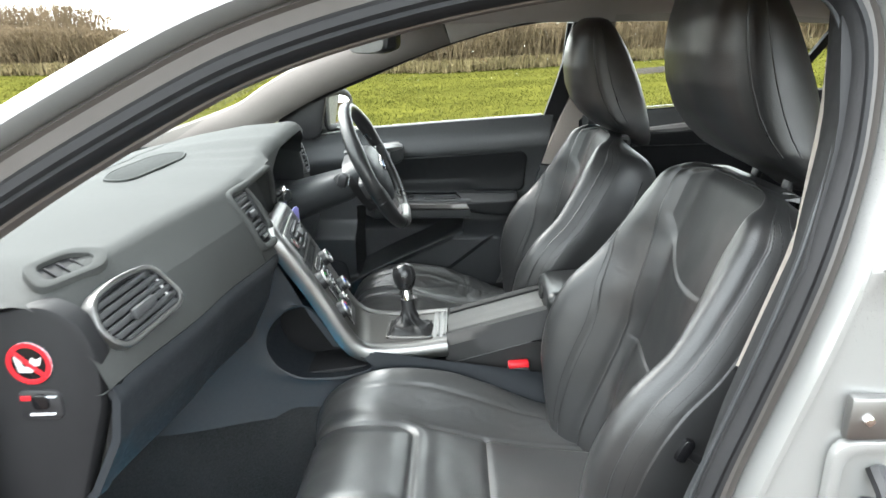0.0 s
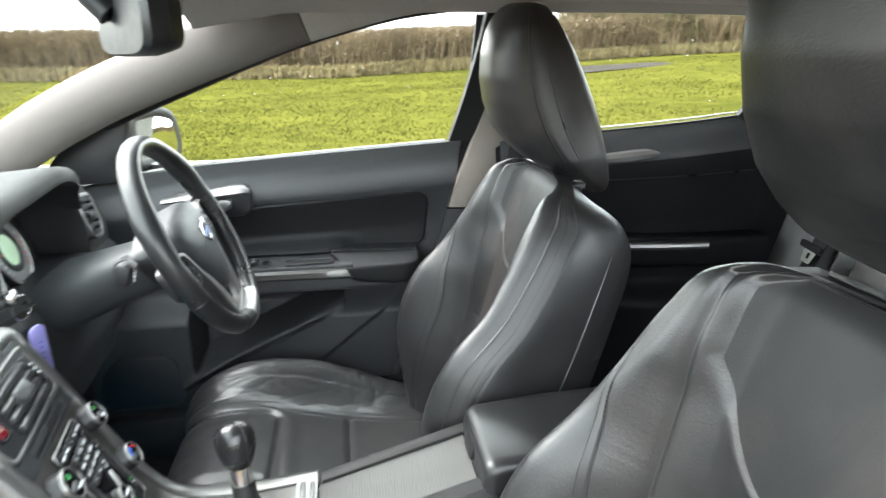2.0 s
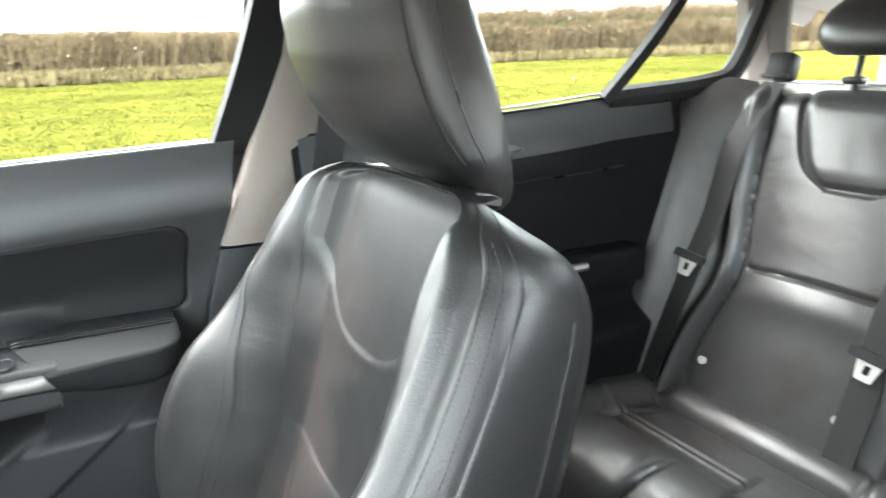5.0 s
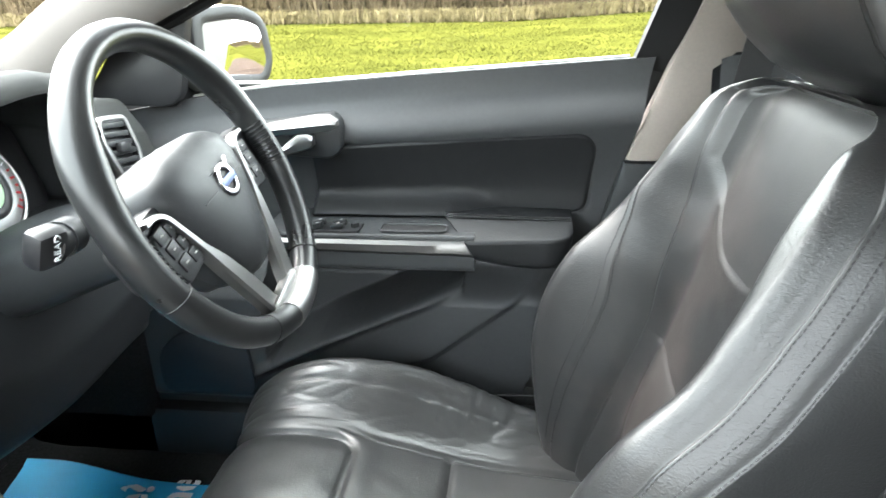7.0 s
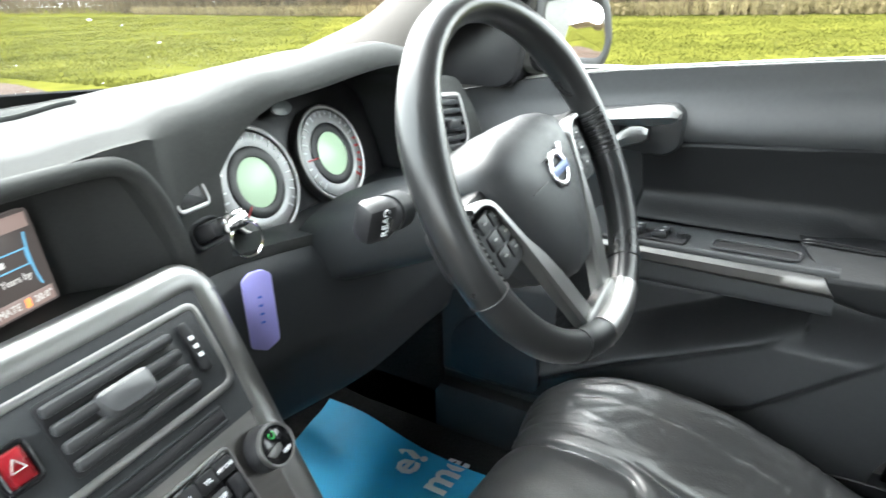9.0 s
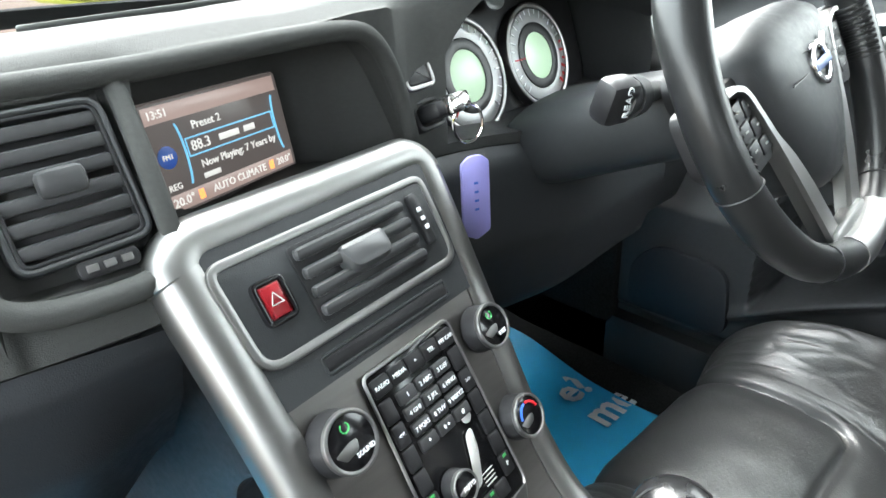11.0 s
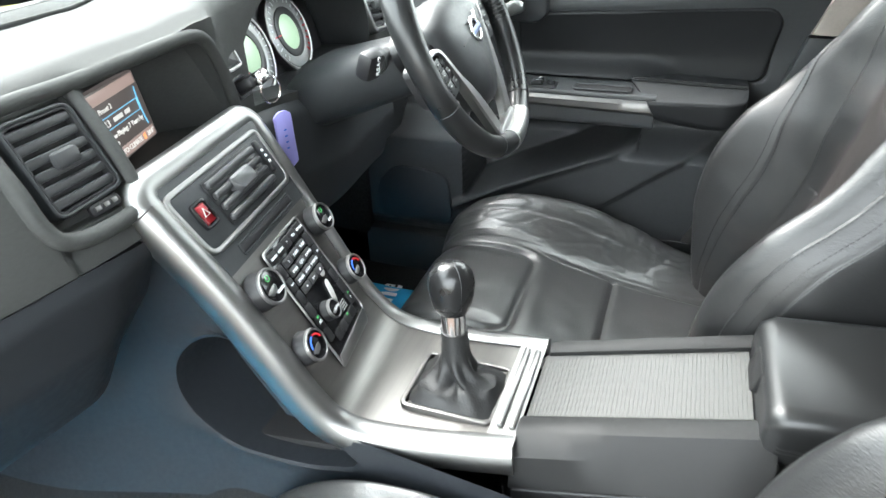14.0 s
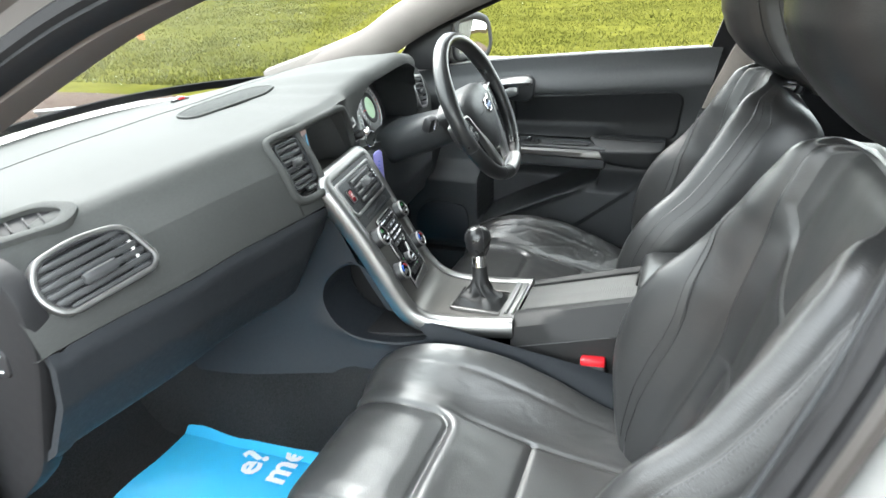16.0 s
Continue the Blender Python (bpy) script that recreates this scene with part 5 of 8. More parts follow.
part("vent_face", slab(inset(vo, 0.005), 0.004, vc @ pose(0, 0, -0.001), 0.001), DASH_DARK, vf)
vw = rounded([(-0.045, -0.026), (0.058, -0.026), (0.058, 0.026), (-0.045, 0.026)], 0.004, 3)
part("vent_well", slab(vw, 0.002, vc @ pose(0, 0, 0.0006), 0.0003), BLACK, vf)
for k in range(4):
    b = box((0.10, 0.0082, 0.0075), (0.0065, -0.019 + 0.0127 * k, 0.0035), (16, 0, 0), 0.003)
    bmesh.ops.transform(b, matrix=vc, verts=b.verts)
    part("slat", b, VANE, vf)
b = slab(rounded([(-0.018, -0.010), (0.018, -0.010), (0.022, 0.010), (-0.022, 0.010)], 0.007), 0.012, vc @ pose(0.006, 0.004, 0.012, -18), 0.004)
part("tab", b, VANE, vf)
part("vent_wheel", slab(rounded([(-0.005, -0.020), (0.005, -0.020), (0.005, 0.020), (-0.005, 0.020)], 0.004), 0.006, vc @ pose(0.071, 0.004, 0.003), 0.002), BLACK, vf)
for k in (-1, 0, 1):
    part("wheel_mark", slab([(-0.002, -0.0015), (0.002, -0.0015), (0.002, 0.0015), (-0.002, 0.0015)], 0.0005, vc @ pose(0.071, 0.004 + 0.007 * k, 0.0035), 0.0001), WHITE, vf)
hz = rounded([(-0.012, -0.0145), (0.012, -0.0145), (0.012, 0.0145), (-0.012, 0.0145)], 0.006)
hm = vc @ pose(-0.068, 0.001, 0.003)
hb = part("hazard_button", ring_plate(hz, inset(hz, 0.004), 0.006, hm, 0.0018), GLOSS, console)
part("hazard_face", slab(inset(hz, 0.004), 0.006, hm @ pose(0, 0, -0.0005), 0.002), HAZARD, hb, "red hazard warning button")
part("triangle", tube([hm @ Vector((0.005 * math.cos(a), 0.005 * math.sin(a), 0.0002)) for a in (math.pi / 2, math.pi * 7 / 6, math.pi * 11 / 6)], 0.0005, 5, True), LIGHT, hb)
cs = rounded([(-0.062, -0.007), (0.062, -0.007), (0.062, 0.007), (-0.062, 0.007)], 0.004)
cm = stk_m(0.1075, -0.004, 0.0045)
part("disc_slot", ring_plate(cs, inset(cs, 0.0025), 0.004, cm, 0.001), DASH_DARK, console)
part("disc_slot_well", slab(inset(cs, 0.0025), 0.002, cm @ pose(0, 0, -0.0005), 0.0003), BLACK, console)

# key pad
PS, PY = 0.1955, 0.005
pm = stk_m(PS, PY, 0.003)
PW, PH = 0.044, 0.0685
po = rounded([(-PW - 0.004, -PH - 0.018), (PW - 0.006, -PH - 0.018), (PW + 0.004, -PH + 0.002), (PW, PH), (-PW, PH)], [0.003, 0.003, 0.004, 0.006, 0.006], 5)
pad = part("key_pad", slab(po, 0.004, pm, 0.001), GLOSS, console, "black key pad with small buttons")
part("pad_rim", tube([pm @ Vector((x, y, 0.0)) for x, y in po], 0.0014, 6, True), SATIN, pad)
part("pad_foot", slab(rounded([(-PW - 0.004, -PH - 0.018), (PW - 0.006, -PH - 0.018), (PW + 0.003, -PH - 0.002), (-PW, -PH - 0.006)], 0.002), 0.002, pm @ pose(0, 0, 0.0012), 0.0006), SATIN, pad)


def button(x, y, w, h, words="", mat=BLACK, size=0.0042, lift=0.0022):
    o = rounded([(-w / 2, -h / 2), (w / 2, -h / 2), (w / 2, h / 2), (-w / 2, h / 2)], min(w, h) * 0.18, 3)
    b = part("button", slab(o, 0.004, pm @ pose(x, y, lift), 0.0008), mat, pad)
    if words:
        writing("button_word", words, size, pm @ pose(x, y, lift + 0.0003), WHITE, b)
    return b


KEYGREY = material("grey key", (0.035, 0.035, 0.037), 0.4, var=0.1, bump=0)
for k, wd in enumerate(("RADIO", "MEDIA", "^", "TEL", "MY CAR")):
    button(-0.0335 + 0.0168 * k, 0.0575, 0.0160, 0.0125, wd, size=0.0042)
for r, row in enumerate((("1", "2 ABC", "3 DEF"), ("4 GHI", "5 JKL", "6 MNO"), ("7 PQRS", "8 TUV", "9 WXYZ"), ("*", "0 +", "#"))):
    for c, wd in enumerate(row):
        button(-0.0185 + 0.0185 * c, 0.0425 - 0.0118 * r, 0.0165, 0.0090, wd, KEYGREY, 0.0045, 0.0030)
for k, wd in enumerate(("", "<<", "", "", "AC", "")):
    b = button(-0.0365, 0.040 - 0.0175 * k, 0.011, 0.0165, wd, size=0.0048)
for k, wd in enumerate(("", ">>", "", "", "", "P")):
    b = button(0.0365, 0.040 - 0.0175 * k, 0.011, 0.0165, wd, size=0.0048)
for k in range(4):
    button(-0.021 + 0.0145 * k, -0.0595, 0.0135, 0.012)
for x, y in ((-0.0365, -0.0235), (0.0365, -0.041), (0.010, -0.055)):
    part("lamp", slab([(-0.002, -0.0012), (0.002, -0.0012), (0.002, 0.0012), (-0.002, 0.0012)], 0.0003, pm @ pose(x, y, 0.0028), 0.0001), GREEN, pad)
part("figure_seat", slab(rounded([(0.006, -0.008), (0.014, -0.006), (0.012, -0.022), (0.002, -0.044), (-0.006, -0.046), (0.000, -0.028)], 0.004), 0.0006, pm @ pose(0.006, 0.0, 0.0018), 0.0002), LIGHT, pad)
part("figure_dot", slab([(0.014 + 0.005 * math.cos(a), 0.0 + 0.005 * math.sin(a)) for a in span(0, 6.1, 16)], 0.0006, pm @ pose(0.006, 0.002, 0.0018), 0.0002), LIGHT, pad)
for k in range(4):
    part("mark_bar", slab([(0.010, -0.0004), (0.022, -0.0004), (0.022, 0.0004), (0.010, 0.0004)], 0.0004, pm @ pose(0.0, -0.040 - 0.003 * k, 0.0018), 0.0001), LIGHT, pad)


def knob(m, r, h, words="", arc=False):
    k = part("knob", loft([[m @ Vector((rr * math.cos(a), rr * math.sin(a), z)) for a in [2 * math.pi * i / 40 for i in range(40)]] for rr, z in ((r * 1.04, 0), (r * 1.04, h * 0.2), (r, h * 0.3), (r * 0.97, h * 0.92), (r * 0.92, h))]), BLACK, console, "black rotary knob with a chrome rim")
    part("knob_rim", ring_plate([(r * math.cos(2 * math.pi * i / 40), r * math.sin(2 * math.pi * i / 40)) for i in range(40)], [(r * 0.85 * math.cos(2 * math.pi * i / 40), r * 0.85 * math.sin(2 * math.pi * i / 40)) for i in range(40)], 0.004, m @ pose(0, 0, h + 0.0012), 0.001), SATIN, k)
    part("knob_face", slab([(r * 0.845 * math.cos(2 * math.pi * i / 40), r * 0.845 * math.sin(2 * math.pi * i / 40)) for i in range(40)], 0.002, m @ pose(0, 0, h + 0.0004), 0.0004), GLOSS, k)
    part("grip_mark", slab(rounded([(-r * 0.75, -r * 0.1), (-r * 0.1, r * 0.05), (r * 0.2, r * 0.02), (r * 0.1, -r * 0.3), (-r * 0.45, -r * 0.42)], 0.002), 0.0006, m @ pose(0, 0, h + 0.0010), 0.0002), SATIN, k)
    if arc:
        for a0, a1, mt in ((100, 175, BLUEP), (15, 90, RED)):
            part("arc", tube([m @ Vector((r * 0.6 * math.cos(radians(a)), r * 0.6 * math.sin(radians(a)), h + 0.001)) for a in span(a0, a1, 8)], 0.0011, 5), mt, k)
    if words:
        writing("knob_word", words, 0.0042, m @ pose(r * 0.30, -r * 0.45, h + 0.0012), WHITE, k)
        part("power_mark", tube([m @ Vector((-r * 0.05 + r * 0.16 * math.cos(a), r * 0.5 + r * 0.16 * math.sin(a), h + 0.001)) for a in span(2.2, 7.2, 10)], 0.0005, 5), GREEN, k)
    return k


knob(stk_m(0.1495, -0.0775, 0.001), 0.0195, 0.019, "SOUND")
knob(stk_m(0.2275, -0.0705, 0.001), 0.0180, 0.017, arc=True)
knob(stk_m(0.149, 0.0725, 0.001), 0.0175, 0.017, "EXIT")
knob(stk_m(0.2225, 0.073, 0.001), 0.0170, 0.016, arc=True)
fk = knob(pm @ pose(-0.016, -0.030, 0.001), 0.0115, 0.012)
writing("knob_word", "AUTO", 0.0045, pm @ pose(-0.014, -0.031, 0.0145), WHITE, fk)

# gear lever with its boot
gear = thing("gear_lever", "black leather gear knob with chrome collar and soft boot", "gear lever")
gb = rounded([(-0.055, -0.048), (0.052, -0.048), (0.052, 0.048), (-0.055, 0.048)], 0.012, 5)
gm = frame_of((-0.070, 0.002, 0.602), (1, 0, 0), (0, 1, 0))
part("gate_rim", ring_plate(gb, inset(gb, 0.006), 0.008, gm, 0.002), GATE, gear)
GT = Vector((-0.086, 0.028, 0.722))
GB = Vector((-0.072, 0.004, 0.600))
rings = []
for t in span(0, 1, 26):
    c = Vector((-0.070, 0.002, 0.598)).lerp(Vector((-0.0795, 0.016, 0.668)), t)
    ring = []
    for k in range(64):
        a = 2 * math.pi * k / 64
        ca, sa_ = math.cos(a), math.sin(a)
        sq = (abs(ca / 0.050) ** 5 + abs(sa_ / 0.0435) ** 5) ** -0.2
        w = (1 - t) ** 3.4
        fold = 0.010 * math.exp(-((t - 0.22) / 0.14) ** 2) * math.sin(3 * a + 1.2 + 5 * t) + 0.004 * math.exp(-((t - 0.35) / 0.2) ** 2) * math.sin(7 * a + 9 * t)
        r = sq * w + 0.0152 * (1 - w) + fold
        lump = 0.012 * math.exp(-((t - 0.13) / 0.10) ** 2) * (0.6 + 0.8 * noise.noise((2.2 * ca, 2.2 * sa_, 3.0)))
        ring.append(c + Vector((r * ca, r * sa_, lump - 0.006 * math.sin(math.pi * t) * (1 - t))))
    rings.append(ring)
part("boot", loft(rings), material("soft black boot", (0.013, 0.013, 0.0135), 0.5, spec=0.4, var=0.2, scale=60, bump=0.3, bump_scale=500, dist=0.0008, pattern="leather"), gear, "soft black leather boot")
ax = (GT - GB).normalized()
sx = ax.cross(Vector((0, 1, 0))).normalized()
sy = sx.cross(ax).normalized()
KB = Vector((-0.0800, 0.0175, 0.674))
def lathe(base, rows):
    return loft([[base + ax * h + (sx * math.cos(a) * rx + sy * math.sin(a) * ry) for a in [2 * math.pi * k / 32 for k in range(32)]] for h, rx, ry in rows])
part("collar", lathe(KB, [(-0.012, 0.0125, 0.0125), (-0.011, 0.0135, 0.0135), (0.012, 0.0140, 0.0140), (0.016, 0.0135, 0.0135)]), CHROME, gear, "chrome collar")
KNOB = material("polished black leather", (0.011, 0.011, 0.0115), 0.28, var=0.1, bump=0.08, bump_scale=500, dist=0.0004, rough_var=0.04, spec=0.5)
part("gear_knob", lathe(KB, [(0.013, 0.0145, 0.0145), (0.0165, 0.0172, 0.0168), (0.024, 0.0208, 0.0198), (0.034, 0.0240, 0.0226), (0.044, 0.0256, 0.0240), (0.052, 0.0255, 0.0238), (0.060, 0.0236, 0.0220), (0.066, 0.0200, 0.0188), (0.070, 0.0150, 0.0145), (0.0725, 0.008, 0.008), (0.073, 0.003, 0.003)]), KNOB, gear, "shiny black leather knob")
for sgn in (-1, 1):
    part("knob_seam", tube([KB + ax * h + sx * sgn * r * 0.72 + sy * -r * 0.70 for h, r in ((0.022, 0.0205), (0.034, 0.0238), (0.046, 0.0256), (0.056, 0.0250), (0.064, 0.0214), (0.069, 0.0165), (0.0722, 0.0088))], 0.0007, 5), BLACK, gear)

# console body behind the gate: rails, roller shutter, armrest, sides
def rail_z(x):
    return 0.603 + 0.062 * (x - 0.012) / 0.215


part("side_rail", loft([[Vector((x, y, rail_z(x) + z)) for y, z in ((-0.022, 0.000), (-0.030, 0.004), (-0.050, 0.003), (-0.070 + 0.01 * (x > 0.1), -0.012), (-0.076, -0.05), (-0.022, -0.05))] for x in span(0.008, 0.240, 10)]), CONSOLE, console)
part("side_rail", loft([[Vector((x, y, rail_z(x) + z)) for y, z in ((0.086, 0.000), (0.092, 0.004), (0.104, 0.003), (0.112, -0.010), (0.114, -0.05), (0.086, -0.05))] for x in span(0.016, 0.240, 10)]), CONSOLE, console)
shutter = part("roller_shutter", box((0.213, 0.108, 0.006), (0.115, 0.032, 0.6233), (0, -16.1, 0), 0.001), material("grey shutter", (0.072, 0.071, 0.068), 0.5, var=0.08, bump=0.1), console, "ribbed grey roller shutter")
slat = box((0.00405, 0.106, 0.0030), bevel=0.00018, seg=1)
smesh = bpy.data.meshes.new("slat")
slat.to_mesh(smesh)
slat.free()
smesh.materials.append(shutter.data.materials[0])
for k in range(52):
    x = 0.012 + 0.211 * (k + 0.5) / 52
    o = new("slat", smesh)
    o.parent = shutter
    o.matrix_world = pose(x, 0.032, rail_z(x) - 0.0061, 0, -16.1, 0)
def arm_ring(x, top, bot, yl, yr, r=0.018):
    o = rounded([(yl, bot), (yr, bot), (yr, top), (yl, top)], r, 5)
    return [Vector((x, a, b)) for a, b in o]
arm = part("armrest", loft([arm_ring(0.224, 0.690, 0.640, -0.048, 0.090), arm_ring(0.228, 0.698, 0.636, -0.054, 0.097), arm_ring(0.240, 0.704, 0.642, -0.058, 0.101), arm_ring(0.34, 0.712, 0.642, -0.060, 0.103), arm_ring(0.45, 0.716, 0.645, -0.058, 0.101), arm_ring(0.50, 0.712, 0.65, -0.054, 0.097), arm_ring(0.515, 0.700, 0.66, -0.045, 0.09)]), LEATHER_SMOOTH, console, "padded black armrest lid")
part("arm_latch", slab(rounded([(-0.022, -0.013), (0.022, -0.013), (0.022, 0.015), (-0.022, 0.015)], [0.010, 0.010, 0.003, 0.003], 4), 0.008, frame_of((0.2205, 0.030, 0.679), (0, -1, 0), (0.25, 0, 1)), 0.002), CONSOLE, arm, "small lid latch")
for k in (0.0, 0.0045):
    part("lid_seam", tube(curve([(x, y - 0.0004, z + k) for x, y, z in ((0.236, -0.0565, 0.664), (0.28, -0.0590, 0.666), (0.34, -0.0600, 0.668), (0.45, -0.0580, 0.672), (0.50, -0.0545, 0.675))], 6), 0.0011, 6), THREAD, arm)
part("arm_base", loft([arm_ring(x, t, 0.36, -0.052, 0.088, 0.015) for x, t in ((0.02, 0.57), (0.12, 0.60), (0.24, 0.645), (0.40, 0.648), (0.52, 0.648), (0.54, 0.60))]), CONSOLE, console)
# side panels of the tunnel: blue grey lower panel with the cubby mouth
def side_panel():
    return [(-0.70, 0.425), (-0.30, 0.450), (0.0, 0.462), (0.30, 0.470), (0.30, 0.55), (0.02, 0.552), (-0.10, 0.55), (-0.16, 0.552), (-0.215, 0.585), (-0.27, 0.67), (-0.335, 0.80), (-0.44, 0.80), (-0.55, 0.70), (-0.62, 0.52)]
mouth = [(-0.135, 0.558), (-0.215, 0.535), (-0.305, 0.533), (-0.352, 0.560), (-0.372, 0.605), (-0.360, 0.650), (-0.320, 0.690), (-0.275, 0.700), (-0.245, 0.660), (-0.200, 0.600)]
mo = rounded(mouth, 0.03, 5)
def radial(outline, c, n):
    """Points of an outline met by rays from c, so that two outlines pair up."""
    out = []
    for k in range(n):
        a = 2 * math.pi * k / n
        d = Vector((math.cos(a), math.sin(a)))
        best = 0
        for i in range(len(outline)):
            p, q = Vector(outline[i - 1]), Vector(outline[i])
            e = q - p
            den = d.x * e.y - d.y * e.x
            if abs(den) < 1e-9:
                continue
            w = p - c
            t = (w.x * e.y - w.y * e.x) / den
            u = (w.x * d.y - w.y * d.x) / den
            if t > 0 and -1e-6 <= u <= 1 + 1e-6:
                best = max(best, t)
        out.append((c.x + d.x * best, c.y + d.y * best))
    return out
cc = Vector((-0.29, 0.61))
for s, yy, mat in ((-1, -0.098, NAVY), (1, 0.085, NAVY)):
    oo = rounded(side_panel(), 0.02, 3)
    a = radial(oo, cc, 96)
    b = radial(mo, cc, 96)
    def swell(x, z):
        return 0.035 * step(0.55, 0.30, z) + 0.05 * step(-0.30, -0.60, x)
    rr = [[Vector((x, yy + s * (0.004 + swell(x, z)), z)) for x, z in a]]
    for t in (0.75, 0.5, 0.25, 0.12):
        rr.append([Vector((q[0] + (p[0] - q[0]) * t, yy + s * (0.004 + swell(q[0] + (p[0] - q[0]) * t, q[1] + (p[1] - q[1]) * t)), q[1] + (p[1] - q[1]) * t)) for p, q in zip(a, b)])
    rr.append([Vector((cc.x + (x - cc.x) * 1.05, yy + s * 0.008, cc.y + (z - cc.y) * 1.05)) for x, z in b])
    rr.append([Vector((x, yy + s * 0.006, z)) for x, z in b])
    rr.append([Vector((x, 0.014 if s < 0 else 0.034, z)) for x, z in b])
    part("tunnel_panel", loft(rr, caps=False), mat, console, "dark blue grey tunnel panel with a cubby opening")
# added black plate closes the open cubby to keep its inside dark
part("cubby_blind", slab(rounded(inset(mouth, -0.004), 0.03, 5), 0.012, frame_of((0, 0.020, 0), (1, 0, 0), (0, 0, 1)), 0.002), ENDCAP, console)
part("cubby_floor", box((0.24, 0.18, 0.012), (-0.28, 0.01, 0.530), (0, -8, 0), 0.004), RUBBER, console)
part("cubby_front", box((0.02, 0.20, 0.24), (-0.40, 0.01, 0.66), bevel=0.005), BLACK, console)
part("side_cover", sheet(lambda u, v: Vector((0.012 + u * 0.50, -0.0785 - 0.003 * math.sin(math.pi * v), 0.40 + v * (min(rail_z(0.012 + u * 0.50), 0.655) - 0.450))), span(0, 1, 24), span(0, 1, 10), 0.01), CONSOLE, console, "charcoal console side cover")
part("cover_line", tube([(x, -0.0790, rail_z(x) - 0.0495) for x in span(0.014, 0.190, 8)], 0.0009, 5), DOORP, console)
part("seam_line", tube(curve([(0.004, -0.0815, 0.560), (0.010, -0.0830, 0.525), (0.024, -0.0835, 0.510), (0.025, -0.0835, 0.44)], 6), 0.0012, 5), RUBBER, console)
part("seam_line", tube([(x, -0.0830, 0.507 - 0.09 * (x - 0.024)) for x in span(0.024, 0.30, 6)], 0.0010, 5), RUBBER, console)

# ---- steering wheel ----
wheel = thing("steering_wheel", "black leather three-spoke steering wheel with silver trim", "steering wheel")
WC = Vector((-0.1784, 0.3536, 0.909))
WU = Vector((-0.432, 0, 0.902)).normalized()
WN = Vector((0.902, 0, 0.432)).normalized()
WM = frame_of(WC, (0, 1, 0), WU) @ pose(0, 0, 0, 0, 0, 9)
RW = 0.1646


def rim_prof(t):
    a = (t * 360) % 360
    r = 0.0155 + 0.0022 * (groove(a - 30, 14) + groove(a - 150, 14))
    return circle(r, 14, 1.12)


def rim_at(deg, r=RW, h=0.0):
    return WM @ Vector((r * math.cos(radians(deg)), r * math.sin(radians(deg)), h))


part("rim", sweep([rim_at(3.75 * k) for k in range(96)], rim_prof, True, up=WN), LEATHER_SMOOTH, wheel, "black leather rim")
for a in (33, 147, 240, 300, 345, 195):
    c = rim_at(a)
    e = (c - WC).normalized()
    part("rim_seam", tube([c + (e * math.cos(k) * 0.0158 + WN * math.sin(k) * 0.0177) for k in [2 * math.pi * i / 16 for i in range(16)]], 0.0009, 5, True), BLACK, wheel)
# stitched ridges inside the grips
for s in (0, 180):
    for k in range(9):
        a = (347 + k * 2.1) if s == 0 else (193 - k * 2.1)
        c = rim_at(a)
        e = (c - WC).normalized()
        part("grip_ridge", tube([c + (e * math.cos(q) * 0.0152 + WN * math.sin(q) * 0.0172) for q in span(2.0, 4.0, 7)], 0.0016, 6), LEATHER_SMOOTH, wheel)
hub = rounded([(-0.090, 0.034), (-0.085, -0.006), (-0.062, -0.055), (-0.030, -0.098), (-0.014, -0.107), (0.014, -0.107), (0.030, -0.098), (0.062, -0.055), (0.085, -0.006), (0.090, 0.034), (0.050, 0.052), (-0.050, 0.052)], [0.02, 0.02, 0.02, 0.01, 0.01, 0.01, 0.01, 0.02, 0.02, 0.02, 0.03, 0.03], 6)
hr = []
for d, z in ((0, -0.050), (0, -0.016), (0.03, -0.006), (0.10, 0.003), (0.28, 0.010), (0.55, 0.0145), (0.8, 0.0155)):
    hr.append([WM @ Vector((x * (1 - d), (y + 0.02) * (1 - d) - 0.02, z + 0.006 * (y > 0) * 0)) for x, y in hub])
part("airbag_cover", loft(hr), DOORP, wheel, "dark grey hub cover")
part("hub_back", slab([(x * 0.98, y * 0.98) for x, y in hub], 0.05, WM @ pose(0, 0, -0.02), 0.01), BLACK, wheel)
part("hub_line", tube([WM @ Vector((x, -0.006, 0.0158 - 0.03 * max(0, abs(x) - 0.03))) for x in span(-0.055, -0.022, 5)], 0.0007, 5), BLACK, wheel)
part("hub_line", tube([WM @ Vector((x, -0.006, 0.0158 - 0.03 * max(0, abs(x) - 0.03))) for x in span(0.022, 0.055, 5)], 0.0007, 5), BLACK, wheel)
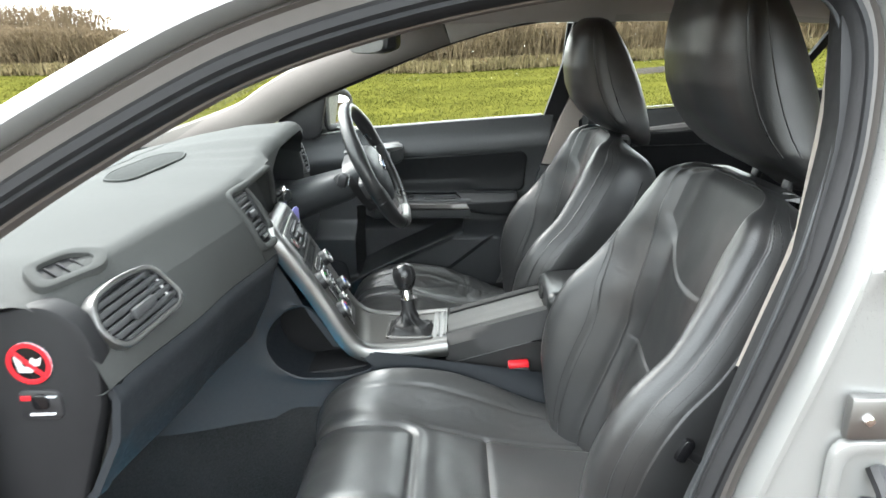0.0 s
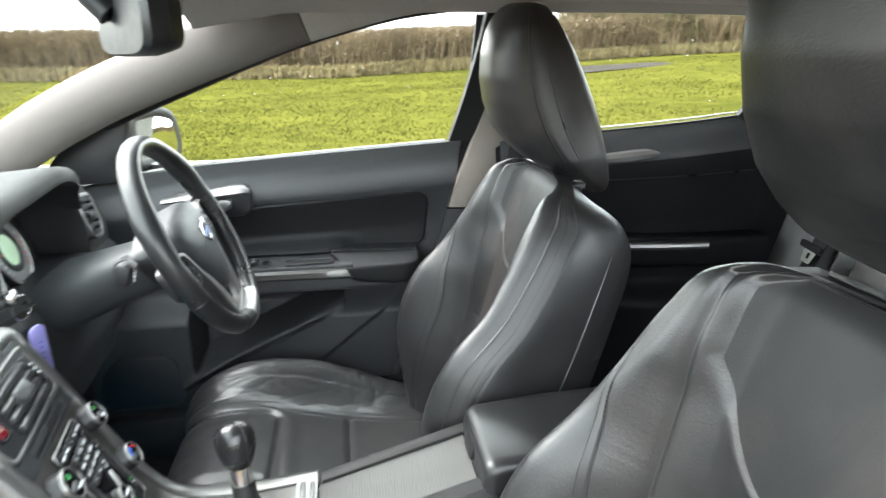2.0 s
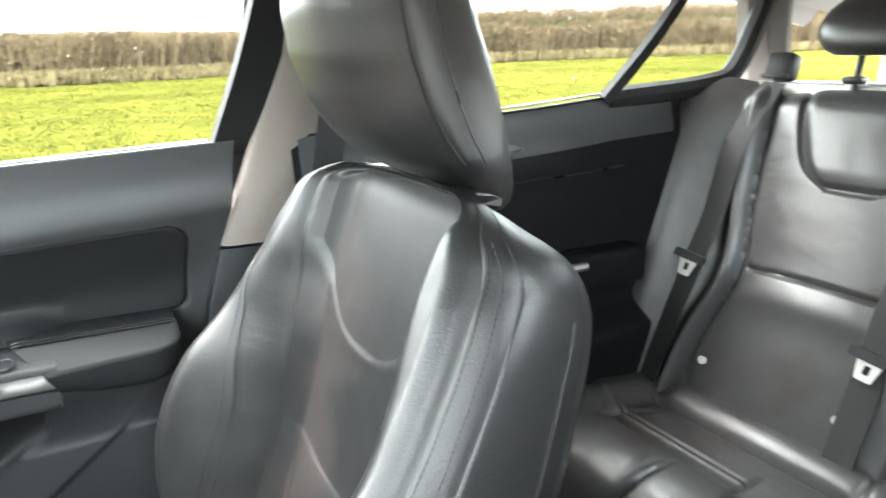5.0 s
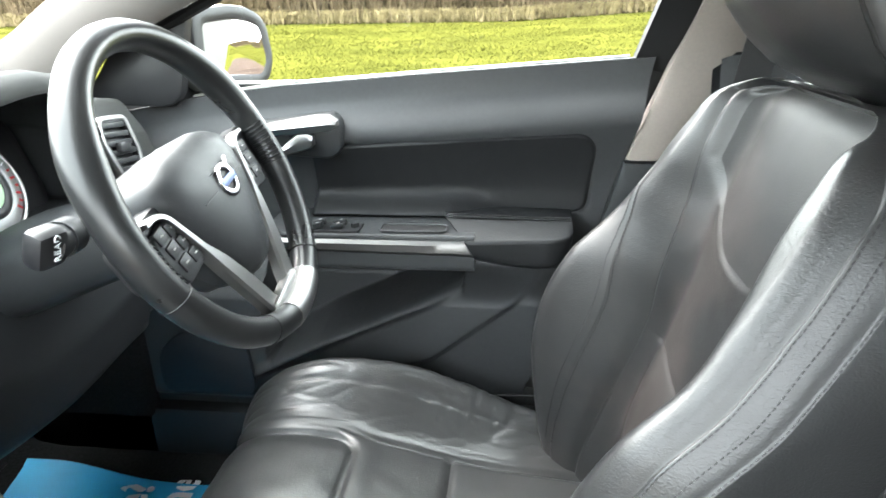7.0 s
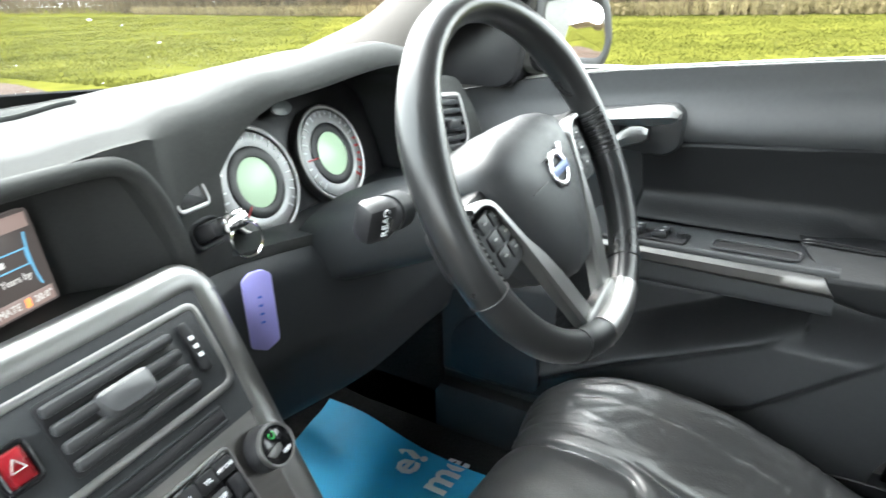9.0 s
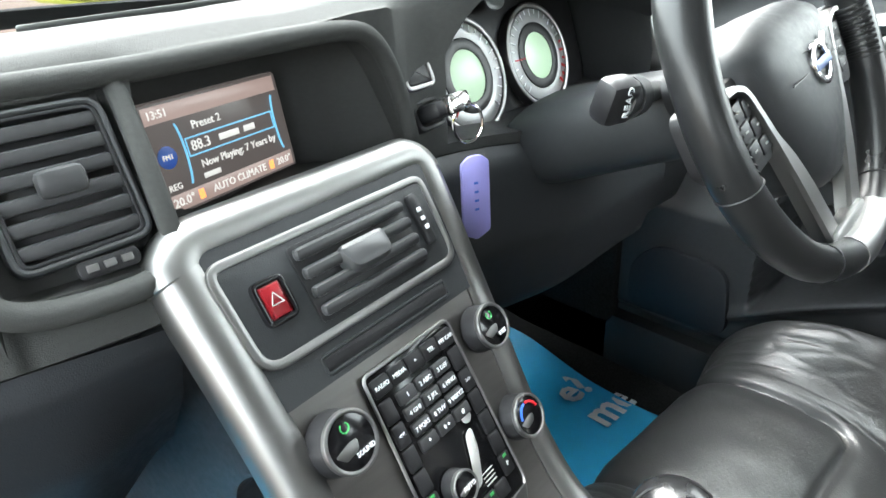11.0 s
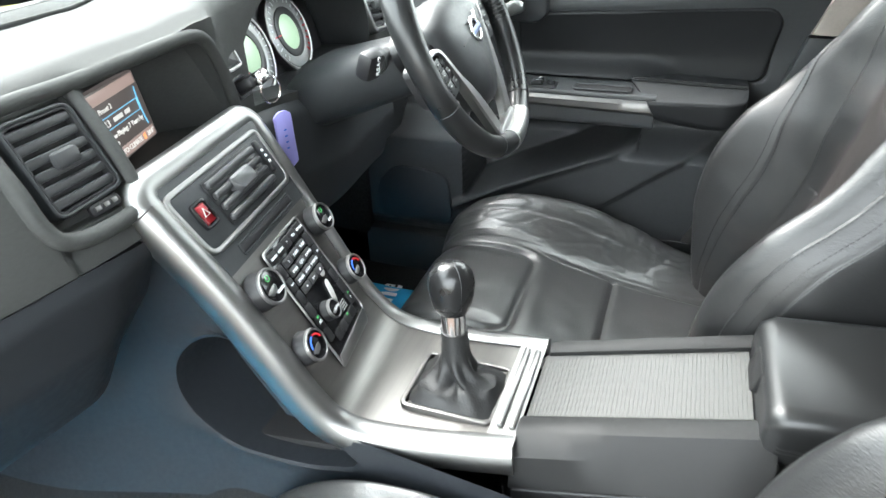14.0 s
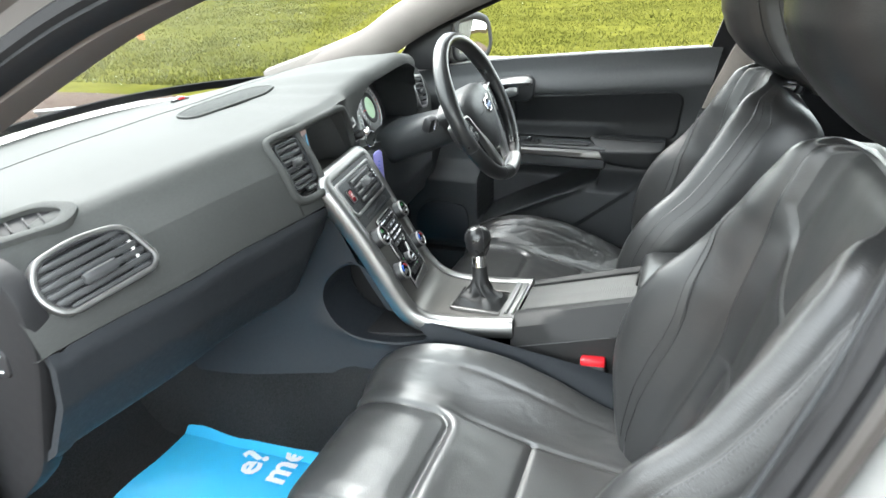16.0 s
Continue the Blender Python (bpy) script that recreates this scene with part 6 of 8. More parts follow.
for s in (-1, 1):
    side = lambda pts, r=0.006: rounded([(s * x, y) for x, y in (pts if s > 0 else pts[::-1])], r, 4)
    # dark arm to the rim with the button pad
    sp = part("spoke", slab(side([(0.070, 0.024), (0.160, 0.020), (0.158, -0.030), (0.120, -0.054), (0.075, -0.050)], 0.012), 0.020, WM @ pose(0, 0, -0.010), 0.005), BLACK, wheel)
    pad_ = part("button_pad", slab(side([(0.094, 0.010), (0.126, 0.006), (0.132, -0.020), (0.122, -0.050), (0.078, -0.046), (0.084, -0.022)], 0.008), 0.008, WM @ pose(0, 0, -0.004), 0.002), DOORP, sp)
    for i in range(2):
        for j in range(3):
            o = rounded([(-0.0088, -0.0068), (0.0088, -0.0068), (0.0088, 0.0068), (-0.0088, 0.0068)], 0.002, 3)
            bb = part("button", slab(o, 0.004, WM @ pose(s * (0.096 + 0.020 * i - 0.003 * j), 0.0 - 0.0165 * j + 0.001 * i, -0.002, 0, 0, -6 * s), 0.0012), BLACK, pad_)
            part("button_mark", slab([(-0.0025, -0.0008), (0.0025, -0.0008), (0.0025, 0.0008), (-0.0025, 0.0008)], 0.0003, WM @ pose(s * (0.096 + 0.020 * i - 0.003 * j), 0.0 - 0.0165 * j + 0.001 * i, -0.0017), 0.0001), LIGHT, bb)
    # silver loop that hugs the hub and runs down into the lower spoke
    loop = [((0.128, 0.017), 0.0025), ((0.112, 0.017), 0.003), ((0.098, 0.010), 0.0035), ((0.089, -0.008), 0.004), ((0.078, -0.035), 0.005), ((0.066, -0.060), 0.010), ((0.052, -0.092), 0.013), ((0.040, -0.120), 0.0135), ((0.030, -0.142), 0.014), ((0.022, -0.160), 0.015)]
    mids = curve([(x, y, 0) for (x, y), w in loop], 4)
    ws_ = [float(np.interp(k / 4, range(len(loop)), [w for q, w in loop])) for k in range(len(mids))]
    rings = []
    for k, (p, w) in enumerate(zip(mids, ws_)):
        t = (mids[min(k + 1, len(mids) - 1)] - mids[max(k - 1, 0)]).normalized()
        nrm = Vector((-t.y, t.x, 0))
        hgt = 0.001 - 0.006 * step(0.5, 1.0, k / len(mids))
        rings.append([WM @ Vector((s * q.x, q.y, q.z)) for q in (p - nrm * w + Vector((0, 0, hgt - 0.012)), p - nrm * w * 0.96 + Vector((0, 0, hgt - 0.002)), p - nrm * w * 0.7 + Vector((0, 0, hgt + 0.001)), p + nrm * w * 0.7 + Vector((0, 0, hgt + 0.001)), p + nrm * w * 0.96 + Vector((0, 0, hgt - 0.002)), p + nrm * w + Vector((0, 0, hgt - 0.012)))])
    part("lower_spoke", loft(rings), SATIN, wheel, "silver trim and lower spoke")
arc = [rim_at(a) for a in span(258, 287, 12)]
part("rim_insert", sweep(arc, lambda t: circle(0.0168, 14, 1.10), up=WN), SATIN, wheel, "silver rim insert")
part("lower_bridge", slab(rounded([(-0.038, -0.138), (0.038, -0.138), (0.046, -0.160), (-0.046, -0.160)], 0.006, 4), 0.014, WM @ pose(0, 0, 0.002), 0.004), SATIN, wheel)
bd = [(0.0185 * math.cos(2 * math.pi * k / 32), 0.0185 * math.sin(2 * math.pi * k / 32)) for k in range(32)]
BM_ = WM @ pose(0.006, -0.005, 0.0185)
bg = part("badge", ring_plate(bd, [(x * 0.66, y * 0.66) for x, y in bd], 0.004, BM_, 0.001), CHROME, wheel, "round chrome badge")
part("badge_bar", slab([(-0.017, -0.0042), (0.017, -0.0042), (0.017, 0.0042), (-0.017, 0.0042)], 0.002, BM_ @ pose(0, 0, 0.0006), 0.0005), BADGE_BLUE, bg)
part("badge_arrow", slab([(0.010, 0.012), (0.019, 0.021), (0.022, 0.018), (0.013, 0.009)], 0.003, BM_, 0.0005), CHROME, bg)

# ---- front seats ----
BACK = [(0.42, 0.300), (0.46, 0.308), (0.55, 0.332), (0.68, 0.366), (0.857, 0.406), (0.95, 0.436), (1.00, 0.455), (1.03, 0.470)]
HALF = [(0.42, 0.215), (0.50, 0.245), (0.60, 0.262), (0.70, 0.266), (0.78, 0.258), (0.86, 0.243), (0.92, 0.230), (0.955, 0.218), (0.975, 0.206), (0.99, 0.188), (1.000, 0.166), (1.0065, 0.138), (1.010, 0.10)]
WING = [(0.42, 0.08), (0.50, 0.115), (0.58, 0.145), (0.66, 0.150), (0.73, 0.132), (0.80, 0.093), (0.87, 0.068), (0.94, 0.053), (0.98, 0.044), (1.00, 0.030), (1.03, 0.015)]
RISE_FROM = [(0.42, 0.105), (0.70, 0.118), (0.80, 0.104), (0.88, 0.112), (1.03, 0.116)]
RISE_TO = [(0.42, 0.190), (0.70, 0.222), (0.80, 0.222), (0.85, 0.204), (0.90, 0.180), (0.94, 0.170), (1.03, 0.160)]
SEAM = [(0.42, 0.148), (0.70, 0.148), (0.80, 0.150), (0.90, 0.152), (1.04, 0.150)]
THICK = [(0.42, 0.425), (0.55, 0.445), (0.68, 0.470), (0.80, 0.510), (0.87, 0.535), (0.91, 0.540), (0.94, 0.532), (0.96, 0.518), (0.975, 0.500), (0.985, 0.486), (1.0, 0.470), (1.01, 0.462)]
INNER = [(0.42, 0.172), (0.62, 0.172), (0.70, 0.175), (0.80, 0.192), (0.86, 0.204), (1.03, 0.190)]


def seam_y(z):
    return min(flow(SEAM, z), 0.80 * flow(HALF, z))


def inner_y(z):
    """The stitched seam on the inner face of the bolster."""
    return min(flow(INNER, z), 0.86 * flow(HALF, z))


def stitch_y(z):
    return 0.930 * flow(HALF, z)


def outer_y(z):
    """The outer seam, just round the edge of the bolster."""
    return 0.992 * flow(HALF, z)


def panel_half(z):
    return min(0.138, 0.72 * flow(HALF, z))


def across(z):
    """Columns of the backrest from side to side, gathered at the seams."""
    hw = flow(HALF, z)
    marks = [0.0, panel_half(z), seam_y(z), inner_y(z), stitch_y(z), outer_y(z), hw]
    half = []
    for a, b, n in zip(marks, marks[1:], (34, 10, 12, 14, 16, 5)):
        half += [a + (b - a) * (0.5 - 0.5 * math.cos(math.pi * k / n)) for k in range(n)]
    half.append(hw)
    return [-y for y in half[:0:-1]] + half


def back_point(y, z, extra=0.0):
    """The front of a backrest, seat centre at y = 0."""
    hw, ay = flow(HALF, z), abs(y)
    a = ay / hw
    f = flow(WING, z) * step(flow(RISE_FROM, z), min(flow(RISE_TO, z), 0.88 * hw), ay)
    f -= 0.060 * max(0.0, (a - 0.84) / 0.16) ** 2.0 * (1 - 0.60 * step(0.950, 1.005, z))
    f += 0.005 * math.exp(-((ay - 0.075) / 0.05) ** 2) * step(0.72, 0.60, z)
    f -= 0.0058 * groove(ay - seam_y(z), 0.0034)
    f -= 0.0028 * groove(y - inner_y(z), 0.0020) * step(0.93, 0.86, z)
    f -= 0.0060 * groove(ay - stitch_y(z), 0.0024)
    f -= 0.0025 * groove(ay - outer_y(z), 0.0012)
    # U panel let in at the top of the centre
    q = ay / 0.119
    du = min(panel_half(z) - ay, (z - 0.828 - 0.060 * q ** 2.6) / math.hypot(1.0, 1.31 * q ** 1.6))
    f -= 0.0020 * step(-0.0060, 0.0030, du)
    f += 0.0008 * math.exp(-((du + 0.008) / 0.008) ** 2)
    # lumbar pad, rolled over at its upper edge
    zl = 0.676 - 0.010 * math.cos(min(1.0, ay / 0.150) * math.pi)
    below = zl - z
    f += 0.010 * (1 - math.exp(-max(0.0, below) / 0.030)) * step(0.50, 0.60, z) * step(seam_y(z) + 0.004, seam_y(z) - 0.055, ay)
    f -= 0.0010 * groove(below, 0.0026) * step(seam_y(z), seam_y(z) - 0.02, ay)
    # fine cross puckers beside the seams, soft waves elsewhere
    band = step(seam_y(z) - 0.004, seam_y(z) + 0.006, ay) * step(inner_y(z) + 0.002, inner_y(z) - 0.006, ay) * step(0.54, 0.62, z) * step(0.90, 0.82, z)
    f += 0.00022 * band * noise.noise((y * 18, z * 210, 8.3))
    crush = step(stitch_y(z), stitch_y(z) + 0.004, ay) * step(outer_y(z), outer_y(z) - 0.003, ay)
    f += 0.0009 * crush * noise.noise((ay * 30, z * 48 + ay * 60, 6.1))
    f += 0.0007 * noise.noise((y * 30, z * 30, 1.7)) + 0.0005 * noise.noise((y * 60, z * 22, 4.1)) * step(0.45, 0.8, a)
    n = Vector((-0.955, 0, 0.295))
    top = 0.020 * max(0.0, (z - 0.982) / 0.028) ** 2 * (1 - 0.8 * a * a)
    return Vector((flow(BACK, z) + top, y, z)) + n * (f + extra)


def cushion_path():
    return curve([(0.36, 0, 0.438), (0.22, 0, 0.450), (0.10, 0, 0.466), (-0.02, 0, 0.494), (-0.11, 0, 0.508), (-0.17, 0, 0.507), (-0.215, 0, 0.493), (-0.243, 0, 0.462), (-0.250, 0, 0.42), (-0.243, 0, 0.35)], 22)


CPATH = cushion_path()
CW = [(-0.30, 0.225), (-0.24, 0.235), (-0.15, 0.250), (0.0, 0.258), (0.15, 0.262), (0.30, 0.255), (0.36, 0.25)]


RISE = [(-0.26, 0.012), (-0.22, 0.028), (-0.16, 0.050), (-0.05, 0.068), (0.08, 0.062), (0.18, 0.036), (0.30, 0.014)]


def cushion_f(x, y, down, worn=1.0):
    hw = flow(CW, x)
    a = abs(y) / hw
    f = flow(RISE, x) * step(0.52, 0.97, a)
    f -= 0.040 * max(0.0, (a - 0.93) / 0.07) ** 2.0
    d = math.hypot(max(abs(y) - 0.085, 0.0), max(x + 0.085, 0.0)) - 0.035
    if x > -0.24 and down == 0:
        f -= 0.0055 * groove(d, 0.0055)
        f += 0.006 * math.exp(-((d + 0.04) / 0.03) ** 2) if d < 0 else 0.0045 * math.exp(-((d - 0.02) / 0.018) ** 2)
    f -= 0.006 * groove(abs(y) - (0.132 + 0.02 * step(0.0, -0.2, x)), 0.005) * step(-0.10, -0.02, x)
    f -= 0.006 * groove(x - 0.088, 0.005) * (abs(y) < 0.135)
    f -= 0.002 * groove(abs(y) - 0.205, 0.003) * step(-0.22, -0.15, x)
    crum = step(0.60, 0.75, a) * step(-0.02, 0.06, x) * step(0.24, 0.14, x)
    f += worn * crum * 0.0009 * noise.noise((x * 55 + y * 12, y * 26, 2.2))
    w = noise.noise((x * 34 + 0.6 * noise.noise((y * 20, x * 9, 1)), y * 9, 7.7))
    f -= worn * crum * 0.0032 * max(0.0, 1 - abs(w) * 4.0) ** 2
    w = noise.noise((x * 11 + y * 30, y * 40 - x * 14, 3.1))
    f -= (0.0003 + 0.0008 * worn) * max(0.0, 1 - abs(w) * 6.0) * step(0.50, 0.65, a)
    f += 0.0008 * noise.noise((x * 30, y * 30, 0.3))
    return f


def front_seat(cy, dx, dz, door_side, label, head=0.0, worn=1.0, slim=1.0, broad=1.0):
    seat = thing("front_seat", label, "car seat", group="front seats")
    off = Vector((dx, cy, dz))
    # backrest: front skin wrapped round to the sides
    zs = span(0.42, 0.98, 250) + [0.98 + 0.0298 * math.sin(math.pi / 2 * k / 24) for k in range(1, 25)]
    rings = []
    for z in zs:
        hw = flow(HALF, z)
        front = [back_point(y, z) for y in across(z)]
        xb = flow(THICK, z)
        l, r = front[0], front[-1]
        xb = max(xb, l.x + 0.004)
        side = [Vector((r.x + (xb - r.x) * q, r.y - 0.030 * q * q, z)) for q in (0.2, 0.4, 0.6, 0.8)]
        back = [Vector((xb, hw * q, z)) for q in (0.85, 0.4, 0.0, -0.4, -0.85)]
        side2 = [Vector((l.x + (xb - l.x) * q, l.y + 0.030 * q * q, z)) for q in (0.8, 0.6, 0.4, 0.2)]
        rings.append([Vector((p.x, p.y * broad, p.z)) + off for p in front + side + back + side2])
    part("backrest", loft(rings), LEATHER, seat, "black leather backrest with deep bolsters", 60)
    # stitched seams
    def bp(y, z, e):
        q = back_point(y / broad, z, e)
        return Vector((q.x, y, q.z)) + off

    for s in (-1, 1):
        for line_y, dlt, z_end in ((stitch_y, 0.0046, 0.985), (outer_y, -0.0042, 0.985), (outer_y, 0.0014, 0.985)) + (((inner_y, -0.0035, 0.85), (inner_y, 0.0035, 0.85)) if s > 0 else ()):
            bm = bmesh.new()
            zz = 0.46
            while zz < z_end:
                y0 = s * broad * (line_y(zz) + dlt)
                y1 = s * broad * (line_y(zz + 0.0032) + dlt)
                tube([bp(y0, zz, 0.0003), bp(y1, zz + 0.0032, 0.0003)], 0.0008, 4, bm=bm)
                zz += 0.0050
            tagged(part("stitching", bm, THREAD, seat), kind="stuff")
        # piping along the flat side of the backrest
        pts = []
        for z in span(0.56, 0.915, 40):
            r = back_point(s * flow(HALF, z), z)
            xb, xp = flow(THICK, z), flow(((0.56, 0.350), (0.70, 0.412), (0.832, 0.466), (0.92, 0.503)), z)
            q = max(0.02, (xp - r.x) / max(0.02, xb - r.x))
            pts.append(Vector((r.x + (xb - r.x) * q, (r.y - s * 0.030 * q * q + s * 0.0005) * broad, z)) + off)
        part("piping", tube(pts, 0.0022, 6), LEATHER_SMOOTH, seat)
    # inlaid panel in the upper centre
    def inlay(u, v):
        z = 0.8315 + v * 0.171
        w = min(0.119 * ((z - 0.828) / 0.060) ** (1 / 2.6), panel_half(z)) - 0.0035
        return bp(u * w * broad, z, 0.0008)
    part("inlay", sheet(inlay, span(-1, 1, 40), [k * k for k in span(0, 1, 60)]), INLAY, seat, "dull black leather inlay")
    # rear shell
    bm = sheet(lambda u, v: Vector((flow(BACK, v) + 0.112 - 0.045 * step(0.80, 1.03, v) - 0.03 * abs(u) ** 4, u * (flow(HALF, v) - 0.045), v)) + off, span(-1, 1, 20), span(0.46, 0.87, 24), 0.008)
    part("rear_shell", bm, DASH_DARK, seat)
    # cushion
    rings = []
    for i, p in enumerate(CPATH):
        t = (CPATH[min(i + 1, len(CPATH) - 1)] - CPATH[max(i - 1, 0)]).normalized()
        n = Vector((t.z, 0, -t.x))
        if n.z < -0.2 or (abs(n.z) <= 0.2 and n.x > 0):
            n = -n
        hw = flow(CW, p.x)
        down = 1 if p.z < 0.44 and p.x < 0 else 0
        hw -= 0.02 * down
        row = [Vector((p.x, y, p.z)) + n * cushion_f(p.x, y, down, worn) for y in [u * hw for u in span(-1, 1, 190)]]
        low = 0.335
        row = [Vector((row[0].x, row[0].y + 0.012, low)), Vector((row[0].x, row[0].y - 0.002, min(row[0].z, 0.40)))] + row + [Vector((row[-1].x, row[-1].y + 0.002, min(row[-1].z, 0.40))), Vector((row[-1].x, row[-1].y - 0.012, low))]
        rings.append([q + off for q in row])
    part("seat_cushion", loft(rings, caps=True), LEATHER_WORN_LIT, seat, "creased black leather seat cushion", 60)
    # head restraint
    HR = [(0.975, 0.530, 0.566, 0.050), (0.985, 0.518, 0.567, 0.070), (1.0, 0.490, 0.566, 0.090), (1.02, 0.450, 0.562, 0.104), (1.037, 0.420, 0.558, 0.112), (1.06, 0.396, 0.552, 0.113), (1.09, 0.374, 0.544, 0.114), (1.13, 0.358, 0.530, 0.114), (1.17, 0.352, 0.512, 0.114), (1.21, 0.354, 0.492, 0.113), (1.245, 0.362, 0.470, 0.109), (1.265, 0.372, 0.456, 0.099), (1.28, 0.384, 0.442, 0.083), (1.286, 0.395, 0.428, 0.05)]
    hro = off + Vector((0, 0, head))
    rings = []
    for z in [h[0] for h in HR[:1]] + span(0.979, 1.2858, 60):
        x0, x1, w = (line([(h[0], h[k]) for h in HR], z) for k in (1, 2, 3))
        w *= slim
        cxx, rx = 0.5 * (x0 + x1), 0.5 * (x1 - x0)
        ring = []
        for k in range(64):
            a = 2 * math.pi * k / 64
            ca, sa_ = math.cos(a), math.sin(a)
            e = 0.62
            px = cxx + rx * math.copysign(abs(ca) ** e, ca)
            py = w * math.copysign(abs(sa_) ** e, sa_)
            fr = (px - x0) / (x1 - x0)
            py *= 1 - 0.28 * step(0.3, 1.0, fr)
            px -= 0.010 * step(0.75, 0.0, fr) * (1 - (py / w) ** 2) * step(0.98, 1.1, z)
            gr = groove(fr - 0.28, 0.025) if abs(py) > w * 0.7 else 0.0
            ring.append(Vector((px, py * (1 - 0.018 * gr), z)) + hro)
        rings.append(ring)
    hr_ = part("headrest", loft(rings), LEATHER_MATTE, seat, "tall black leather headrest", 60)
    for s in (-1, 1):
        for share, side in ((0.30, 0.985), (0.50, 0.935)):
            pts = []
            for z in span(1.035, 1.26, 30):
                x0, x1, w = (line([(h[0], h[k]) for h in HR], z) for k in (1, 2, 3))
                pts.append(Vector((x0 + share * (x1 - x0), s * w * slim * side, z)) + hro)
            part("headrest_seam", tube(pts, 0.0016, 6), LEATHER_SMOOTH, hr_)
    # base, side trim, lever
    for s in (-1, 1):
        part("headrest_post", tube([Vector((0.50, s * 0.05, 0.98)) + off, Vector((0.52, s * 0.05, 1.04)) + hro], 0.008, 10), BLACK, hr_)
    part("seat_base", box((0.44, 0.42, 0.10), Vector((0.06, 0, 0.30)) + off, bevel=0.02), BLACK, seat)
    for s in (-1, 1):
        part("seat_rail", box((0.62, 0.04, 0.05), Vector((0.03, 0.19 * s, 0.258 - dz)) + off, bevel=0.008), BLACK, seat)
        part("side_trim", sheet(lambda u, v: Vector((-0.17 + 0.50 * u, s * (0.250 + 0.010 * math.sin(math.pi * v)), 0.29 + 0.115 * v + 0.03 * u * v)) + off, span(0, 1, 14), span(0, 1, 8), 0.008), BLACK, seat)
    s = door_side
    lv = part("recline_lever", tube([Vector((0.318, s * 0.262, 0.712)) + off, Vector((0.342, s * 0.262, 0.696)) + off, Vector((0.385, s * 0.235, 0.665)) + off], 0.0065, 10), BLACK, seat)
    part("lever_pad", box((0.016, 0.018, 0.034), Vector((0.316, s * 0.264, 0.716)) + off, (0, 25, 0), 0.006), GLOSS, lv)
    # belt buckle on the tunnel side
    b0 = Vector((0.160, -door_side * 0.274 + cy, 0.553 + dz))
    bu = part("belt_buckle", box((0.048, 0.026, 0.085), b0 + Vector((0.006, 0, -0.040)), (0, -5, 0), 0.007), BLACK, seat, "black belt buckle")
    part("release_button", box((0.044, 0.021, 0.016), b0 + Vector((0.003, 0, 0.004)), (0, -5, 0), 0.004), RED, bu, "red release button")
    return seat


front_seat(-0.362, 0.0, 0.0, -1, "black leather front passenger seat with worn creases", 0.022, 0.25)
front_seat(0.371, -0.034, -0.016, 1, "black leather driver's seat with worn creased bolsters", slim=0.87, broad=0.972)

# ---- rear bench ----
rear = thing("rear_bench", "black leather rear bench with three places", "rear seat")


REAR_SEAM = [(0.47, 0.502), (0.55, 0.497), (0.62, 0.488), (0.745, 0.456), (0.88, 0.476), (1.02, 0.490), (1.09, 0.494)]
REAR_U = [(0.905, 0.030), (0.935, 0.078), (0.99, 0.108), (1.09, 0.132)]


def rear_back(y, z, extra=0.0):
    """The bench's back: two outer places with an inlaid panel each, a plain middle, deep side rolls."""
    x = 1.075 + 0.30 * (z - 0.47)
    a, so = abs(y), flow(REAR_SEAM, z)
    f = -0.010 * groove(a - 0.138, 0.006) - 0.009 * groove(a - so, 0.0045)
    if a < 0.138:
        f += 0.016 * math.cos(a / 0.138 * math.pi / 2) ** 0.7
    elif a < so:
        t = (a - 0.138) / (so - 0.138)
        f += 0.016 * math.sin(math.pi * t) ** 0.6
        du = min(flow(REAR_U, z) - abs(a - 0.312), (z - 0.912) * 0.8)
        f -= 0.0070 * groove(du, 0.0042)
        f += 0.006 * step(0.0, 0.025, du)
        low = step(0.150, 0.175, a) * step(so - 0.004, so - 0.02, a)
        f -= 0.0080 * groove(z - 0.757 - 0.004 * math.sin(math.pi * t), 0.0042) * low
        f += 0.006 * math.exp(-((z - 0.722) / 0.028) ** 2) * low
        f -= 0.0008 * max(0.0, 1 - 5 * abs(noise.noise((a * 14, z * 110 + a * 30, 5.2)))) * step(0.40, 0.46, a) * step(0.80, 0.86, z) * step(0.97, 0.92, z)
        f -= 0.0002 * max(0.0, 1 - 6 * abs(noise.noise((a * 14, z * 34 - a * 12, 2.2)))) * step(0.76, 0.80, z)
    f += 0.030 * math.exp(-((a - so - 0.020) / 0.016) ** 2)
    f += 0.080 * step(0.490, 0.625, a)
    f += 0.0007 * noise.noise((y * 24, z * 24, 9))
    f -= 0.05 * max(0.0, (z - 1.03) / 0.055) ** 2
    return Vector((x, y, z)) + Vector((-0.955, 0, 0.29)) * (f + extra)


bm = sheet(lambda u, v: rear_back(u, v), span(-0.64, 0.64, 340), span(0.47, 1.085, 170))
part("backrest", bm, REAR_LEATHER, rear, "creased black leather rear backrest", 60)
part("back_panel", sheet(lambda u, v: Vector((1.15 + 0.30 * (v - 0.47), u, v)), span(-0.64, 0.64, 4), span(0.45, 1.075, 4), 0.02), CARPET, rear)
part("top_edge", sheet(lambda u, v: rear_back(u, 1.085).lerp(Vector((1.335, u, 1.07)), v), span(-0.64, 0.64, 40), span(0, 1, 4)), LEATHER, rear)


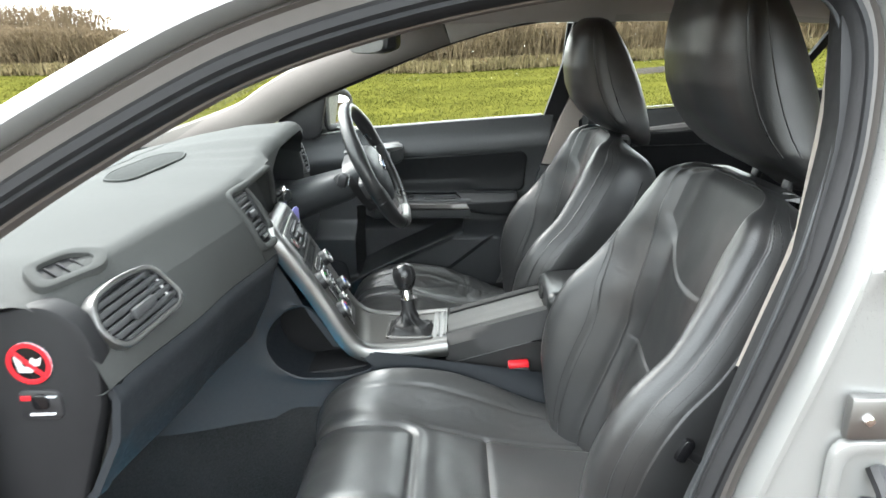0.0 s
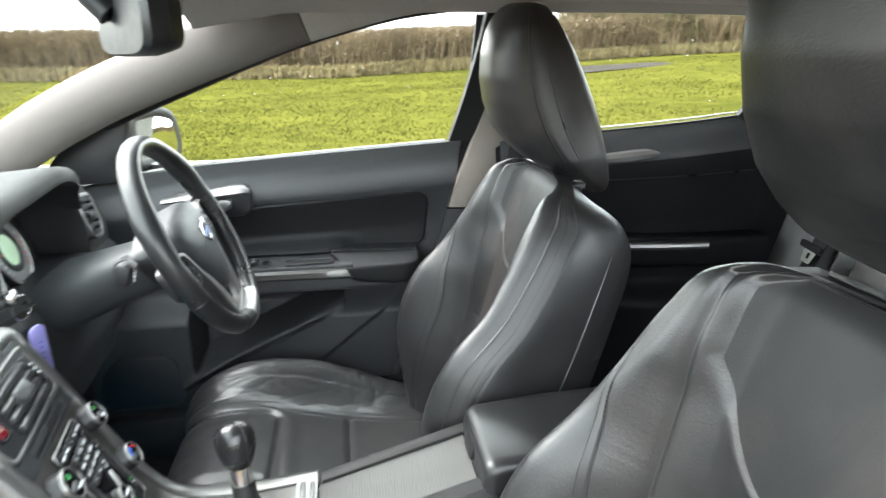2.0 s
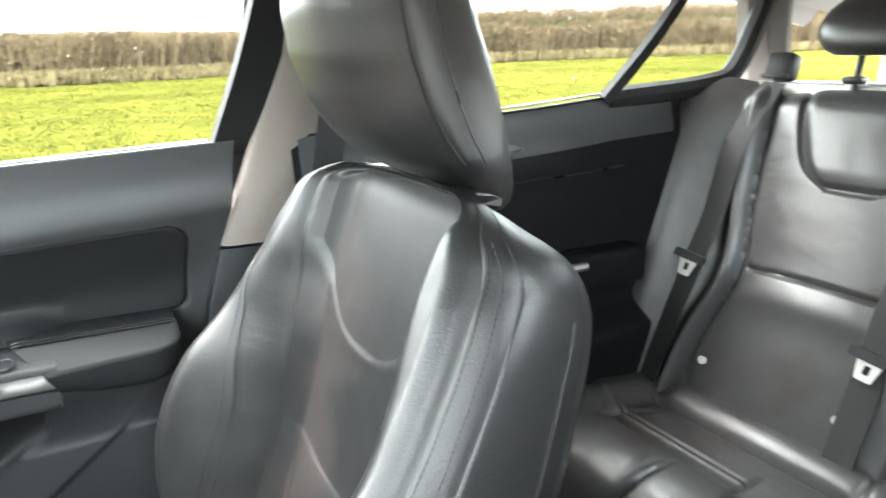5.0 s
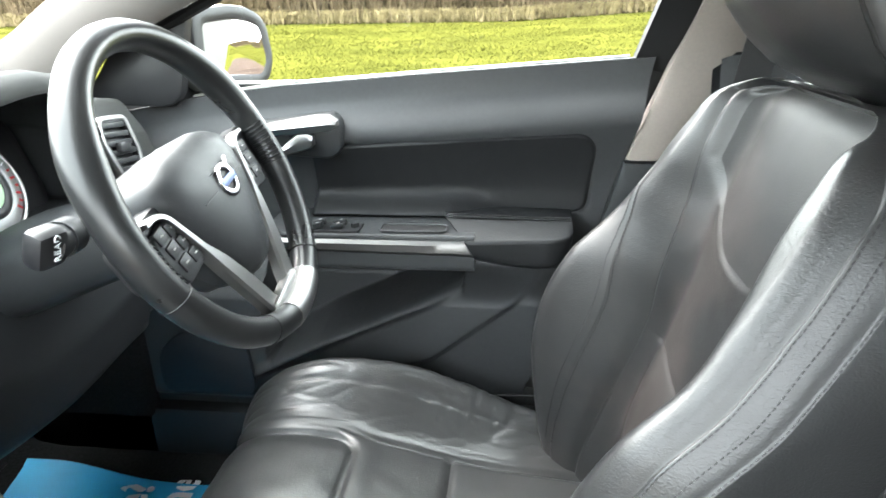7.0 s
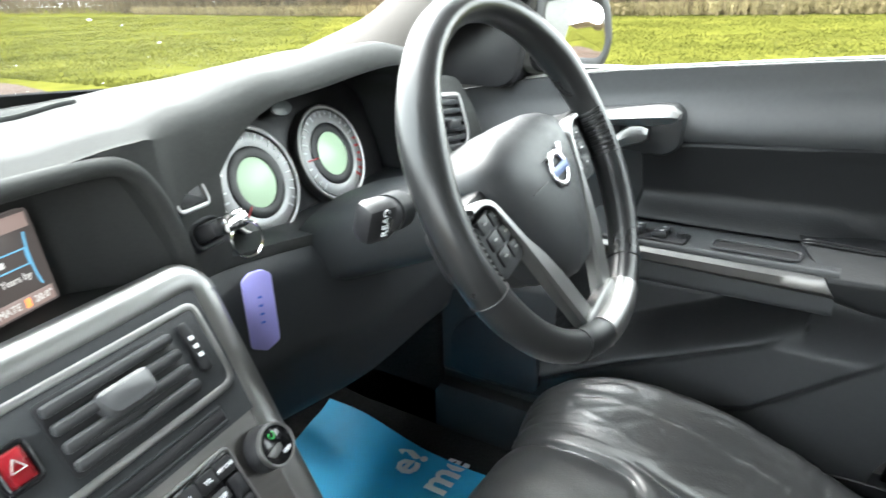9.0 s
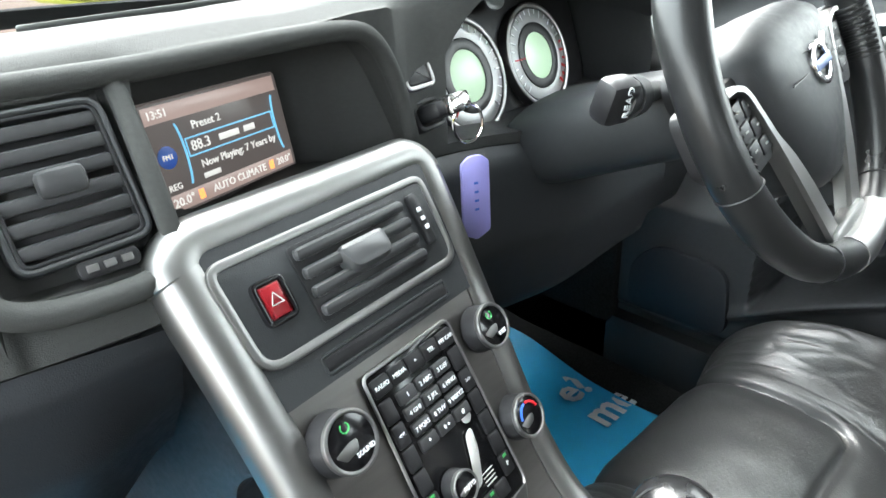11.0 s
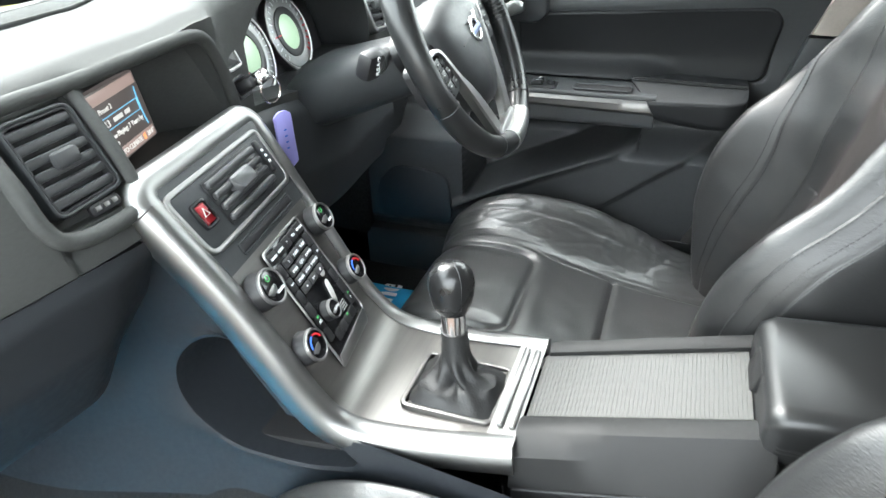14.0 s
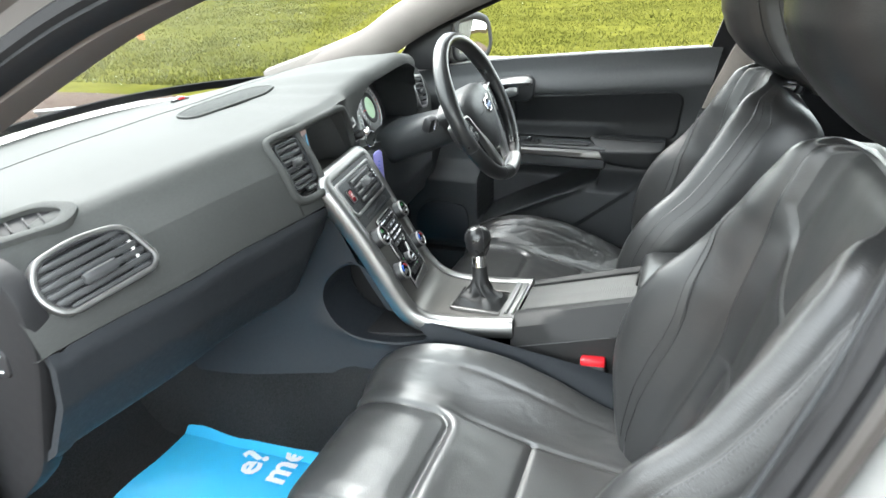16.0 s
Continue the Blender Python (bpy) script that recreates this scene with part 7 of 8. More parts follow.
def rear_cush(u, v):
    """u across, v from the roll at the back over the flat panel and round the front edge."""
    a = abs(u)
    if v < 0.2:
        t = v / 0.2
        x, z = 1.125 - 0.090 * t, 0.492 + 0.036 * math.sin(math.pi * t) ** 0.7 * step(0.53, 0.49, a)
    elif v < 0.5:
        t = (v - 0.2) / 0.3
        x, z = 1.035 - 0.115 * t, 0.492 + 0.016 * t
    elif v < 0.88:
        q = -0.05 + 1.62 * (v - 0.5) / 0.38
        x, z = 0.905 - 0.118 * math.sin(q) - 0.010 * math.cos(q), 0.418 + 0.092 * math.cos(q)
    else:
        t = (v - 0.88) / 0.12
        x, z = 0.787 + 0.015 * t, 0.418 - 0.10 * t
    f = -0.010 * groove(v - 0.20, 0.012) * step(0.53, 0.49, a)
    f -= 0.0050 * groove(v - 0.50, 0.010) * step(0.24, 0.26, a) * step(0.52, 0.50, a)
    f -= 0.0050 * groove(v - 0.45, 0.008) * step(0.24, 0.26, a) * step(0.52, 0.50, a)
    f -= 0.0060 * groove(a - 0.505 + 0.10 * (0.5 - v), 0.004) * step(0.18, 0.22, v) * step(0.56, 0.50, v)
    f -= 0.012 * groove(a - 0.352 - 0.10 * (v - 0.55), 0.0045) * step(0.52, 0.60, v)
    f -= 0.007 * groove(a - 0.252 + 0.10 * max(0.0, v - 0.5), 0.005) * step(0.30, 0.50, v)
    f -= 0.010 * groove(a - 0.150, 0.006)
    f += 0.034 * step(0.500, 0.555, a) * step(0.60, 0.46, v)
    f += 0.008 * math.sin(math.pi * min(1.0, max(0.0, (v - 0.5) / 0.38))) * step(0.36, 0.40, a) * step(0.64, 0.58, a)
    crum = noise.noise((u * 60, v * 14, 6))
    f -= 0.0006 * max(0.0, 1 - 4 * abs(crum)) * step(0.52, 0.62, v) * step(0.10, 0.0, abs(a - 0.36))
    f += 0.0006 * noise.noise((u * 20, v * 20, 3))
    return Vector((x - 0.7 * f * step(0.62, 0.80, v), u, z + f * step(0.92, 0.70, v)))


part("cushion", sheet(rear_cush, span(-0.64, 0.64, 300), span(0, 1, 160)), REAR_LEATHER, rear, "black leather rear cushion", 60)
for cy in (0.315, -0.315, 0.0):
    hx = 1.275
    rings = []
    for t in span(-1, 1, 16):
        k = math.sqrt(max(0.0, 1 - t * t)) ** 0.7
        rings.append([Vector((hx + 0.055 * k * math.copysign(abs(math.cos(a)) ** 0.8, math.cos(a)) + 0.02 * t, cy + (0.125 * (0.75 + 0.25 * k) * k ** 0.5) * math.copysign(abs(math.sin(a)) ** 0.6, math.sin(a)), 1.175 + 0.055 * t)) for a in [2 * math.pi * q / 32 for q in range(32)]])
    h = part("headrest", loft(rings[1:-1]), LEATHER, rear, "black rear headrest")
    for s in (-1, 1):
        part("headrest_post", tube([(hx - 0.01, cy + s * 0.055, 1.07), (hx, cy + s * 0.055, 1.14)], 0.006, 8), BLACK, h)
        part("post_collar", box((0.03, 0.03, 0.012), (hx - 0.012, cy + s * 0.055, 1.088), bevel=0.004), BLACK, h)
for y in (0.470, 0.221):
    part("isofix_stud", tube([rear_back(y, 0.577, 0.001), rear_back(y, 0.577, 0.006)], 0.0075, 14), LIGHT, rear)
part("parcel_edge", box((0.30, 1.24, 0.03), (1.42, 0, 1.065), bevel=0.008), LIGHT, rear)


def rear_belt(y0, z0, y1, z1, share, group="rear belts"):
    belt = thing("seat_belt", "black rear seat belt with a bright tongue", "seat belt", group=group)
    n = Vector((-0.955, 0, 0.29))
    on = lambda t, e: rear_back(y0 + (y1 - y0) * t, z0 + (z1 - z0) * t, e)
    pts = curve([on(t, 0.010 + 0.006 * math.sin(math.pi * t)) for t in span(0, 1, 6)], 6)
    part("webbing", sweep(pts, [(-0.023, -0.001), (0.023, -0.001), (0.023, 0.001), (-0.023, 0.001)], up=n), WEBBING, belt)
    q = on(share, 0.026)
    m = frame_of(q, (0.0, 1, 0.12), (0.29, 0, 0.955))
    c = part("tongue_cover", slab(rounded([(-0.032, -0.004), (0.032, -0.004), (0.032, 0.012), (-0.032, 0.012)], 0.005), 0.012, m @ pose(0, 0, 0.004), 0.003), BLACK, belt)
    part("tongue", ring_plate(rounded([(-0.012, -0.034), (0.012, -0.034), (0.019, 0.0), (-0.019, 0.0)], 0.004), rounded([(-0.005, -0.024), (0.005, -0.024), (0.005, -0.010), (-0.005, -0.010)], 0.002), 0.002, m, 0.0005), LIGHT, belt, "bright steel tongue")
    return belt


rear_belt(0.508, 1.080, 0.553, 0.510, 0.585)
rear_belt(0.182, 1.080, 0.200, 0.510, 0.70)
guide = thing("belt_guide", "black belt guide on the rear shoulder", "belt guide")
part("housing", box((0.040, 0.050, 0.050), (1.30, 0.520, 1.108), (0, 16, 0), 0.010), ENDCAP, guide)
part("slot", box((0.012, 0.05, 0.008), (1.268, 0.515, 1.092), (0, 16, 0), 0.002), RUBBER, guide)

# ---- driver's side doors ----
def waist(x):
    return line([(-0.60, 0.905), (-0.40, 0.938), (-0.24, 0.958), (0.0, 0.975), (0.33, 0.996), (0.60, 1.018), (0.97, 1.056), (1.2, 1.07)], x)


def panel_y(x, z):
    """Inner face of the far doors."""
    w = waist(x)
    y = 0.765
    y -= 0.020 * step(0.03, 0.10, w - z)
    y -= 0.012 * math.exp(-((w - z - 0.075) / 0.03) ** 2)
    y += 0.022 * step(w - 0.085, w - 0.20, z)
    y -= 0.065 * step(0.66, 0.60, z)
    y -= 0.10 * step(0.45, 1.0, x) ** 1.0
    return y


door = thing("front_door", "closed driver's door with black trim and silver pull", "car door", group="doors")


def door_edge(z):
    return line([(0.28, 0.12), (0.45, 0.165), (0.60, 0.235), (0.75, 0.285), (0.90, 0.325), (1.0, 0.345)], z)


def front_panel(u, v):
    z = 0.30 + v * (waist(-0.62 + u * 0.95) - 0.30)
    x = -0.62 + u * (door_edge(z) + 0.62)
    z = 0.30 + v * (waist(x) - 0.30)
    y = panel_y(x, z)
    # pocket
    lowline = line([(-0.35, 0.455), (-0.20, 0.535), (0.03, 0.640), (0.06, 0.650)], x)
    if x < 0.055:
        y += 0.135 * step(lowline - 0.010, lowline + 0.012, z) * step(0.705, 0.69, z) * step(-0.30, -0.285, x)
        y -= 0.015 * math.exp(-((z - lowline + 0.014) / 0.011) ** 2) * step(-0.36, -0.30, x)
    y += 0.016 * step(-0.195, -0.175, x) * step(0.262, 0.240, x) * step(0.750, 0.768, z) * step(0.872, 0.850, z)
    # swage line low down
    lw = line([(-0.25, 0.40), (0.0, 0.495), (0.19, 0.645), (0.25, 0.66)], x)
    y += 0.012 * step(lw + 0.010, lw - 0.010, z)
    return Vector((x, y, z))


part("door_panel", sheet(front_panel, span(0, 1, 260), span(0, 1, 260), 0.012), DOORP, door, "black grained door panel", 45)
# vinyl inset
def inset_y(x, z):
    """The padded field, flaring out towards the shelf below it."""
    return panel_y(x, z) - 0.042 * step(0.800, 0.748, z) ** 1.6 * step(0.12, 0.03, x)


def inset_pt(x, v):
    z = 0.746 + v * (0.872 + 0.0529 * (x + 0.2) - 0.746)
    a, b = 0.258 + (z - 0.752) * 0.105 - x, 0.868 + 0.0529 * (x + 0.2) - z
    r = 0.042 if b < z - 0.752 else 0.025
    low = z - 0.748
    n = min(b, 0.042) if b < z - 0.752 else min(low, 0.025)
    d = min(r - math.hypot(max(r - a, 0.0), max(r - n, 0.0)), x + 0.20)
    y = inset_y(x, z) - 0.006 + 0.018 * (1 - step(-0.002, 0.009, d)) + 0.0006 * noise.noise((x * 45, z * 45, 2.0))
    return Vector((x, y, z))


part("vinyl_inset", sheet(inset_pt, span(-0.20, 0.278, 160), span(0, 1, 60)), VINYL, door, "padded black vinyl inset", 60)
# waist rail roll and outer silver strip, seal
part("waist_strip", tube([(x, panel_y(x, waist(x)) + 0.030, waist(x) + 0.002) for x in span(-0.42, 0.310, 20)], 0.0024, 8), LIGHT, door)
part("waist_seal", sweep([(x, panel_y(x, waist(x)) + 0.014, waist(x) - 0.003) for x in span(-0.45, 0.335, 20)], [(-0.012, -0.01), (0.012, -0.01), (0.012, 0.004), (-0.008, 0.004)]), RUBBER, door)
# shelf with switches and a silver pull, and the elbow pad behind it
rings = []
for x in span(-0.26, 0.078, 30):
    k = step(-0.27, -0.22, x)
    yi = 0.735 - 0.085 * (0.35 + 0.65 * k)
    o = rounded([(0.785, 0.686), (yi, 0.686), (yi, 0.7475), (0.785, 0.7515)], [0.002, 0.012, 0.006, 0.002], 5)
    rings.append([Vector((x, a, b)) for a, b in o])
rest = part("armrest", loft(rings), DOORP, door, "black door armrest shelf")
PULL = ((0.016, -1.0), (0.004, -0.93), (-0.001, -0.5), (-0.0015, 0.45), (0.003, 0.93), (0.016, 1.0))
rings = []
for x in span(-0.25, 0.070, 24):
    zc, hh, e = 0.7295 - 0.011 * (x + 0.2), 0.0105 + 0.011 * (x + 0.2), step(0.02, 0.07, x)
    rings.append([Vector((x - 0.008 * b * e, 0.645 + a, zc + hh * b)) for a, b in PULL])
part("pull_trim", loft(rings), SATIN_DULL, rest, "satin silver door pull trim")
rings = []
for x in span(0.066, 0.228, 40):
    e = max(0.0, (x - 0.185) / 0.043)
    zb = line([(0.066, 0.707), (0.12, 0.697), (0.17, 0.692), (0.20, 0.694), (0.228, 0.694)], x) + 0.040 * (1 - math.sqrt(max(0.0, 1 - e * e)))
    yc = 0.645 + 0.030 * (1 - math.sqrt(max(0.0, 1 - e * e * 0.98)))
    zt, front = 0.762 - 0.022 * (x - 0.04), step(0.11, 0.066, x)
    zm = line([(0.066, 0.738), (0.14, 0.742), (0.228, 0.745)], x)
    o = rounded([(0.775, zt), (0.698, zt), (yc, zm), (yc + 0.004, zb), (0.775, zb)], [0.001, 0.005, 0.006, 0.016 * (1 - 0.6 * e), 0.001], 6)
    rings.append([Vector((x - 0.55 * (min(a, 0.72) - 0.645) * front - 0.25 * (0.74 - b) * front * -1, a, b)) for a, b in o])
pad = part("elbow_pad", loft(rings), VINYL, door, "padded black vinyl elbow pad")
for dz_ in (0.0, 0.0042):
    part("arm_stitch", tube(curve([(0.030, 0.706, 0.757 + dz_), (0.042, 0.699, 0.7630 + dz_), (0.10, 0.697 + dz_, 0.7620 + dz_ * 0.6), (0.16, 0.697 + dz_, 0.7605 + dz_ * 0.6), (0.225, 0.699 + dz_, 0.7590 + dz_ * 0.6)], 8), 0.0013, 6), LEATHER_SMOOTH, pad)
# flat dark plate paints the shade inside the pull cup
part("cup_shade_plate", slab(rounded([(-0.050, -0.015), (0.050, -0.015), (0.050, 0.015), (-0.050, 0.015)], 0.009), 0.004, frame_of((-0.018, 0.674, 0.7505), (1, 0, 0), (0, 1, 0.03)), 0.001), RUBBER, rest)
part("cup_rim", tube([(-0.018 + a, 0.674 + b, 0.7512) for a, b in rounded([(-0.052, -0.017), (0.052, -0.017), (0.052, 0.017), (-0.052, 0.017)], 0.010)], 0.0018, 6, closed=True), DOORP, rest)
sp = part("switch_plate", slab(rounded([(-0.050, -0.020), (0.050, -0.020), (0.050, 0.020), (-0.050, 0.020)], 0.006), 0.004, frame_of((-0.152, 0.674, 0.7515), (1, 0, 0), (0, 1, 0.03)), 0.001), BLACK, rest)
for i in range(2):
    for j in range(2):
        part("window_switch", box((0.022, 0.012, 0.010), (-0.172 + 0.034 * i, 0.666 + 0.017 * j, 0.7545), (0, -14, 0), 0.003), DASH_DARK, sp)
        part("switch_mark", box((0.005, 0.004, 0.0006), (-0.170 + 0.034 * i, 0.666 + 0.017 * j, 0.7600), (0, -14, 0), 0.0001), LIGHT, sp)
part("mirror_knob", tube([(-0.112, 0.674, 0.751), (-0.112, 0.674, 0.759)], 0.007, 12), DASH_DARK, sp)
# inner handle
hn = part("handle_cup", slab(rounded([(-0.10, -0.026), (0.040, -0.044), (0.062, -0.030), (0.066, 0.012), (0.052, 0.030), (-0.10, 0.020)], [0.01, 0.016, 0.016, 0.012, 0.012, 0.01], 6), 0.03, frame_of((-0.200, 0.722, 0.888), (1, 0, 0.06), (0, 0, 1)), 0.010), DASH_DARK, door, "dark handle surround")
part("door_handle", loft([[Vector((x, y, z)) for y, z in ((0.712, zc + h), (0.696, zc + h * 0.85), (0.690, zc), (0.695, zc - h * 0.85), (0.712, zc - h))] for x, zc, h in ((-0.32, 0.892, 0.005), (-0.26, 0.898, 0.008), (-0.21, 0.903, 0.012), (-0.17, 0.907, 0.014), (-0.148, 0.909, 0.012), (-0.136, 0.909, 0.004))]), SATIN, hn, "satin silver door handle")
# no hollow is cut here: a dark plate stands in for its shade
part("recess_shade_plate", slab(rounded([(-0.030, -0.016), (0.026, -0.018), (0.028, 0.014), (-0.030, 0.012)], 0.008, 5), 0.004, frame_of((-0.244, 0.7108, 0.878), (1, 0, 0.06), (0, 0, 1)), 0.001), RUBBER, hn, "dark plate for the shaded hollow behind the lever")
part("handle_lever", loft([[Vector((x, y, z)) for y, z in ((0.710, zc + h), (0.698, zc + h * 0.8), (0.695, zc), (0.699, zc - h * 0.8), (0.711, zc - h))] for x, zc, h in ((-0.250, 0.861, 0.003), (-0.232, 0.863, 0.005), (-0.216, 0.871, 0.012), (-0.200, 0.879, 0.016), (-0.184, 0.882, 0.014), (-0.176, 0.883, 0.008))]), SATIN, hn, "satin silver release lever")
# speaker at the door's foot
part("door_speaker", slab(rounded([(-0.10, -0.055), (0.08, -0.055), (0.07, 0.06), (-0.05, 0.075), (-0.10, 0.03)], 0.03), 0.01, frame_of((-0.40, 0.688, 0.47), (1, 0, 0.03), (0, 0, 1)), 0.004), NAVY, door)


def window(name, outline, y_of, label):
    """Glass inside an outline in (x, z)."""
    bm = bmesh.new()
    bm.faces.new([bm.verts.new((x, y_of(z), z)) for x, z in outline])
    bmesh.ops.triangulate(bm, faces=bm.faces)
    ob = tagged(part(name, bm, GLASS), label, "window", kind="structure")
    ob.visible_shadow = False
    return ob


gy = lambda z: far_y(z) + 0.012
fo = [(-0.47, waist(-0.47)), (0.345, waist(0.345) - 0.004), (0.385, 1.12), (0.40, 1.285)] + [(x, z) for x, z in FAR_TOP[::-1]]
window("window_1", fo, gy, "driver's window spotted with raindrops")
# door window frame (black) along the pillar, mirror sail
fb = curve([(0.336, far_y(0.98) + 0.014, 0.985), (0.364, far_y(1.10) - 0.010, 1.10), (0.384, far_y(1.2) - 0.016, 1.20), (0.397, far_y(1.27) - 0.016, 1.275)], 6)
part("window_frame", sweep(fb, [(-0.022, -0.012), (0.042, -0.012), (0.044, 0.012), (-0.022, 0.012)], up=(0, -1, 0)), RUBBER, door, "black window frame")
ft = curve([(x, far_y(z) - 0.006, z) for x, z in FAR_TOP], 8)
part("window_seal", tube(ft, 0.009, 8), RUBBER, door)
sail = rounded([(-0.58, 0.932), (-0.425, 0.928), (-0.402, 0.945), (-0.372, 1.075), (-0.39, 1.09), (-0.50, 1.03)], 0.015, 4)
part("mirror_sail", slab(sail, 0.02, frame_of((0, 0.742, 0), (1, 0, 0), (0, 0, 1)), 0.004), BLACK, door, "black mirror sail cover")

# door mirror
mir = thing("door_mirror", "silver door mirror with dark glass surround", "door mirror")
mo_ = rounded([(-0.092, -0.060), (0.075, -0.070), (0.104, -0.030), (0.096, 0.052), (0.03, 0.074), (-0.080, 0.066)], 0.034, 6)
MM = frame_of((-0.360, 0.858, 1.010), (0.33, 0.944, 0), (-0.06, 0.02, 1))
rings = []
for d, z, k in ((0.0, 0.0, 1.0), (0, -0.02, 1.04), (0, -0.05, 1.0), (0, -0.085, 0.8), (0, -0.105, 0.45)):
    rings.append([MM @ Vector((x * k, y * k, z)) for x, y in mo_])
part("shell", loft(rings), PAINT, mir, "silver painted mirror shell")
part("shell_rim", ring_plate([(x * 1.01, y * 1.01) for x, y in mo_], inset(mo_, 0.023), 0.012, MM @ pose(0, 0, 0.006), 0.005), BLACK, mir)
part("mirror_glass", slab(inset(mo_, 0.021), 0.002, MM @ pose(0, 0, 0.0005, -2, -4, 0), 0.0005), MIRROR, mir, "mirror glass reflecting sky and hedge")
part("mirror_foot", tube(curve([(-0.430, 0.755, 0.945), (-0.425, 0.80, 0.950), (-0.420, 0.850, 0.965)], 6), 0.020, 12), BLACK, mir)

# rear door
rdoor = thing("rear_door", "closed rear door with black trim and silver handle", "car door", group="doors")
def ry(x, z):
    return 0.750 - 0.118 * step(0.30, 0.90, x) - 0.018 * step(0.02, 0.09, waist(x) - z) - 0.045 * step(0.68, 0.62, z)


def rear_panel(u, v):
    x = 0.42 + u * 0.78
    z = 0.36 + v * (waist(x) - 0.36)
    d = max(abs(x - 0.78) - 0.24, abs(z - 0.86 - 0.06 * (x - 0.78)) - 0.06)
    return Vector((x, ry(x, z) + 0.002 * step(0.004, -0.006, d), z))


part("inset_piping", tube(curve([(0.54, ry(0.54, 0.9) - 0.001, 0.905), (0.78, ry(0.78, 0.92) - 0.001, 0.920), (1.0, ry(1.0, 0.93) - 0.001, 0.933)], 6), 0.002, 6), LEATHER_SMOOTH, rdoor)
# panel colour carries the shade behind the B pillar
part("door_panel", sheet(rear_panel, span(0, 1, 80), span(0, 1, 80), 0.012), REAR_SHADED, rdoor, "rear door panel, colour darkened for shade", 45)
part("waist_pad", sheet(lambda u, v: Vector((0.43 + 0.70 * u, ry(0.43 + 0.70 * u, waist(0.43 + 0.70 * u) - 0.004 - 0.078 * v) - 0.004 * math.sin(math.pi * min(1.0, v * 1.15)) ** 0.5 + 0.002 * (v > 0.97), waist(0.43 + 0.70 * u) - 0.004 - 0.078 * v)), span(0, 1, 40), span(0, 1, 14)), DOORP, rdoor, "grey upper door pad", 45)
part("waist_strip", tube([(x, ry(x, waist(x)) + 0.028, waist(x) + 0.003) for x in span(0.44, 1.03, 14)], 0.0024, 8), LIGHT, rdoor)
part("door_handle", loft([[Vector((x, ry(x, z) - 0.016 + y, z)) for y, z in ((0.006, zc + h), (-0.006, zc + h * 0.8), (-0.009, zc), (-0.005, zc - h * 0.8), (0.007, zc - h))] for x, zc, h in ((0.60, 0.958, 0.006), (0.66, 0.964, 0.010), (0.71, 0.970, 0.012), (0.745, 0.975, 0.010), (0.765, 0.977, 0.003))]), SATIN, rdoor, "satin silver door handle")
# armrest takes the same shade-darkened trim colour
rest2 = part("armrest", loft([[Vector((x, a, b)) for a, b in rounded([(0.72, 0.72), (ry(x, 0.75) - 0.055, 0.72), (ry(x, 0.75) - 0.055, 0.79), (0.72, 0.79)], [0.002, 0.02, 0.015, 0.002], 4)] for x in span(0.52, 1.02, 14)]), REAR_SHADED, rdoor)
part("pull_trim", tube([(x, ry(x, 0.75) - 0.057, 0.768 + 0.02 * (x - 0.5)) for x in span(0.54, 0.87, 8)], 0.008, 8), SATIN, rest2, "satin silver pull trim")
ro = [(0.47, waist(0.47)), (0.955, waist(0.955)), (1.10, 1.265), (0.95, 1.278), (0.60, 1.288), (0.47, 1.285)]
window("window_2", ro, lambda z: 0.665 - 0.42 * max(0.0, z - 1.0), "rear door window spotted with raindrops")
part("window_bar", sweep(curve([(0.955, ry(0.96, 1.05) - 0.004, 1.05), (1.03, 0.60, 1.15), (1.10, 0.57, 1.27)], 6), [(-0.010, -0.008), (0.010, -0.008), (0.010, 0.008), (-0.010, 0.008)], up=(0, -1, 0)), RUBBER, rdoor, "black window divider")
qo = [(0.985, waist(0.985)), (1.20, 1.075), (1.27, 1.10), (1.28, 1.24), (1.12, 1.262)]
window("window_3", qo, lambda z: 0.66 - 0.35 * (z - 1.0), "small rear quarter window")
part("quarter_frame", tube(curve([(0.97, 0.640, 1.05), (1.19, 0.615, 1.072), (1.265, 0.60, 1.10), (1.290, 0.575, 1.20), (1.285, 0.555, 1.26)], 5), 0.020, 8), RUBBER, rdoor)

# driver's belt on the pillar
belt = thing("seat_belt", "grey driver's belt hanging on the pillar", "seat belt", group="front belts")
part("webbing", sweep(curve([(0.490, 0.655, 1.20), (0.465, 0.69, 1.00), (0.440, 0.715, 0.80), (0.36, 0.70, 0.50)], 8), [(-0.023, -0.001), (0.023, -0.001), (0.023, 0.001), (-0.023, 0.001)], up=(0, -1, 0)), WEBBING, belt)
part("belt_guide", box((0.05, 0.02, 0.05), (0.492, 0.66, 1.205), bevel=0.008), BLACK, belt)

# rear view mirror, visor
rv = thing("rear_view_mirror", "black interior mirror under the windscreen header", "mirror")
part("housing", loft([[Vector((-0.135, 0.025, 1.225)) + Matrix.Rotation(radians(-62), 3, "Z") @ Vector((a * 0.11 * k, t, b * 0.032 * k)) for a, b in [(math.copysign(abs(math.cos(q)) ** 0.5, math.cos(q)), math.copysign(abs(math.sin(q)) ** 0.5, math.sin(q))) for q in [2 * math.pi * i / 28 for i in range(28)]]] for t, k in ((-0.018, 0.93), (-0.012, 1.0), (0.005, 1.0), (0.022, 0.85), (0.030, 0.5))]), BLACK, rv)
part("mount", tube(curve([(-0.16, 0.03, 1.235), (-0.19, 0.035, 1.27), (-0.21, 0.035, 1.32)], 6), 0.014, 10), BLACK, rv)
part("mount_foot", box((0.10, 0.06, 0.03), (-0.205, 0.03, 1.315), (0, -24, 0), 0.01), BLACK, rv)
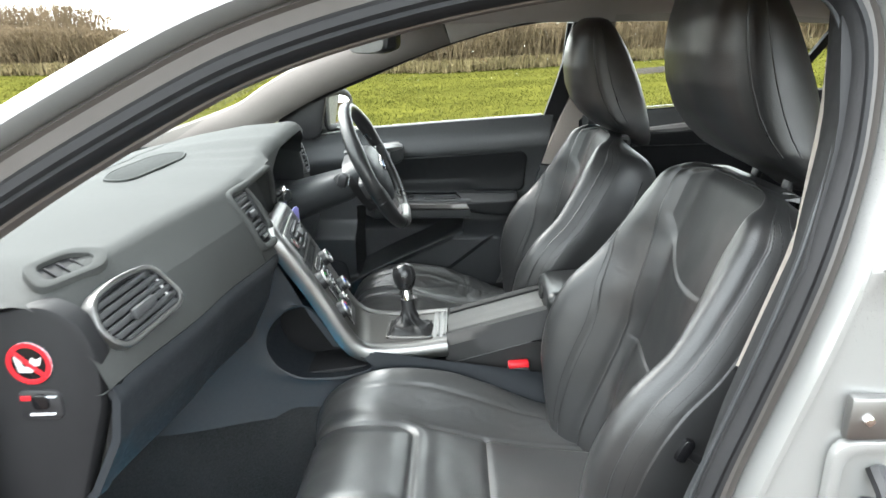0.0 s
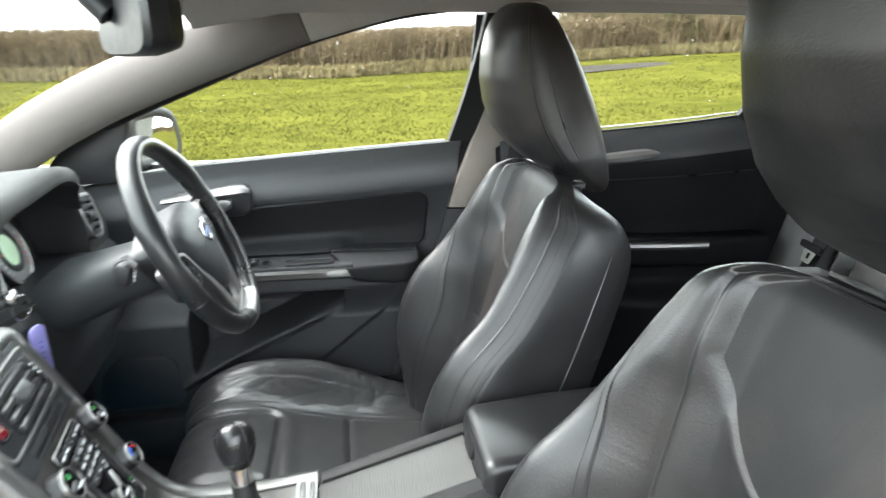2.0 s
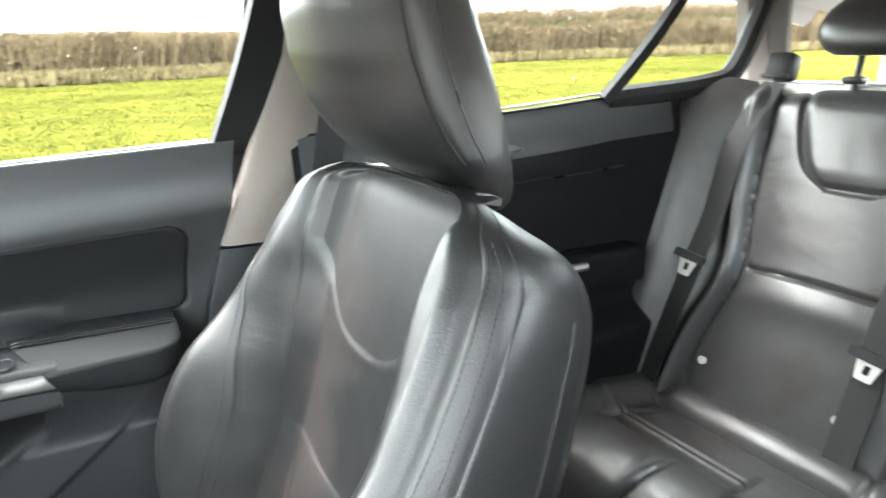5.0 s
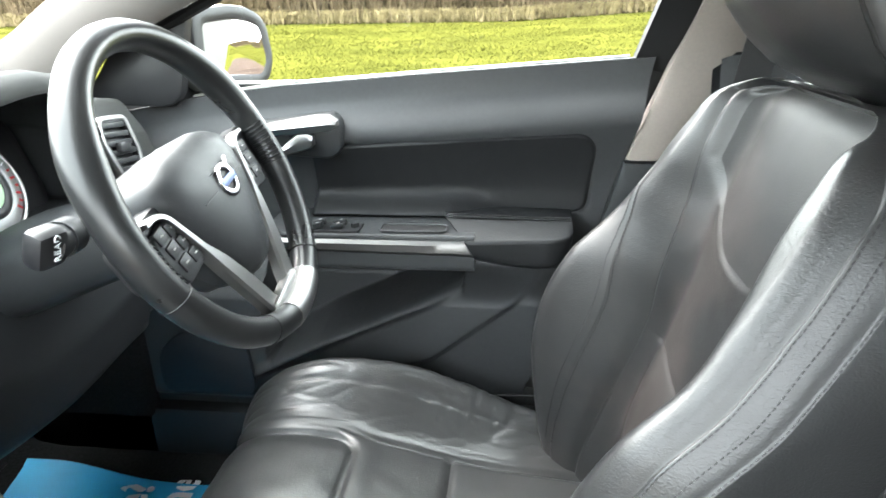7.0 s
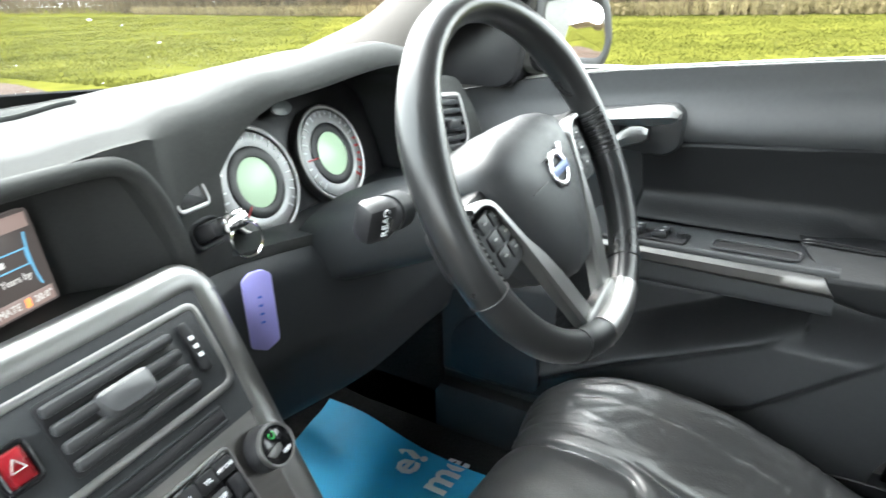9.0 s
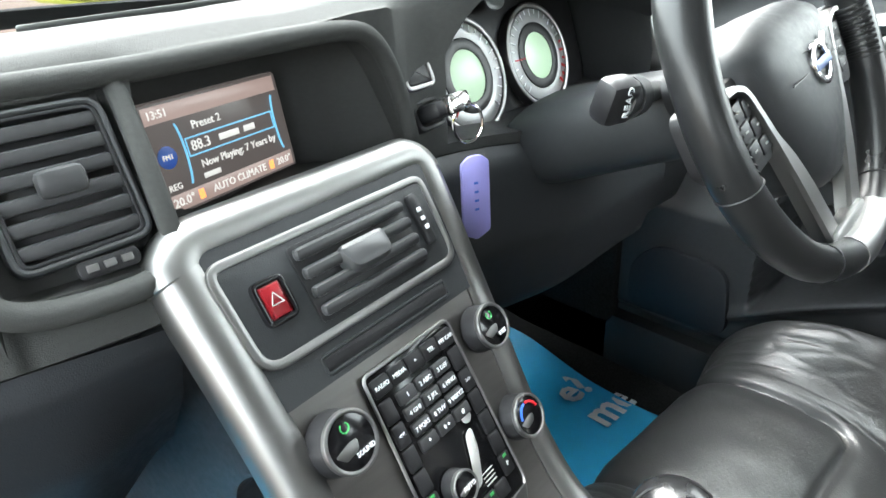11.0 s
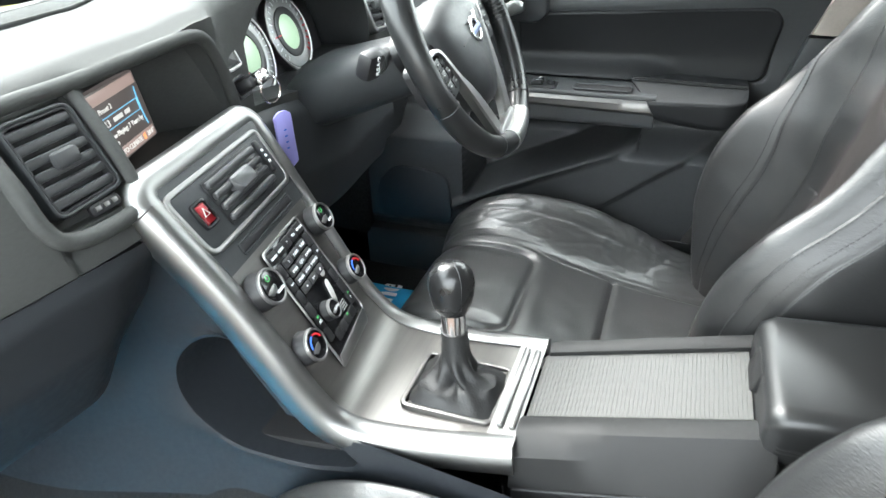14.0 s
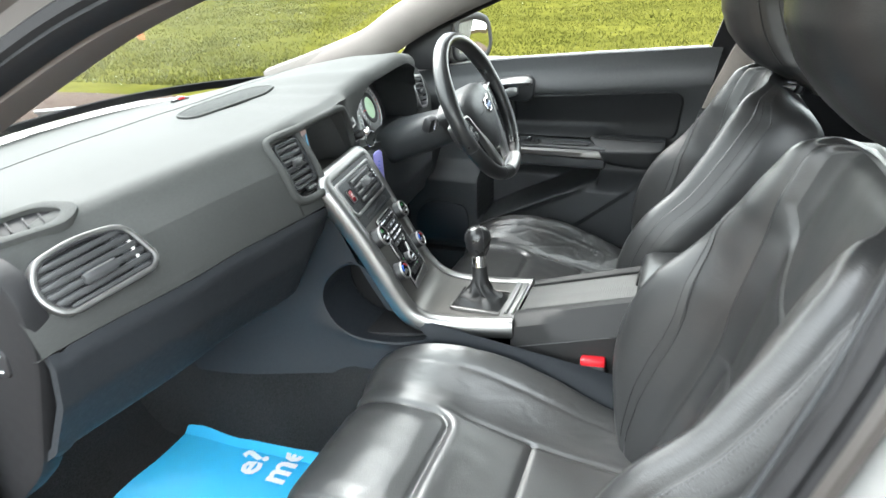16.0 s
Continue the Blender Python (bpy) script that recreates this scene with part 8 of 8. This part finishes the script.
vis = thing("sun_visor", "grey fabric sun visor folded up", "sun visor")
part("flap", slab(rounded([(-0.19, -0.075), (0.19, -0.075), (0.19, 0.075), (-0.19, 0.075)], 0.03, 5), 0.018, frame_of((0.02, 0.36, 1.312), (0.05, 1, -0.10), (1, 0, 0.2)), 0.006), HEADLINER, vis)

# paper mats
def paper(cx, cy, w, l, label, seed):
    p = thing("paper_mat", label, "paper mat", group="paper mats")
    fz = lambda x, y: floor_z(x, y) + 0.012 + 0.010 * noise.noise((x * 7, y * 7, seed)) + 0.035 * step(0.06, 0.20, y - cy) * (cy > 0) * step(-0.50, -0.70, x)
    part("sheet", sheet(lambda u, v: Vector((cx + u * l / 2, cy + v * w / 2, fz(cx + u * l / 2, cy + v * w / 2))), span(-1, 1, 30), span(-1, 1, 24), 0.0012), PAPER, p, "blue printed paper")
    for k, (wd, x, y) in enumerate((("e?", -0.02, 0.165), ("me", 0.055, 0.175))):
        X, Y = cx + x, cy + y
        writing("mat_word", wd, 0.085, frame_of((X, Y, fz(X, Y) + 0.006), (0, 1, 0), (-1, 0, 0)), WHITE, p, "CENTER", 0.0006, bold=0.002)
    return p


paper(-0.50, -0.385, 0.44, 0.46, "blue paper floor mat with white words in the passenger footwell", 1)
paper(-0.515, 0.425, 0.41, 0.50, "blue paper floor mat with white words in the driver footwell", 2)
for y in (0.34, 0.54):
    ped = thing("pedal", "black ribbed foot pedal", "pedal", group="pedals")
    part("pad", box((0.020, 0.052, 0.105), (-0.76, y, 0.368), (0, 28, 0), 0.010), RUBBER, ped)
    for k in range(4):
        part("rib", box((0.004, 0.042, 0.006), (-0.7395 - 0.011 * k, y, 0.338 + 0.021 * k), (0, 28, 0), 0.0015), RUBBER, ped)
    part("arm", tube(curve([(-0.775, y, 0.39), (-0.81, y, 0.48), (-0.82, y, 0.62)], 6), 0.009, 8), BLACK, ped)

# lap belt lying between the driver's seat and the door
strap = thing("seat_belt", "black lap belt webbing beside the driver's seat", "seat belt")
path = curve([(0.035, 0.652, 0.446), (0.095, 0.658, 0.450), (0.160, 0.656, 0.456), (0.235, 0.648, 0.456)], 8)
part("webbing", sweep(path, [(-0.0012, -0.017), (0.0012, -0.017), (0.0012, 0.017), (-0.0012, 0.017)], up=(0, -0.5, 0.86)), WEBBING, strap)
part("anchor", box((0.050, 0.010, 0.034), (0.232, 0.648, 0.458), (0, -18, 0), 0.004), BLACK, strap)
part("anchor_bolt", tube([(0.236, 0.640, 0.459), (0.236, 0.646, 0.459)], 0.008, 12), SATIN, strap)


# raindrops on the glass
def drops(place, count, seed, label):
    rnd = random.Random(seed)
    ico = bmesh.new()
    bmesh.ops.create_icosphere(ico, subdivisions=1, radius=1.0)
    iv = [v.co.copy() for v in ico.verts]
    it = [[v.index for v in f.verts] for f in ico.faces]
    ico.free()
    vs, fs = [], []
    for _ in range(count):
        m = place(rnd)
        r = rnd.uniform(0.0006, 0.0013) * (1 + 0.8 * (rnd.random() < 0.12))
        sx_, sy_ = r * rnd.uniform(1.0, 2.0), r * rnd.uniform(0.7, 1.2)
        i = len(vs)
        vs += [tuple(m @ Vector((v.x * sx_, v.y * sy_, v.z * r * 0.5))) for v in iv]
        fs += [[q + i for q in f] for f in it]
    me = bpy.data.meshes.new("raindrops")
    me.from_pydata(vs, [], fs)
    me.materials.append(DROP)
    for f in me.polygons:
        f.use_smooth = True
    return tagged(new("raindrops", me), label, "raindrops", kind="stuff")


def on_far(x0, x1, z0, z1, yf):
    def f(rnd):
        x, z = rnd.uniform(x0, x1), z0 + (z1 - z0) * rnd.random() ** 0.7
        return frame_of((x, yf(z) + 0.001, z), (1, 0, 0.15), (0, -0.38, 1))
    return f


def on_screen(rnd):
    u, v = rnd.uniform(-0.2, 0.95), rnd.uniform(0.05, 0.55)
    return frame_of(screen_pt(u, v) + Vector((-0.001, 0, 0.002)), (0, 1, 0), (0.9, 0, 0.43))


drops(on_far(-0.36, 0.33, 1.06, 1.25, gy), 60, 5, "raindrops on the driver's window")
drops(on_far(0.48, 1.05, 1.08, 1.26, lambda z: 0.665 - 0.42 * max(0.0, z - 1.0)), 40, 6, "raindrops on the rear door window")
drops(on_screen, 90, 7, "raindrops on the windscreen")
